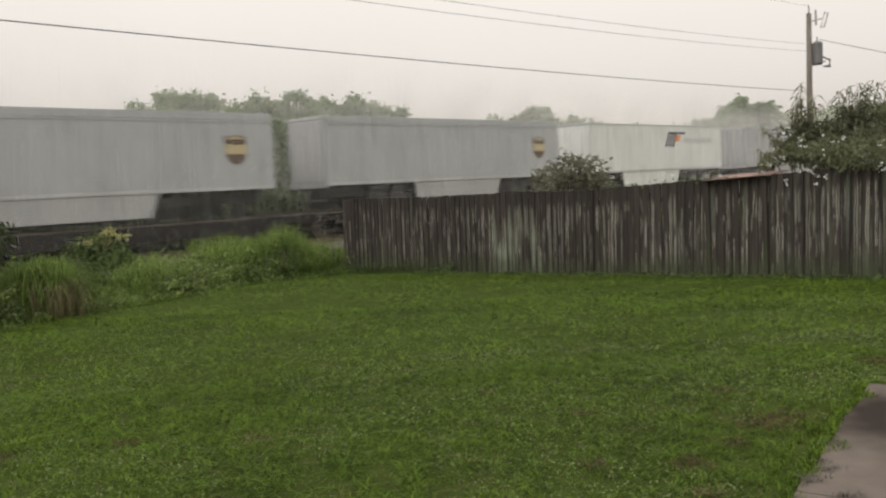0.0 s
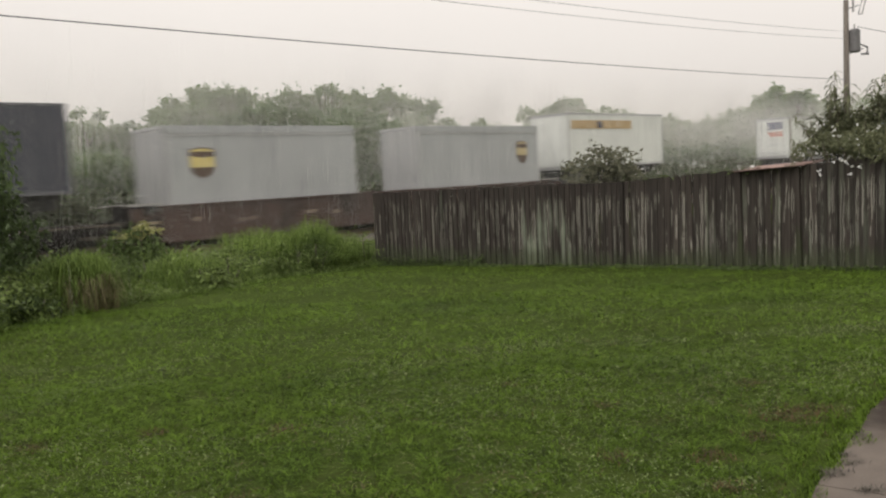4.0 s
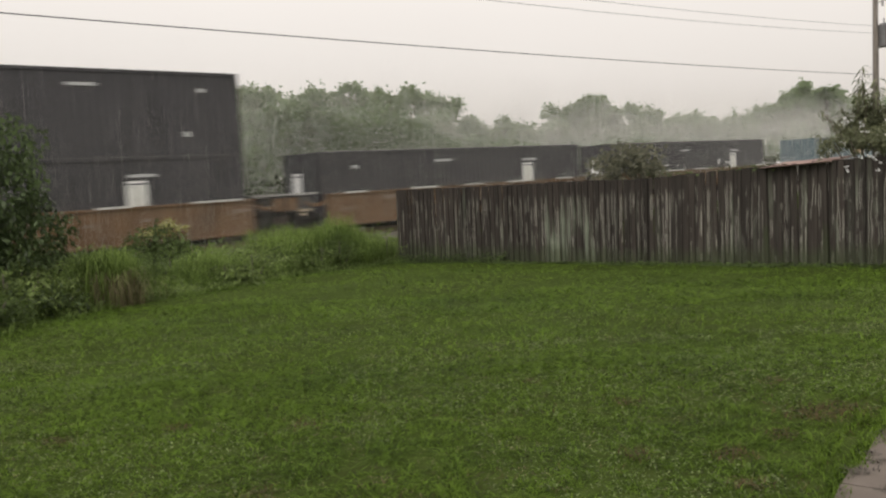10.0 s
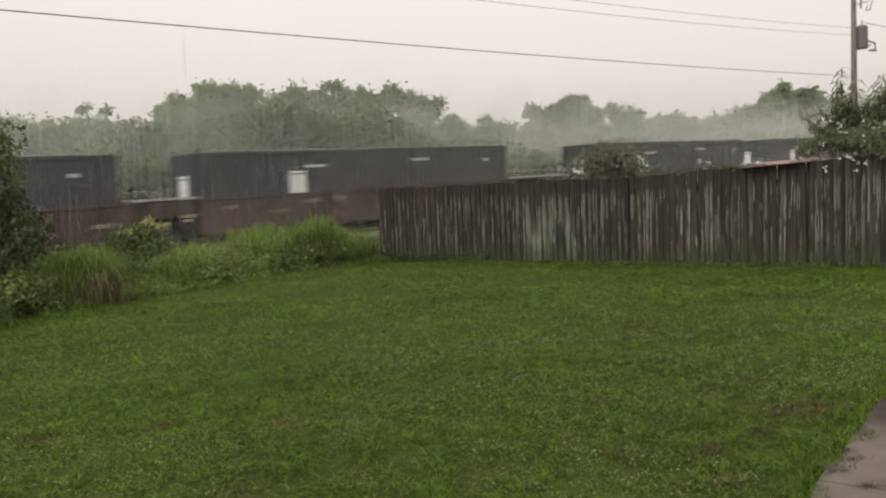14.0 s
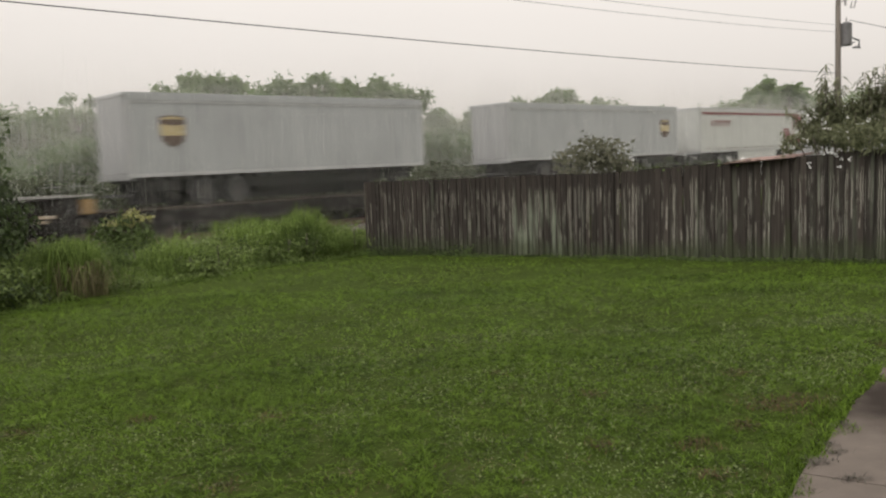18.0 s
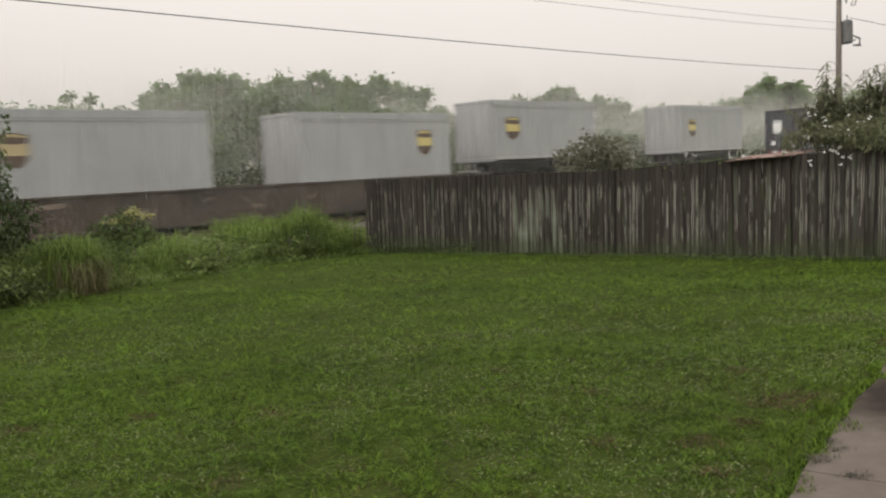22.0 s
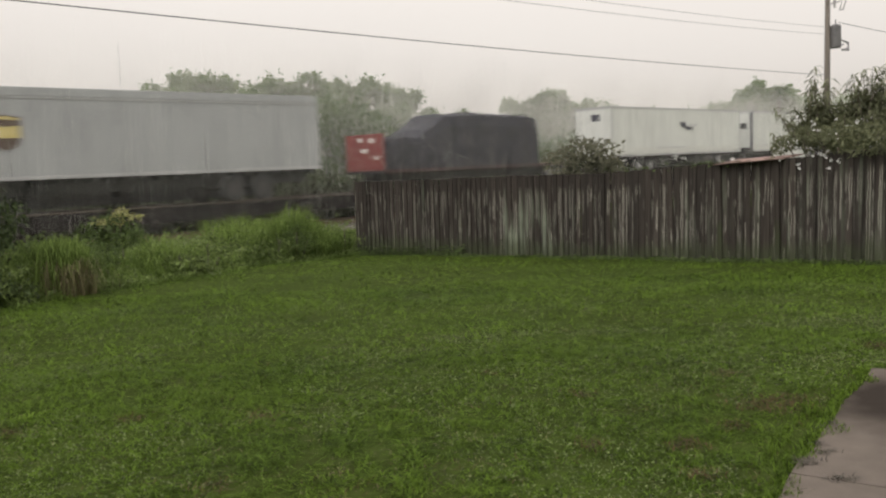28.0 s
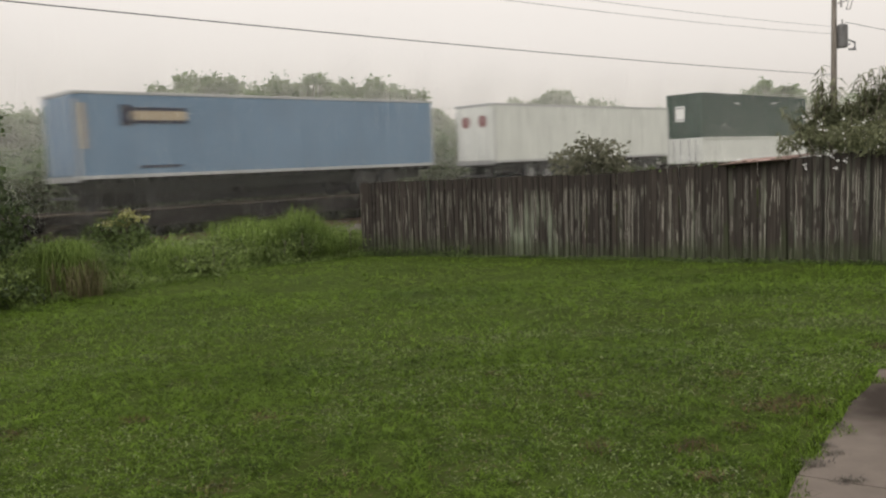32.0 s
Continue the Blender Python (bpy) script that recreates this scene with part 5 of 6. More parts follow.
            c, d = ((i + 1) % sides) * n + (j + 1) % n, ((i + 1) % sides) * n + j
            m.f.append((a, b, c, d))
    return m


TYRE = ring_bm(0, 0, 0, 0.29, 0.5, -0.14, 0.14).data("tyre", P_TYRE)
RIM = Mesh().tube([(0, -0.09, 0), (0, -0.1, 0), (0, -0.02, 0), (0, 0.1, 0)], [0.3, 0.29, 0.12, 0.29], 16).data("rim", P_RIM)
BRIGHT_RIM = RIM.copy()
BRIGHT_RIM.materials[0] = P_PALERIM
RWHEEL = ring_bm(0, 0, 0, 0.05, 0.46, -0.065, 0.065, 22).data("wheel", P_STEELW)


def piece(name, data, parent, x, y, z):
    ob = new(name, data)
    ob.parent = parent
    ob.location = (x, y, z)
    return ob


def road_wheels(parent, xs, base, rim=None):
    for x in xs:
        for y in (-HALF + 0.17, HALF - 0.17):
            w = piece("wheel", TYRE, parent, x, y, base + 0.5)
            rm = new("rim", rim or RIM)
            rm.parent = w
            if y > 0:
                rm.rotation_euler = (0, 0, math.pi)
        Mesh().tube([(x, -HALF + 0.3, base + 0.5), (x, HALF - 0.3, base + 0.5)], [0.07, 0.07], 8).put("axle", P_FRAME, parent)


def sign(parent, name, x0, x1, z0, z1, mat, slant=0.0, depth=0.006, label=""):
    """A flat painted mark on the near side."""
    y = -HALF - 0.004
    return Mesh().prism([(x0, z0), (x1, z0), (x1 + slant, z1), (x0 + slant, z1)], y - depth, y, "y").put(name, mat, parent, label)


def shield(parent, x0, x1, z0, z1, gold):
    """A shield-shaped emblem: brown, with a broad light field."""
    y = -HALF - 0.004
    w, h = x1 - x0, z1 - z0
    out = [(0, 0.94), (0.5, 1.0), (1, 0.94), (1, 0.4), (0.9, 0.2), (0.72, 0.07), (0.5, 0), (0.28, 0.07), (0.1, 0.2), (0, 0.4)]
    e = Mesh().prism([(x0 + a * w, z0 + b * h) for a, b in out], y - 0.006, y, "y").put("emblem", P_BRSIGN, parent, "brown and gold shield emblem")
    Mesh().prism([(x0 + a * w, z0 + b * h) for a, b in ((0.03, 0.36), (0.97, 0.36), (0.97, 0.7), (0.5, 0.66), (0.03, 0.72))], y - 0.012, y - 0.0065, "y").put("emblem_field", gold, e)
    Mesh().prism([(x0 + a * w, z0 + b * h) for a, b in ((0.08, 0.9), (0.5, 0.96), (0.92, 0.9), (0.92, 0.84), (0.5, 0.88), (0.08, 0.84))], y - 0.012, y - 0.0065, "y").put("emblem_rim", gold, e)


def trailer(s0, s1, mat, base=DECK, label="", rear_left=True, wheels="left", skirt=True, end_mat=None, z1=5.12, frame_mat=None, ribs=False, roof_band=True, heavy=False):
    """A box trailer standing on its wheels and landing legs."""
    L = s1 - s0
    t = rolling("semi_trailer", s0, label, "trailer", "trailers on the train")
    z0 = base + 1.11
    z1 = z1 - DECK + base
    fm = frame_mat or P_ALU
    Mesh().box(0.03, L - 0.03, -HALF + 0.015, HALF - 0.015, z0 + 0.1, z1 - 0.02, 0.03).put("body", mat, t)
    n = max(4, round(L / 1.22))
    for sd in (-1, 1):
        y0, y1 = sorted((sd * (HALF - 0.02), sd * (HALF + 0.002)))
        Mesh().box(0.0, L, y0, y1, z0, z0 + 0.12, 0.01).put("bottom_rail", fm, t)
        Mesh().box(0.0, L, y0, y1, z1 - (0.3 if roof_band else 0.12), z1 - 0.02, 0.01).put("top_rail", mat if roof_band else fm, t)
        if roof_band:
            ya = y0 - 0.004 if sd < 0 else y0
            Mesh().box(0.1, L - 0.1, ya, y1 + (0.004 if sd > 0 else 0), z1 - 0.37, z1 - 0.325).put("trim_strip", P_ALU, t)
        for x in (0.05, L - 0.05):
            Mesh().box(x - 0.05, x + 0.05, y0, y1 + (0.002 if sd > 0 else 0), z0 + 0.12, z1 - 0.3, 0.008).put("corner_post", fm, t)
    # thin vertical panel seams
    for i in range(1, n):
        bm_seam = Mesh().box(L * i / n - 0.012, L * i / n + 0.012, -HALF + 0.005, -HALF + 0.02, z0 + 0.12, z1 - 0.3)
        if i == 1:
            seam_data = bm_seam.data("panel_seam", mat)
        piece("panel_seam", seam_data, t, L * (i - 1) / n, 0, 0)
    if ribs:
        rb = Mesh()
        for i in range(int(L / 0.4)):
            rb.box(0.2 + i * 0.4, 0.23 + i * 0.4, -HALF - 0.012, -HALF + 0.01, z0 + 0.12, z1 - 0.3)
        rb.put("side_posts", mat, t)
    for xe, sd in ((0.0, -1), (L, 1)):
        rear = rear_left == (sd < 0)
        x0, x1 = sorted((xe, xe + sd * 0.02))
        em = end_mat or mat
        if rear:
            for ya, yb in ((-HALF + 0.1, -0.01), (0.01, HALF - 0.1)):
                d = Mesh().box(x0 - 0.012, x1 + 0.012, ya, yb, z0 + 0.14, z1 - 0.14, 0.01).put("door", em, t)
                for k in (0.3, 0.72):
                    yy = ya + (yb - ya) * k
                    xx = xe + sd * 0.055
                    Mesh().tube([(xx, yy, z0 + 0.16), (xx, yy, z1 - 0.16)], [0.018, 0.018], 6).put("lock_bar", P_ALU, d)
            Mesh().box(x0 - 0.03, x1 + 0.03, -HALF, HALF, z1 - 0.13, z1 - 0.01, 0.01).put("door_header", fm, t)
            Mesh().box(x0 - 0.03, x1 + 0.03, -HALF, HALF, z0 - 0.08, z0 + 0.12, 0.01).put("rear_sill", fm, t)
            if heavy:
                for yc, wd in ((-HALF + 0.09, 0.09), (0.0, 0.07), (HALF - 0.16, 0.16)):
                    Mesh().box(x0 - 0.04, x1 + 0.04, yc - wd, yc + wd, z0 + 0.12, z1 - 0.13, 0.01).put("door_post", P_GREYMETAL_SIDE, t)
                Mesh().box(x0 - 0.1, x1 + 0.05, -0.85, 0.62, z1 - 1.25, z1 - 0.85, 0.02).put("door_box", P_FRAME, t)
                Mesh().box(x0 - 0.05, x1 + 0.05, 0.35, 1.0, z1 - 2.1, z1 - 2.04).put("grab_bar", P_FRAME, t)
                Mesh().box(x0 - 0.05, x1 + 0.05, -HALF, HALF, z0 - 0.1, z0 + 0.3, 0.01).put("dock_bumper", P_FRAME, t)
            Mesh().box(xe - 0.05, xe + 0.05, -HALF + 0.15, HALF - 0.15, base + 0.45, base + 0.55, 0.01).put("bumper_bar", P_FRAME, t)
        else:
            Mesh().box(x0 - 0.01, x1 + 0.01, -HALF + 0.12, HALF - 0.12, z0 + 0.1, z1 - 0.1, 0.02).put("front_panel", em, t)
            rf = Mesh().box(xe + sd * 0.02 - 0.15, xe + sd * 0.02 + 0.15, -0.9, 0.9, z1 - 0.9, z1 - 0.75)
            rf.put("front_fitting", P_FRAME, t)
    # beams drawn extra deep to help fill the shaded gap under the body
    for ya in (-0.56, 0.36):
        Mesh().box(0.3, L - 0.3, ya, ya + 0.2, z0 - 0.5, z0).put("frame_beam", P_FRAME, t)
    cross = Mesh().box(0.3, 0.4, -HALF + 0.05, HALF - 0.05, z0 - 0.16, z0).data("crossmember", P_FRAME)
    for i in range(int(L / 0.6)):
        piece("crossmember", cross, t, i * 0.6, 0, 0)
    # dark sheet added on the far side, standing for the shade under the trailer
    Mesh().box(0.9, L - 0.9, HALF - 0.03, HALF - 0.01, base + 0.12, z0).put("far_shade_sheet", P_FRAME, t)
    Mesh().box(L * 0.45, L * 0.45 + 1.6, 0.75, 1.2, z0 - 0.75, z0 - 0.16, 0.02).put("pallet_box", P_FRAME, t)
    left = wheels == "left"
    wx = [2.75, 4.1] if left else [L - 4.1, L - 2.75]
    if L < 10:
        wx = [1.2] if left else [L - 1.2]
    road_wheels(t, wx, base, BRIGHT_RIM if mat in (P_WHITE, P_NAVY, P_CREAM) else RIM)
    Mesh().box(min(wx) - 0.6, max(wx) + 0.6, -0.55, 0.55, base + 0.55, z0 - 0.1).put("axle_slider", P_FRAME, t)
    lx = L - 2.7 if left else 2.7
    if L < 10:
        lx = L - 1.6 if left else 1.6
    for y in (-0.75, 0.75):
        Mesh().box(lx - 0.06, lx + 0.06, y - 0.06, y + 0.06, base + 0.05, z0 - 0.05).box(lx - 0.14, lx + 0.14, y - 0.12, y + 0.12, base, base + 0.05).put("landing_leg", P_FRAME, t)
    hx = L - 0.9 if left else 0.9
    Mesh().tube([(hx, 0, base), (hx, 0, z0 - 0.05)], [0.22, 0.14], 8).put("hitch_stand", P_FRAME, t)
    if skirt and L > 10:
        a, b_ = (5.1, 11.2) if left else (3.4, L - 6.0)
        a, b_ = a * L / 16.15, b_ * L / 16.15 if left else b_
        for y in (-HALF + 0.03, HALF - 0.05):
            Mesh().prism([(a, z0), (a + 0.12, base + 0.27), (b_ - 0.35, base + 0.27), (b_, z0)], y, y + 0.02, "y").put("side_skirt", mat if mat in (P_WHITE, P_CREAM) else P_GREYEND, t)
    return t


def container(s0, s1, mat, z0, z1, label="", name="container", label_at=None, end_label=True, marks=True):
    """A corrugated steel container with corner posts, doors at the near left end, plates and markings."""
    L, h = s1 - s0, z1 - z0
    t = rolling(name, s0, label, "container", "containers on the train")
    body = Mesh()
    pitch, depth = 0.28, 0.028
    for sd in (-1, 1):
        prof, x = [], 0.16
        while x < L - 0.16 - pitch:
            prof += [(x, 0), (x + pitch * 0.36, 0), (x + pitch * 0.5, depth), (x + pitch * 0.86, depth)]
            x += pitch
        prof += [(x, 0), (L - 0.16, 0)]
        k = len(body.v)
        for px, d in prof:
            y = sd * (HALF - 0.03 - d)
            body.v += [(px, y, z0 + 0.14), (px, y, z1 - 0.1)]
        for i in range(len(prof) - 1):
            q = (k + 2 * i, k + 2 * i + 2, k + 2 * i + 3, k + 2 * i + 1)
            body.f.append(q if sd < 0 else q[::-1])
    body.box(0.08, L - 0.08, -HALF + 0.08, HALF - 0.08, z0 + 0.06, z1 - 0.03)
    body.put("body", mat, t)
    for x in (0.0, L - 0.16):
        for y in (-HALF, HALF - 0.16):
            Mesh().box(x, x + 0.16, y, y + 0.16, z0, z1, 0.012).put("corner_post", mat, t)
    for sd in (-1, 1):
        y0, y1 = sorted((sd * HALF, sd * (HALF - 0.09)))
        Mesh().box(0.16, L - 0.16, y0, y1, z0, z0 + 0.15).put("bottom_rail", mat, t)
        Mesh().box(0.16, L - 0.16, y0, y1, z1 - 0.11, z1).put("top_rail", mat, t)
    Mesh().box(0.1, L - 0.1, -HALF + 0.1, HALF - 0.1, z1 - 0.03, z1 - 0.008).put("roof", mat, t)
    # pale strip along the near roof edge: a painted sheen, not a part
    if 3.2 < z1 < 3.3:
        Mesh().box(0.2, L - 0.2, -HALF + 0.005, -HALF + 0.06, z1 + 0.002, z1 + 0.03).put("roof_sheen_strip", P_GRATING_SHEEN, t, "pale strip coloured in as the wet roof edge's sheen")
    for x in (-0.002, L - 0.176):
        for y in (-HALF - 0.002, HALF - 0.168):
            for z in (z0 - 0.002, z1 - 0.116):
                Mesh().box(x, x + 0.178, y, y + 0.17, z, z + 0.118, 0.015).put("corner_casting", mat, t)
    for ya, yb in ((-HALF + 0.18, -0.01), (0.01, HALF - 0.18)):
        d = Mesh().box(0.03, 0.075, ya, yb, z0 + 0.12, z1 - 0.12, 0.01).put("door", mat, t)
        for k in (0.28, 0.72):
            yy = ya + (yb - ya) * k
            Mesh().tube([(0.0, yy, z0 + 0.14), (0.0, yy, z1 - 0.14)], [0.02, 0.02], 6).put("lock_bar", P_GREYMETAL_SIDE, d)
    Mesh().box(0.0, 0.16, -HALF + 0.16, HALF - 0.16, z1 - 0.12, z1 - 0.01).put("door_header", mat, t)
    Mesh().box(0.0, 0.16, -HALF + 0.16, HALF - 0.16, z0, z0 + 0.12).put("door_sill", mat, t)
    Mesh().box(L - 0.1, L - 0.03, -HALF + 0.16, HALF - 0.16, z0 + 0.1, z1 - 0.1).put("front_wall", mat, t)
    if marks:
        if label_at is not None:
            p = sign(t, "sign_plate", label_at - 0.36, label_at + 0.36, z1 - 1.8, z1 - 0.8, P_WSIGN, label="white rectangular sign")
            sign(p, "sign_field", label_at - 0.26, label_at + 0.26, z1 - 1.68, z1 - 0.92, P_PALESIGN, depth=0.012)
            for zz in (z1 - 1.73, z1 - 0.93):
                sign(p, "sign_bar", label_at - 0.33, label_at + 0.33, zz, zz + 0.05, P_DARKSIGN, depth=0.016)
        if end_label:
            e = Mesh().box(-0.028, -0.021, -0.05, 0.62, z1 - 1.8, z1 - 0.8).put("end_sign", P_WSIGN, t, "white rectangular sign")
            for zz in (z1 - 1.7, z1 - 0.95):
                Mesh().box(-0.033, -0.0285, -0.02, 0.59, zz, zz + 0.05).put("sign_bar", P_DARKSIGN, e)
        for fx, fz, w_, h_ in ((0.27, 0.2, 1.0, 0.1), (0.16, 0.72, 0.26, 0.16), (0.9, 0.2, 0.3, 0.12), (0.86, 0.72, 0.28, 0.16), (0.62, 0.16, 1.0, 0.1), (0.21, 0.76, 0.26, 0.14)):
            x = L * (fx if label_at is None or label_at < L / 2 else 1 - fx)
            x = min(max(x, 0.5), L - 1.6)
            sign(t, "marking", x, x + w_, z1 - h * fz - h_, z1 - h * fz, P_GREYSIGN)
    return t


P_DULLRED = material("faded_red_sign_paint", (0.24, 0.12, 0.115), rough=0.5, vary=0.1, scale=3)
P_TANSIGN = material("tan_sign_paint", (0.4, 0.33, 0.24), rough=0.5, vary=0.1, scale=4)
P_PALESIGN = material("pale_sign_field", (0.6, 0.6, 0.56), rough=0.5, vary=0.1, scale=4)
P_FADEDRED = material("salmon_sign_paint", (0.56, 0.25, 0.19), rough=0.5, vary=0.15, scale=3)
P_TANPOST = material("dull_post_paint", (0.25, 0.225, 0.19), rough=0.5, vary=0.2, scale=3)
P_GREYSIGN = material("grey_marking_paint", (0.5, 0.5, 0.5), rough=0.5, vary=0.2, scale=8)


# grey of the walkway gratings, also the painted sheen on container roofs
P_GRATING_SHEEN = material("galvanised_grating_and_sheen", (0.36, 0.35, 0.33), rough=0.5, metal=0.3, vary=0.25, scale=4)
P_WORNPALE = material("bare_patch", (0.27, 0.2, 0.14), rough=0.7, vary=0.3, scale=2)
P_WORN = material("worn_plate_paint", (0.2, 0.15, 0.12), rough=0.7, vary=0.3, scale=3)


def bogie(parent, x):
    """Two wheelsets in cast side frames."""
    for dx in (-0.87, 0.87):
        for y in (-0.75, 0.75):
            piece("wheel", RWHEEL, parent, x + dx, y, 0.46)
        Mesh().tube([(x + dx, -1.0, 0.46), (x + dx, 1.0, 0.46)], [0.085, 0.085], 8).put("axle", P_STEELW, parent)
    for y in (-1.05, 0.93):
        Mesh().prism([(x - 1.15, 0.4), (x - 1.1, 0.6), (x - 0.5, 0.66), (x - 0.35, 0.82), (x + 0.35, 0.82), (x + 0.5, 0.66), (x + 1.1, 0.6), (x + 1.15, 0.4),
                      (x + 0.7, 0.42), (x + 0.35, 0.24), (x - 0.35, 0.24), (x - 0.7, 0.42)], y, y + 0.12, "y").put("side_frame", P_DECK, parent)
    Mesh().box(x - 0.2, x + 0.2, -1.1, 1.1, 0.5, 0.75).put("bolster", P_DECK, parent)


def flatcar(s0, s1, label="dark steel railway flatcar carrying trailers"):
    L = s1 - s0
    t = rolling("flatcar", s0, label, "flatcar", "railway cars")
    Mesh().box(0.1, L - 0.1, -1.3, 1.3, 0.98, DECK, 0.01).put("deck", P_DECK, t)
    for y0, y1 in ((-1.34, -1.28), (1.28, 1.34)):
        Mesh().prism([(0.1, 0.8), (2.4, 0.72), (3.4, 0.5), (L - 3.4, 0.5), (L - 2.4, 0.72), (L - 0.1, 0.8), (L - 0.1, 1.0), (0.1, 1.0)], y0, y1, "y").put("side_sill", P_DECK, t)
        Mesh().box(0.1, L - 0.1, y0 - 0.01, y1 + 0.01, 1.06, DECK + 0.03).put("deck_edge", P_DECKTOP, t)
    Mesh().box(0.3, L - 0.3, -0.25, 0.25, 0.5, 0.98).put("centre_sill", P_DECK, t)
    for x in (0.1, L - 0.16):
        Mesh().box(x, x + 0.06, -1.3, 1.3, 0.7, 1.0).put("end_sill", P_DECK, t)
    for x, d in ((0.1, -1), (L - 0.1, 1)):
        Mesh().box(min(x, x + d * 0.55), max(x, x + d * 0.55), -0.12, 0.12, 0.72, 0.95, 0.02).put("coupler", P_DECK, t)
    bogie(t, 1.9)
    bogie(t, L - 1.9)
    return t


def wellcar(s0, s1, mat, a, b, label):
    """A well car between s0 and s1 whose well reaches from a to b; its side walls end upright, short of the end platforms."""
    L = s1 - s0
    a, b = a - s0, b - s0
    wa, wb = (a + 1.5, b - 1.2) if mat is P_OCHRE else (a + 0.4, b) if mat is P_ORANGE else (a - 0.2, b + 0.2)
    rp = np.random.default_rng(int(s0 * 7))
    t = rolling("well_car", s0, label, "well car", "railway cars")
    for sd in (-1, 1):
        y0, y1 = sorted((sd * 1.36, sd * 1.46))
        Mesh().prism([(wa + 0.06, 0.35), (wb - 0.06, 0.35), (wb, 0.45), (wb, 1.6), (wa, 1.6), (wa, 0.45)], y0, y1, "y").put("side_wall", mat, t)
        y0, y1 = sorted((sd * 1.34, sd * 1.52))
        Mesh().box(wa - 0.02, wb + 0.02, y0, y1, 1.54, 1.63, 0.01).put("top_chord", mat, t)
        Mesh().box(wa + 0.1, wb - 0.1, y0, y1, 0.32, 0.42, 0.01).put("bottom_chord", mat, t)
        for i in range(9):
            x = wa + (wb - wa) * (i + 0.5) / 9
            yy = sd * 1.47
            Mesh().box(x - 0.04, x + 0.04, min(yy, yy + sd * 0.03), max(yy, yy + sd * 0.03), 0.42, 1.55).put("stiffener", mat, t)
    # bare and patched places on the near wall
    for i in range(9):
        x, z = wa + (wb - wa) * (i + rp.uniform(0.05, 0.6)) / 9, rp.uniform(0.8, 1.3)
        w_, h_ = rp.uniform(0.4, 1.1), rp.uniform(0.05, 0.16)
        Mesh().prism([(x, z), (x + w_ * 0.6, z - 0.03), (x + w_, z + h_ * 0.4), (x + w_ * 0.8, z + h_), (x + w_ * 0.2, z + h_ * 0.8)], -1.475, -1.461, "y").put("worn_plate", P_WORN, t)
    if mat is P_ORANGE and 233 < s0 < 234:
        x = 243.3 - s0
        Mesh().prism([(x, 0.98), (x + 0.3, 0.9), (x + 1.3, 1.02), (x + 2.2, 0.98), (x + 3.2, 1.1), (x + 3.3, 1.46), (x + 1.6, 1.5), (x + 0.1, 1.42)], -1.475, -1.461, "y").put("worn_plate", P_WORNPALE, t)
    if mat in (P_OCHRE, P_ORANGE):
        for i in range(5):
            x = wa + (wb - wa) * (i + rp.uniform(0.1, 0.4)) / 5
            Mesh().box(x, x + rp.uniform(0.7, 2.2), -1.535, -1.522, 1.6, 1.66).put("pale_plate", P_PALESIGN, t)
    Mesh().box(a, b, -1.36, 1.36, 0.28, 0.36).put("well_floor", P_DECK, t)
    for x0, x1 in ((0.0, a - 0.05), (b + 0.05, L)):
        Mesh().box(x0, x1, -1.2, 1.2, 0.98, 1.12, 0.02).put("end_platform", P_DECK, t)
        Mesh().box(x0, x1, -0.4, 0.4, 0.6, 0.98).put("end_sill", P_DECK, t)
        Mesh().box(x0 + 0.35, x1 - 0.1 if x0 < 1 else x1 - 0.35, -1.15, 1.15, 0.5, 1.62, 0.03).put("end_housing", P_DECK, t)
        for ya in (-1.36, 1.2):
            Mesh().box(x0, x1 + (max(0.0, wa - a - 0.3) if x0 < 1 else 0.0), ya, ya + 0.16, 1.66, 1.72).put("walkway", P_GRATING_SHEEN, t)
        xm = x0 if x0 < 1 else x1
        sg = 1 if x0 < 1 else -1
        for y in (-1.28, 1.22):
            Mesh().tube([(xm + sg * 0.15, y, 1.1), (xm + sg * 0.15, y, 2.0), (xm + sg * 0.75, y, 2.0), (xm + sg * 0.75, y, 1.1)], [0.02] * 4, 6).put("handrail", P_ALU, t)
        Mesh().tube([(xm + sg * 0.4, 0.6, 1.1), (xm + sg * 0.4, 0.6, 1.7)], [0.16, 0.16], 10).put("brake_wheel", P_DECK, t)
        xa = x0 + 0.5 if x0 < 1 else x1 - 1.9
        Mesh().box(xa, xa + 0.6, -1.32, -1.24, 1.0, 1.1, 0.01).put("pale_plate", P_TANSIGN, t)
        # a gusset at the coupling and a bracket beside the well
        xg = 0.0 if x0 < 1 else L - 0.45
        Mesh().prism([(xg, 1.08), (xg + 0.45, 1.08), (xg + 0.45, 1.56), (xg, 1.56)], -1.38, -1.32, "y").put("gusset", mat, t)
        xb = wa - 1.05 if x0 < 1 else wb + 0.1
        Mesh().prism([(xb, 1.3), (xb + 0.3, 1.16), (xb + 0.7, 1.16), (xb + 0.95, 1.3), (xb + 0.95, 1.42), (xb + 0.7, 1.3), (xb + 0.3, 1.3), (xb, 1.42)], -1.5, -1.44, "y").put("bracket", mat, t)
        Mesh().tube([(xa + 0.2, -1.05, 0.75), (xa + 1.1, -1.05, 0.75)], [0.16, 0.16], 10).put("air_tank", P_DECK, t)
        Mesh().box(xa + 0.1, xa + 0.35, -1.34, -1.22, 0.86, 0.94).put("brake_lever", P_TANSIGN, t)
        for k in range(3):
            Mesh().box(xm + sg * 0.02, xm + sg * 0.06, -1.36, -0.95, 0.55 + 0.22 * k, 0.58 + 0.22 * k).put("step_rung", P_DECKTOP, t)
        bogie(t, x0 + 1.15 if x0 < 1 else x1 - 1.15)
    return t


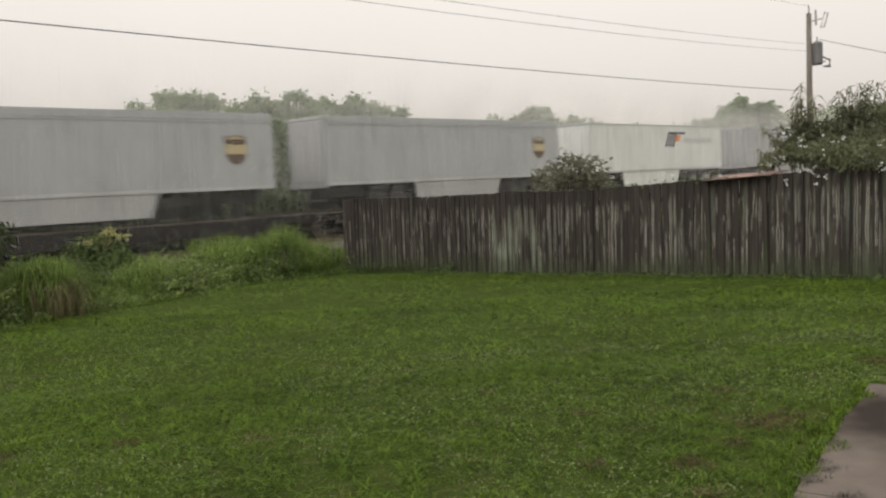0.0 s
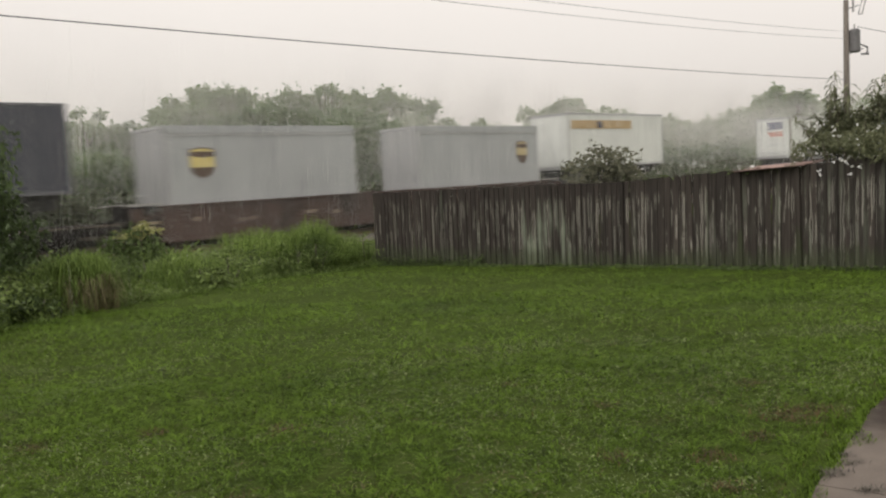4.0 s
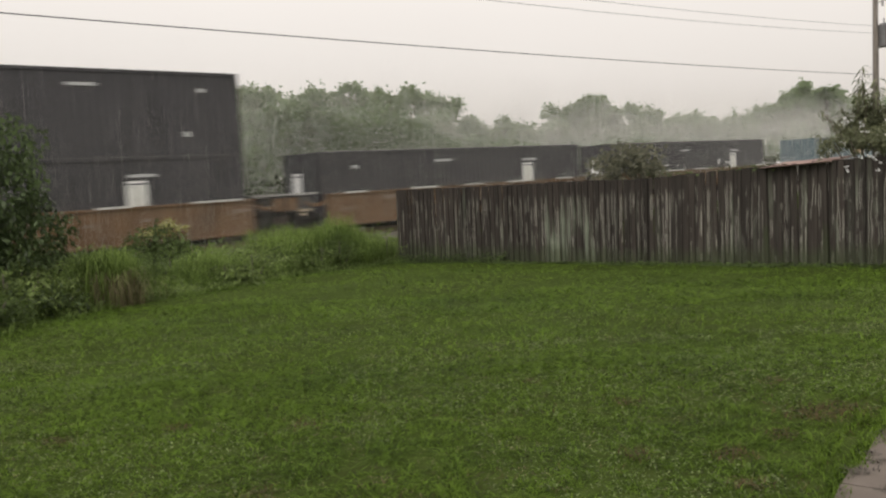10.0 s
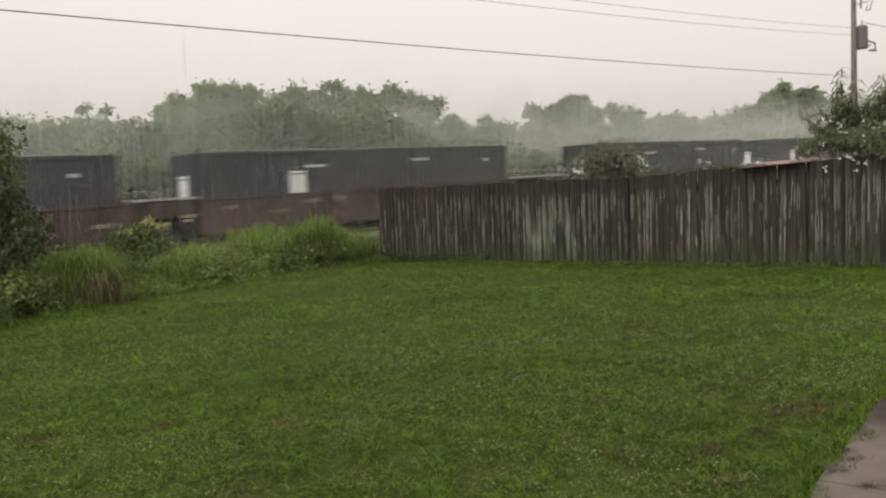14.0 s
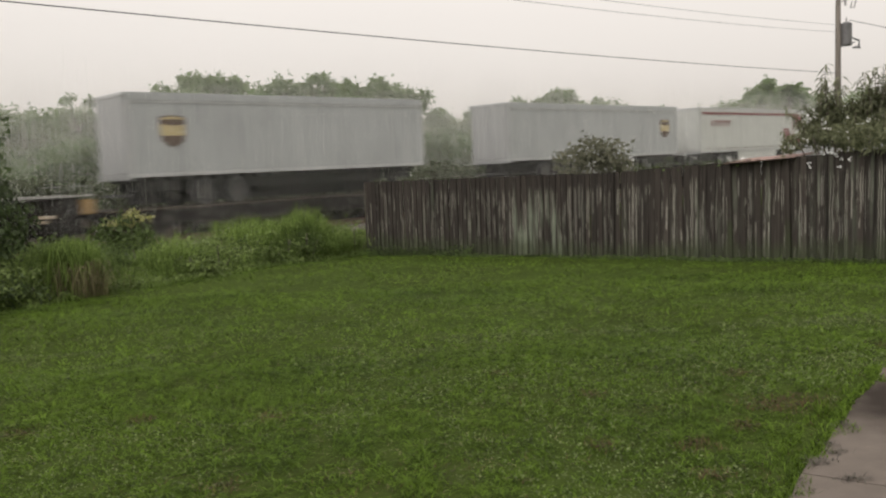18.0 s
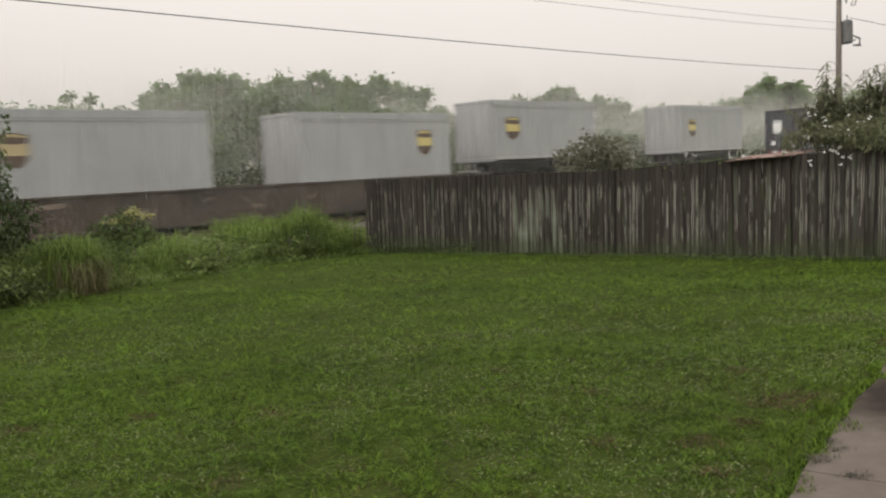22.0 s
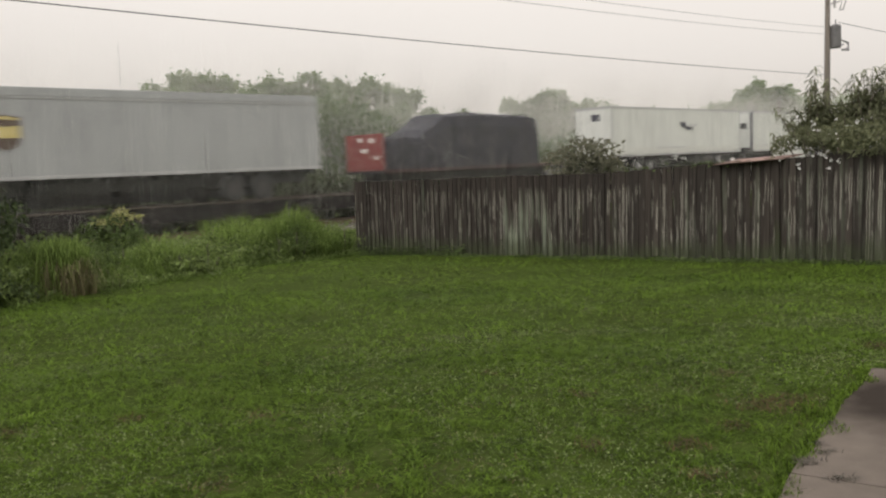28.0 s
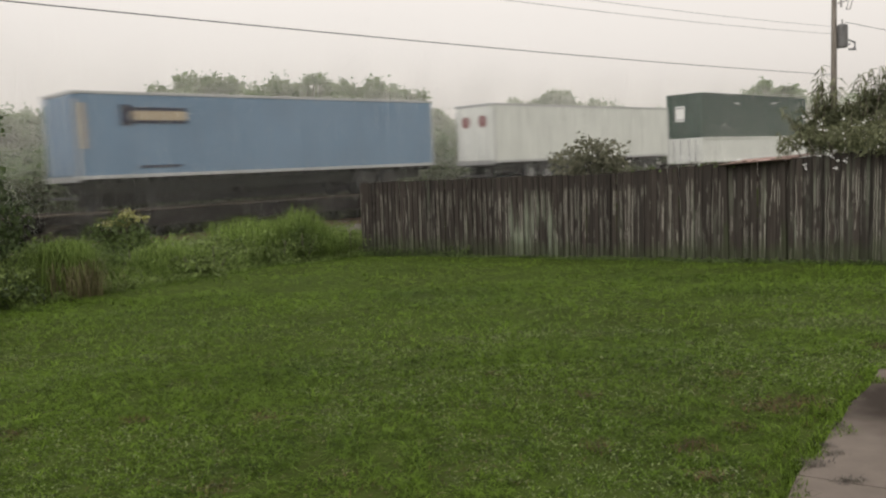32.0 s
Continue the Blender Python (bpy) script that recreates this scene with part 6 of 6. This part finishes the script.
def chassis(s0, s1, label="rusty red container chassis on a flatcar"):
    """A skeleton chassis under a container."""
    L = s1 - s0
    t = rolling("container_chassis", s0, label, "chassis", "container chassis")
    Mesh().box(0.1, L - 0.1, -0.5, -0.36, DECK + 0.72, DECK + 0.98).box(0.1, L - 0.1, 0.36, 0.5, DECK + 0.72, DECK + 0.98).put("main_frame", P_REDFRAME, t)
    for x in (0.1, L * 0.33, L * 0.66, L - 0.3):
        Mesh().box(x, x + 0.2, -1.25, 1.25, DECK + 0.78, DECK + 1.02).put("bolster", P_REDFRAME, t)
    Mesh().box(0.4, L - 0.4, -0.34, 0.34, DECK + 0.2, DECK + 0.9, 0.02).put("spine", P_FRAME, t)
    for x in (4.6, L * 0.5, L - 4.6):
        Mesh().box(x, x + 1.1, -1.1, -0.55, DECK + 0.15, DECK + 0.7, 0.03).put("tool_box", P_FRAME, t)
    road_wheels(t, [1.6, 2.9], DECK)
    for y in (-0.75, 0.75):
        Mesh().box(L - 2.8, L - 2.68, y - 0.06, y + 0.06, DECK, DECK + 0.8).put("landing_leg", P_REDFRAME, t)
    Mesh().box(0.0, 0.12, -1.2, 1.2, DECK + 0.4, DECK + 0.9).put("bumper", P_REDFRAME, t)
    for y in (-1.25, 1.19):
        Mesh().box(-0.02, 0.02, y, y + 0.06, DECK + 0.5, DECK + 0.62).put("tail_lamp", P_REDTARP, t)
    for i in range(6):
        Mesh().box(-0.012, -0.003, -1.05 + 0.35 * i, -0.72 + 0.35 * i, DECK + 0.7, DECK + 0.86).put("reflector", P_REDSIGN if i % 2 else P_PALESIGN, t)
    for y in (-0.9, 0.45):
        Mesh().box(0.002, 0.012, y, y + 0.36, DECK + 1.3, DECK + 1.62).put("door_plate", P_WSIGN, t)
    return t


def flatbed(s0, s1, profile, red, label):
    """A flatbed trailer under a stepped, tarpaulined load, behind a red headboard."""
    L = s1 - s0
    t = rolling("flatbed_trailer", s0, "black flatbed trailer with a reddish side rail", "trailer", "trailers on the train")
    z0 = 2.0
    Mesh().box(0, L, -HALF, HALF, z0 - 0.1, z0, 0.01).put("deck", P_FRAME, t)
    for y0, y1 in ((-HALF - 0.03, -HALF), (HALF, HALF + 0.03)):
        Mesh().box(0, L, y0, y1, z0 - 0.12, z0 + 0.02).put("side_rail", P_REDFRAME, t)
    Mesh().box(0.3, L - 0.3, -0.5, -0.36, z0 - 0.5, z0 - 0.1).box(0.3, L - 0.3, 0.36, 0.5, z0 - 0.5, z0 - 0.1).put("underframe", P_FRAME, t)
    Mesh().box(profile[-1][0] + 0.1, L - 0.02, -HALF + 0.02, HALF - 0.02, z0 + 0.003, z0 + 0.05, 0.01).put("deck_boards", P_TANSIGN, t, "pale worn deck boards")
    road_wheels(t, [L - 2.0, L - 0.75], DECK, BRIGHT_RIM)
    for y in (-0.75, 0.75):
        Mesh().box(2.6, 2.72, y - 0.06, y + 0.06, DECK, z0 - 0.1).put("landing_leg", P_FRAME, t)
    Mesh().tube([(0.9, 0, DECK), (0.9, 0, z0 - 0.1)], [0.22, 0.14], 8).put("hitch_stand", P_FRAME, t)
    ld = rolling("covered_load", s0, label, "covered load", "loads on flatbed trailers")
    m = Mesh()
    fine = []
    for (xa, za), (xb, zb) in zip(profile, profile[1:]):
        k = max(1, int((xb - xa) / 0.35))
        fine += [(xa + (xb - xa) * i / k, za + (zb - za) * i / k) for i in range(k)]
    fine.append(profile[-1])
    rows = []
    for x, z in fine:
        wob = 0.035 * math.sin(x * 5.1) + 0.03 * noise.noise(Vector((x * 1.7, s0, 0)))
        ring = []
        for u, v in ((-1.26, 0.0), (-1.27, 0.35), (-1.25, 0.75), (-1.16, 0.95), (-0.7, 1.0), (0.7, 1.0), (1.16, 0.95), (1.25, 0.75), (1.27, 0.35), (1.26, 0.0)):
            ring.append((x, u + 0.02 * noise.noise(Vector((x * 2.3, v * 4, u))), z0 + 0.005 + (z + wob - z0) * v))
        rows.append(ring)
    k = len(m.v)
    for ring in rows:
        m.v += ring
    nn = 10
    for i in range(len(rows) - 1):
        for j in range(nn - 1):
            a = k + i * nn + j
            m.f.append((a, a + nn, a + nn + 1, a + 1))
    m.f.append(tuple(k + j for j in range(nn)))
    m.f.append(tuple(k + (len(rows) - 1) * nn + j for j in reversed(range(nn))))
    m.put("tarpaulin", P_TARP, ld, smooth=False)
    for x in (profile[0][0] + 1.0, profile[-1][0] - 1.0, (profile[0][0] + profile[-1][0]) / 2):
        z = float(np.interp(x, [p[0] for p in profile], [p[1] for p in profile]))
        Mesh().box(x - 0.04, x + 0.04, -1.3, 1.3, z + 0.02, z + 0.05).box(x - 0.04, x + 0.04, -1.31, -1.285, z0, z + 0.04).put("strap", P_FRAME, ld)
    bh = Mesh().box(red[0], red[1], -1.24, 1.24, z0, red[2], 0.02).put("headboard", P_REDTARP, t, "red painted headboard with white marks")
    for y, z, w in ((-0.7, 0.82, 0.3), (0.1, 0.85, 0.25), (-0.2, 0.55, 0.35), (-0.9, 0.35, 0.2)):
        Mesh().box(red[0] - 0.008, red[0] - 0.002, y, y + w, z0 + (red[2] - z0) * z - 0.09, z0 + (red[2] - z0) * z + 0.09).put("marking", P_WSIGN, bh)
    return t


# Trailers, one after another. Each: its ends along the train, its look.
GREY_LABEL = "grey box trailer with a brown-gold shield"
for s0, s1, mark, zc, gold, base, wh in ((4.1, 20.15, (17.98, 18.92), 3.13, P_GOLD, DECK, "left"), (22.8, 38.85, (36.63, 37.65), 3.13, P_GOLD, DECK, "left"),
                                         (62.2, 78.3, (76.31, 77.24), 3.15, P_GOLD, DECK, "left"), (100.3, 108.65, (101.15, 102.16), 2.5, P_YELSIGN, WELL, "left"),
                                         (112.2, 120.5, (118.8, 119.6), 2.55, P_GOLD, WELL, "left"), (176.5, 192.6, (190.56, 191.47), 3.1, P_GOLD, DECK, "left"),
                                         (400.8, 414.5, (401.92, 402.9), 3.2, P_GOLD, DECK, "left"), (420.4, 436.3, (434.29, 435.33), 3.2, P_GOLD, DECK, "left"),
                                         (458.7, 466.8, (459.52, 460.5), 2.5, P_GOLD, WELL, "left"), (470.4, 478.7, (476.66, 477.55), 2.5, P_GOLD, WELL, "left"),
                                         (481.8, 490.1, (482.86, 483.79), 2.55, P_GOLD, WELL, "left"), (494.0, 502.4, (500.38, 501.28), 2.55, P_YELSIGN, WELL, "left"),
                                         (505.5, 513.85, (506.36, 507.44), 3.15, P_YELSIGN, DECK, "right"), (522.9, 531.05, (523.87, 524.8), 3.1, P_YELSIGN, DECK, "right"),
                                         (611.2, 625.1, (612.59, 613.53), 3.1, P_YELSIGN, DECK, "right")):
    L = s1 - s0
    t = trailer(s0, s1, P_GREY, base, GREY_LABEL + (", in a well car" if base == WELL else " on a flatcar"), rear_left=True, wheels=wh, end_mat=P_GREYEND, skirt=L > 15)
    shield(t, mark[0] - s0, mark[1] - s0, zc, zc + 1.13, gold)

# white trailer with a dark emblem
t = trailer(41.9, 58.2, P_WHITE, DECK, "white box trailer with a dark slanted emblem and writing", wheels="right", roof_band=False)
for i in range(3):
    sign(t, "emblem", 8.5 + i * 0.42, 8.78 + i * 0.42, 3.7, 4.66, P_DARKSIGN, 0.45)
sign(t, "emblem", 8.9, 11.05, 4.52, 4.66, P_DARKSIGN, 0.1)
sign(t, "emblem", 9.7, 10.35, 4.05, 4.45, P_ORSIGN, 0.2)
for a, w_ in ((10.9, 1.0), (12.1, 1.9), (14.2, 0.6)):
    sign(t, "writing_bar", a, a + w_, 3.99, 4.28, P_GREYSIGN)
# navy trailer
t = trailer(81.2, 97.0, P_NAVY, DECK, "dark navy box trailer with a small white emblem", skirt=False, roof_band=False, frame_mat=P_GREYMETAL_SIDE)
sign(t, "corner_trim", -0.02, 0.32, 2.2, 5.0, P_GREYEND)
for i in range(7):
    Mesh().box(-0.06, -0.045, -0.9, 0.95, 2.5 + 0.36 * i, 2.55 + 0.36 * i).put("door_rib", P_GREYMETAL_SIDE, t)
sign(t, "emblem", 10.6, 12.9, 4.02, 4.2, P_WSIGN)
sign(t, "emblem", 12.3, 12.75, 3.92, 4.42, P_WSIGN, 0.08)
sign(t, "emblem", 7.7, 8.05, 4.1, 4.42, P_GREYSIGN)
sign(t, "writing_bar", 1.95, 3.05, 2.6, 2.7, P_WSIGN)
sign(t, "writing_bar", 12.5, 13.6, 2.56, 2.66, P_WSIGN)
# white trailer with an amber band
t = trailer(123.0, 132.2, P_WHITE, DECK, "white short trailer with an amber band near the roof", skirt=False, roof_band=False)
sign(t, "amber_band", 0.3, 5.9, 4.26, 4.72, P_AMBER)
sign(t, "emblem", 2.6, 3.1, 4.3, 4.66, P_DARKSIGN, depth=0.014)
# short white trailer with a blue and orange mark
t = trailer(149.4, 157.7, P_WHITE, DECK, "short white trailer with faded blue marks and a salmon swoosh", skirt=False, roof_band=False)
for x0, sl in ((5.55, -0.18), (5.85, 0.18), (6.3, 0.0), (6.72, 0.12), (7.15, 0.0), (7.4, 0.12)):
    sign(t, "emblem", x0, x0 + 0.16, 3.92, 4.72, P_BLUESIGN, sl)
sign(t, "emblem", 7.1, 7.55, 4.6, 4.73, P_BLUESIGN)
sign(t, "emblem", 7.1, 7.5, 3.92, 4.05, P_BLUESIGN)
sign(t, "emblem", 6.3, 6.8, 4.6, 4.72, P_BLUESIGN)
sign(t, "emblem", 6.3, 6.8, 4.28, 4.4, P_BLUESIGN)
y_ = -HALF - 0.004
Mesh().prism([(5.5, 3.28), (5.75, 3.3), (7.45, 3.72), (7.4, 3.78), (5.62, 3.76)], y_ - 0.006, y_, "y").put("swoosh", P_FADEDRED, t)
sign(t, "writing_bar", 6.55, 7.6, 3.27, 3.4, P_GREYSIGN, 0.06)
for k, x0 in enumerate((0.75, 1.1)):
    sign(t, "smudge", x0, x0 + 0.28 - 0.12 * k, 2.3 - 0.03 * k, 2.52 + 0.07 * k, P_GREYSIGN, 0.1)
sign(t, "corner_post", 0.02, 0.24, 1.86, 4.98, P_TANPOST)
sign(t, "bottom_rail_edge", 0.3, 8.1, 1.99, 2.03, P_GREYSIGN)
for k in range(4):
    Mesh().box(-0.05, -0.04, -0.8 + 0.05 * (k % 2), 0.42 - 0.12 * (k % 3), 4.68 - 0.14 * k, 4.77 - 0.14 * k).put("end_emblem", P_BLUESIGN, t)
for k in range(3):
    Mesh().box(-0.05, -0.04, -0.78, 0.36 - 0.1 * k, 3.98 - 0.12 * k, 4.06 - 0.12 * k).put("end_swoosh", P_FADEDRED, t)
for y0, y1, z0 in ((-1.1, -0.78, 2.52), (0.72, 1.1, 2.52), (-0.4, 0.2, 3.12), (-0.45, 0.4, 2.46)):
    Mesh().box(-0.055, -0.04, y0, y1, z0, z0 + 0.07).put("hinge" if abs(y0) > 0.6 else "end_writing_bar", P_GREYSIGN, t)
# blue trailers
t = trailer(159.3, 175.5, P_SLATE, DECK, "long sky-blue box trailer with a small dark mark", skirt=False, end_mat=P_GREY, roof_band=False)
sign(t, "emblem", 12.4, 14.6, 4.38, 4.47, P_DARKSIGN)
sign(t, "emblem", 12.4, 14.6, 4.08, 4.17, P_DARKSIGN)
sign(t, "emblem", 12.6, 14.4, 4.2, 4.35, P_GREYSIGN)
t = trailer(701.5, 717.7, P_MISTBLUE, DECK, "long sky-blue box trailer with an orange-lined dark mark", wheels="right", skirt=False, end_mat=P_MISTBLUE, roof_band=False)
sign(t, "emblem", 1.75, 4.0, 4.46, 4.58, P_DARKSIGN)
sign(t, "emblem", 1.75, 4.0, 4.04, 4.14, P_DARKSIGN)
sign(t, "emblem", 1.55, 1.95, 3.96, 4.66, P_DARKSIGN)
sign(t, "emblem_field", 1.97, 4.0, 4.145, 4.455, P_TANSIGN)
sign(t, "writing_bar", 2.1, 3.7, 2.52, 2.6, P_DARKSIGN)
sign(t, "reflector_strip", 0.16, 0.34, 3.2, 4.7, P_TANSIGN)
# white trailer with red bands
t = trailer(439.1, 455.2, P_CREAM, DECK, "white box trailer with dark red stripes and letters", roof_band=False)
sign(t, "stripe", 0.3, 13.84, 4.66, 4.83, P_REDSIGN)


def outline(parent, name, points, mat):
    """A flat painted mark of any outline on the near side."""
    return Mesh().prism(points, -HALF - 0.01, -HALF - 0.004, "y").put(name, mat, parent)


outline(t, "emblem", [(13.85, 4.66), (14.0, 4.6), (14.43, 3.78), (15.65, 3.77), (15.36, 4.35), (15.19, 4.64), (14.95, 4.78), (14.69, 4.83), (13.85, 4.83)], P_REDSIGN)
outline(t, "emblem", [(12.13, 3.75), (12.3, 3.4), (12.7, 2.88), (12.88, 2.75), (13.11, 2.69), (15.98, 2.66), (15.98, 2.9), (13.76, 2.9), (13.39, 3.26), (13.14, 3.74)], P_REDSIGN)
for i in range(4):
    sign(t, "writing_bar", 13.74, 13.95, 3.42 + 0.22 * i, 3.57 + 0.22 * i, P_DULLRED)
sign(t, "emblem", 13.7, 14.05, 3.16, 3.32, P_REDSIGN)
sign(t, "writing_bar", 1.55, 4.25, 4.24, 4.29, P_REDSIGN)
for i in range(5):
    x = 1.42 + i * 0.54
    for z in (3.93, 4.06, 4.17):
        sign(t, "writing_bar", x, x + 0.44, z, z + 0.05, P_DULLRED, 0.02)
    sign(t, "writing_bar", x, x + 0.08, 3.985, 4.16, P_DULLRED, 0.06)
for i in range(12):
    sign(t, "rail_mark", 0.7 + 1.3 * i, 1.25 + 1.3 * i + 0.2 * (i % 3), 2.42, 2.47, P_BRSIGN)
# plain white trailers with a dark bird-like mark
for s0, s1, at in ((646.05, 661.95, 8.0), (663.9, 680.1, 8.1)):
    t = trailer(s0, s1, P_WHITE, DECK, "white box trailer with a small dark emblem", wheels="right" if s0 > 660 else "left", roof_band=False, heavy=s0 > 660, skirt=s0 > 660)
    sign(t, "lower_panel", 0.12, s1 - s0 - 0.12, 2.36, 2.68, P_PALESIGN)
    sign(t, "emblem", at - 0.15, at + 0.5, 3.9, 4.25, P_DARKSIGN, -0.2)
    sign(t, "emblem", at + 0.3, at + 1.2, 3.75, 3.95, P_DARKSIGN, 0.1)
    sign(t, "writing_bar", at + 0.6, at + 1.9, 3.98, 4.1, P_GREYSIGN)
    sign(t, "writing_bar", at - 3.2 if s0 < 660 else 1.0, at + 0.4 if s0 < 660 else 4.0, 2.62, 2.7, P_GREYSIGN)
    if s0 < 660:
        Mesh().box(-0.05, -0.04, -0.5, 0.1, 4.3, 4.7).put("end_emblem", P_DARKSIGN, t)
t = trailer(721.9, 738.05, P_WHITE, DECK, "plain white box trailer with two dark door emblems", skirt=False, roof_band=False)
for y in (-0.75, 0.35):
    Mesh().tube([(-0.05, y + 0.2, 4.25), (-0.04, y + 0.2, 4.25)], [0.3, 0.3], 14).put("end_emblem", P_DULLRED, t)

# containers on chassis
for s0, s1, at, mat in ((193.8, 210.0, 12.1, P_BLACK), (540.0, 556.05, 3.95, P_INDIGO), (557.05, 573.2, 4.1, P_INDIGO), (575.2, 591.35, 12.1, P_INDIGO)):
    container(s0, s1, mat, 2.12, 5.08, "dark corrugated container with a white sign, on a chassis", label_at=at)
    chassis(s0, s1)
# containers in wells
container(215.2, 231.4, P_BLACK, 0.38, 3.28, "dark corrugated container, lower of a stack in a well car", label_at=12.1)
container(215.2, 231.4, P_BLACK, 3.29, 6.19, "dark corrugated container stacked on another container", label_at=4.05)
for s0, s1, at in ((234.7, 250.9, 12.2), (254.2, 270.4, 12.2), (297.4, 313.55, 3.9), (316.7, 332.85, 4.0), (340.5, 356.7, 3.75), (360.0, 376.1, 3.9), (379.6, 395.7, 3.85)):
    container(s0, s1, P_BLACK, 0.38, 3.28, "dark corrugated container with a white sign in a well car", label_at=at)
t = container(277.9, 293.8, P_TEAL, 0.38, 3.28, "pale blue corrugated container in a well car", marks=False)
sign(t, "emblem", 6.3, 8.7, 1.95, 2.3, P_AMBER)
t = container(742.2, 758.4, P_WHITE, 0.38, 3.28, "off-white container, lower of a stack in a well car", marks=False)
container(742.2, 758.4, P_GREEN, 3.29, 6.19, "dark green corrugated container stacked on a white one", label_at=None)
t = container(596.4, 602.5, P_RUST, DECK + 0.01, 3.95, "short rust-red container with pale markings on a flatcar", marks=False)
sign(t, "marking", 1.0, 2.2, 2.9, 3.1, P_GREYSIGN)
sign(t, "marking", 1.0, 2.2, 2.5, 2.7, P_GREYSIGN)

# flatbeds with covered loads
flatbed(628.5, 642.2, [(0.14, 2.6), (0.22, 3.45), (2.3, 3.5), (4.0, 4.5), (6.2, 4.6), (10.65, 4.5), (10.8, 4.3)], (0.0, 0.12, 3.62), "black tarpaulined load, low in front and high behind")
flatbed(682.8, 697.0, [(0.5, 2.6), (0.85, 3.24), (4.66, 3.26), (4.83, 3.45), (6.16, 3.46), (6.33, 3.86), (10.82, 3.87), (10.94, 4.36), (13.63, 4.28), (13.75, 4.05)], (0.0, 0.12, 3.68),
        "black tarpaulined load rising in steps")
wrapped = rolling("wrapped_crate", 682.8, "pale crate in clear wrap on a tarpaulined load", "crate", "loads on flatbed trailers")
Mesh().box(7.1, 10.8, -1.05, 1.05, 3.93, 4.36, 0.05).put("wrap", P_WRAP, wrapped)
for x in (8.0, 9.0, 10.0):
    Mesh().box(x - 0.03, x + 0.03, -1.06, -1.052, 3.93, 4.36).put("band", P_FRAME, wrapped)

# the cars that carry them
for a, b in ((2.9, 21.4), (21.7, 40.3), (40.6, 60.1), (60.4, 79.7), (80.0, 98.6), (122.2, 148.6), (148.9, 176.0), (176.3, 212.6), (399.6, 419.2), (419.5, 437.6), (437.9, 456.4),
             (504.5, 535.9), (536.2, 555.2), (555.5, 574.1), (574.4, 593.4), (593.7, 609.9), (610.2, 644.3), (644.6, 662.8), (663.1, 699.6), (699.9, 719.7), (720.0, 740.0)):
    flatcar(a, b)
for a, b, mat, word, w0, w1 in ((98.8, 122.0, P_BROWN, "brown", 100.0, 120.8), (212.8, 232.95, P_ORANGE, "rusty orange", 215.0, 231.6), (233.1, 252.5, P_ORANGE, "rusty orange", 234.5, 251.1),
                                (252.7, 274.0, P_ORANGE, "rusty orange", 254.0, 270.6), (274.2, 295.5, P_BROWN, "dark red-brown", 277.7, 294.0), (295.7, 315.0, P_BROWN, "dark red-brown", 297.2, 313.75),
                                (315.2, 336.5, P_BROWN, "dark red-brown", 316.5, 333.05), (336.7, 358.2, P_BROWN, "dark red-brown", 340.3, 356.9), (358.4, 377.8, P_OCHRE, "yellow", 359.8, 376.3),
                                (378.0, 399.4, P_OCHRE, "yellow", 379.4, 395.9), (456.6, 480.1, P_OLIVE, "olive-brown", 458.0, 479.2), (480.4, 504.3, P_OLIVE, "olive-brown", 481.4, 503.0),
                                (740.2, 761.5, P_BROWN, "brown", 742.0, 758.6)):
    wellcar(a, b, mat, w0, w1, word + " steel well car of a freight train")


# ---- water dripping from the eaves over the camera ----
M_WATER = material("water_drop", (0.98, 0.985, 0.98), rough=0.0, vary=0.02, scale=40, spec=0.6)
M_WATER.node_tree.nodes["Principled BSDF"].inputs["Transmission Weight"].default_value = 1.0
M_WATER.node_tree.nodes["Principled BSDF"].inputs["IOR"].default_value = 1.33
DRIPS = []
r6 = np.random.default_rng(91)
drop_mesh = Mesh().tube([(0, 0, -0.02), (0, 0, -0.014), (0, 0, 0.0), (0, 0, 0.025)], [0.0008, 0.003, 0.0026, 0.0004], 8).data("water_drop", M_WATER)
for i in range(20):
    az, far_ = radians(-28.0 + 0.62 * i + r6.uniform(-0.5, 0.5)), r6.uniform(2.0, 2.9)
    dr = new("water_drop", drop_mesh)
    dr.location = (math.sin(az) * far_, math.cos(az) * far_, 3.0)
    tagged(dr, "clear drop of rain water falling from the eaves", "water drop", "dripping rain water")
    DRIPS.append((dr, dr.location.copy(), r6.uniform(0, 1.1), r6.uniform(0.95, 1.5)))


def motions():
    """The train rolls by at an almost steady speed."""
    for ob, s in MOVERS:
        walk(ob, [(t, on_track(s - SPEED * t - GAIN * t * t)) for t in (0, 8, 16, 24, 32)])
    # the rain falls two metres in a quarter of a second, and the next rain follows it
    for ob in (rain, rain_before):
        walk(ob, [(k * 8 / FPS + e, Matrix.Translation((0, 0, z))) for k in range(120) for e, z in ((0.0, 0.0), (7 / FPS, -2.0))] + [(32.0, Matrix.Translation((0, 0, 0)))])
    for ob, at, first, every in DRIPS:
        rows, t = [(0.0, Matrix.Translation(at))], 0.1 + first * 0.5
        while t + 0.75 < 32:
            for k, z in ((0.0, 3.0), (0.2, 2.6), (0.4, 1.4), (0.6, -0.4), (0.7, -0.6)):
                rows.append((t + k, Matrix.Translation((at.x, at.y, z))))
            rows.append((t + 0.74, Matrix.Translation(at)))
            t += 0.75 + (every - 0.75)
        rows.append((32.0, Matrix.Translation(at)))
        walk(ob, rows)


motions()
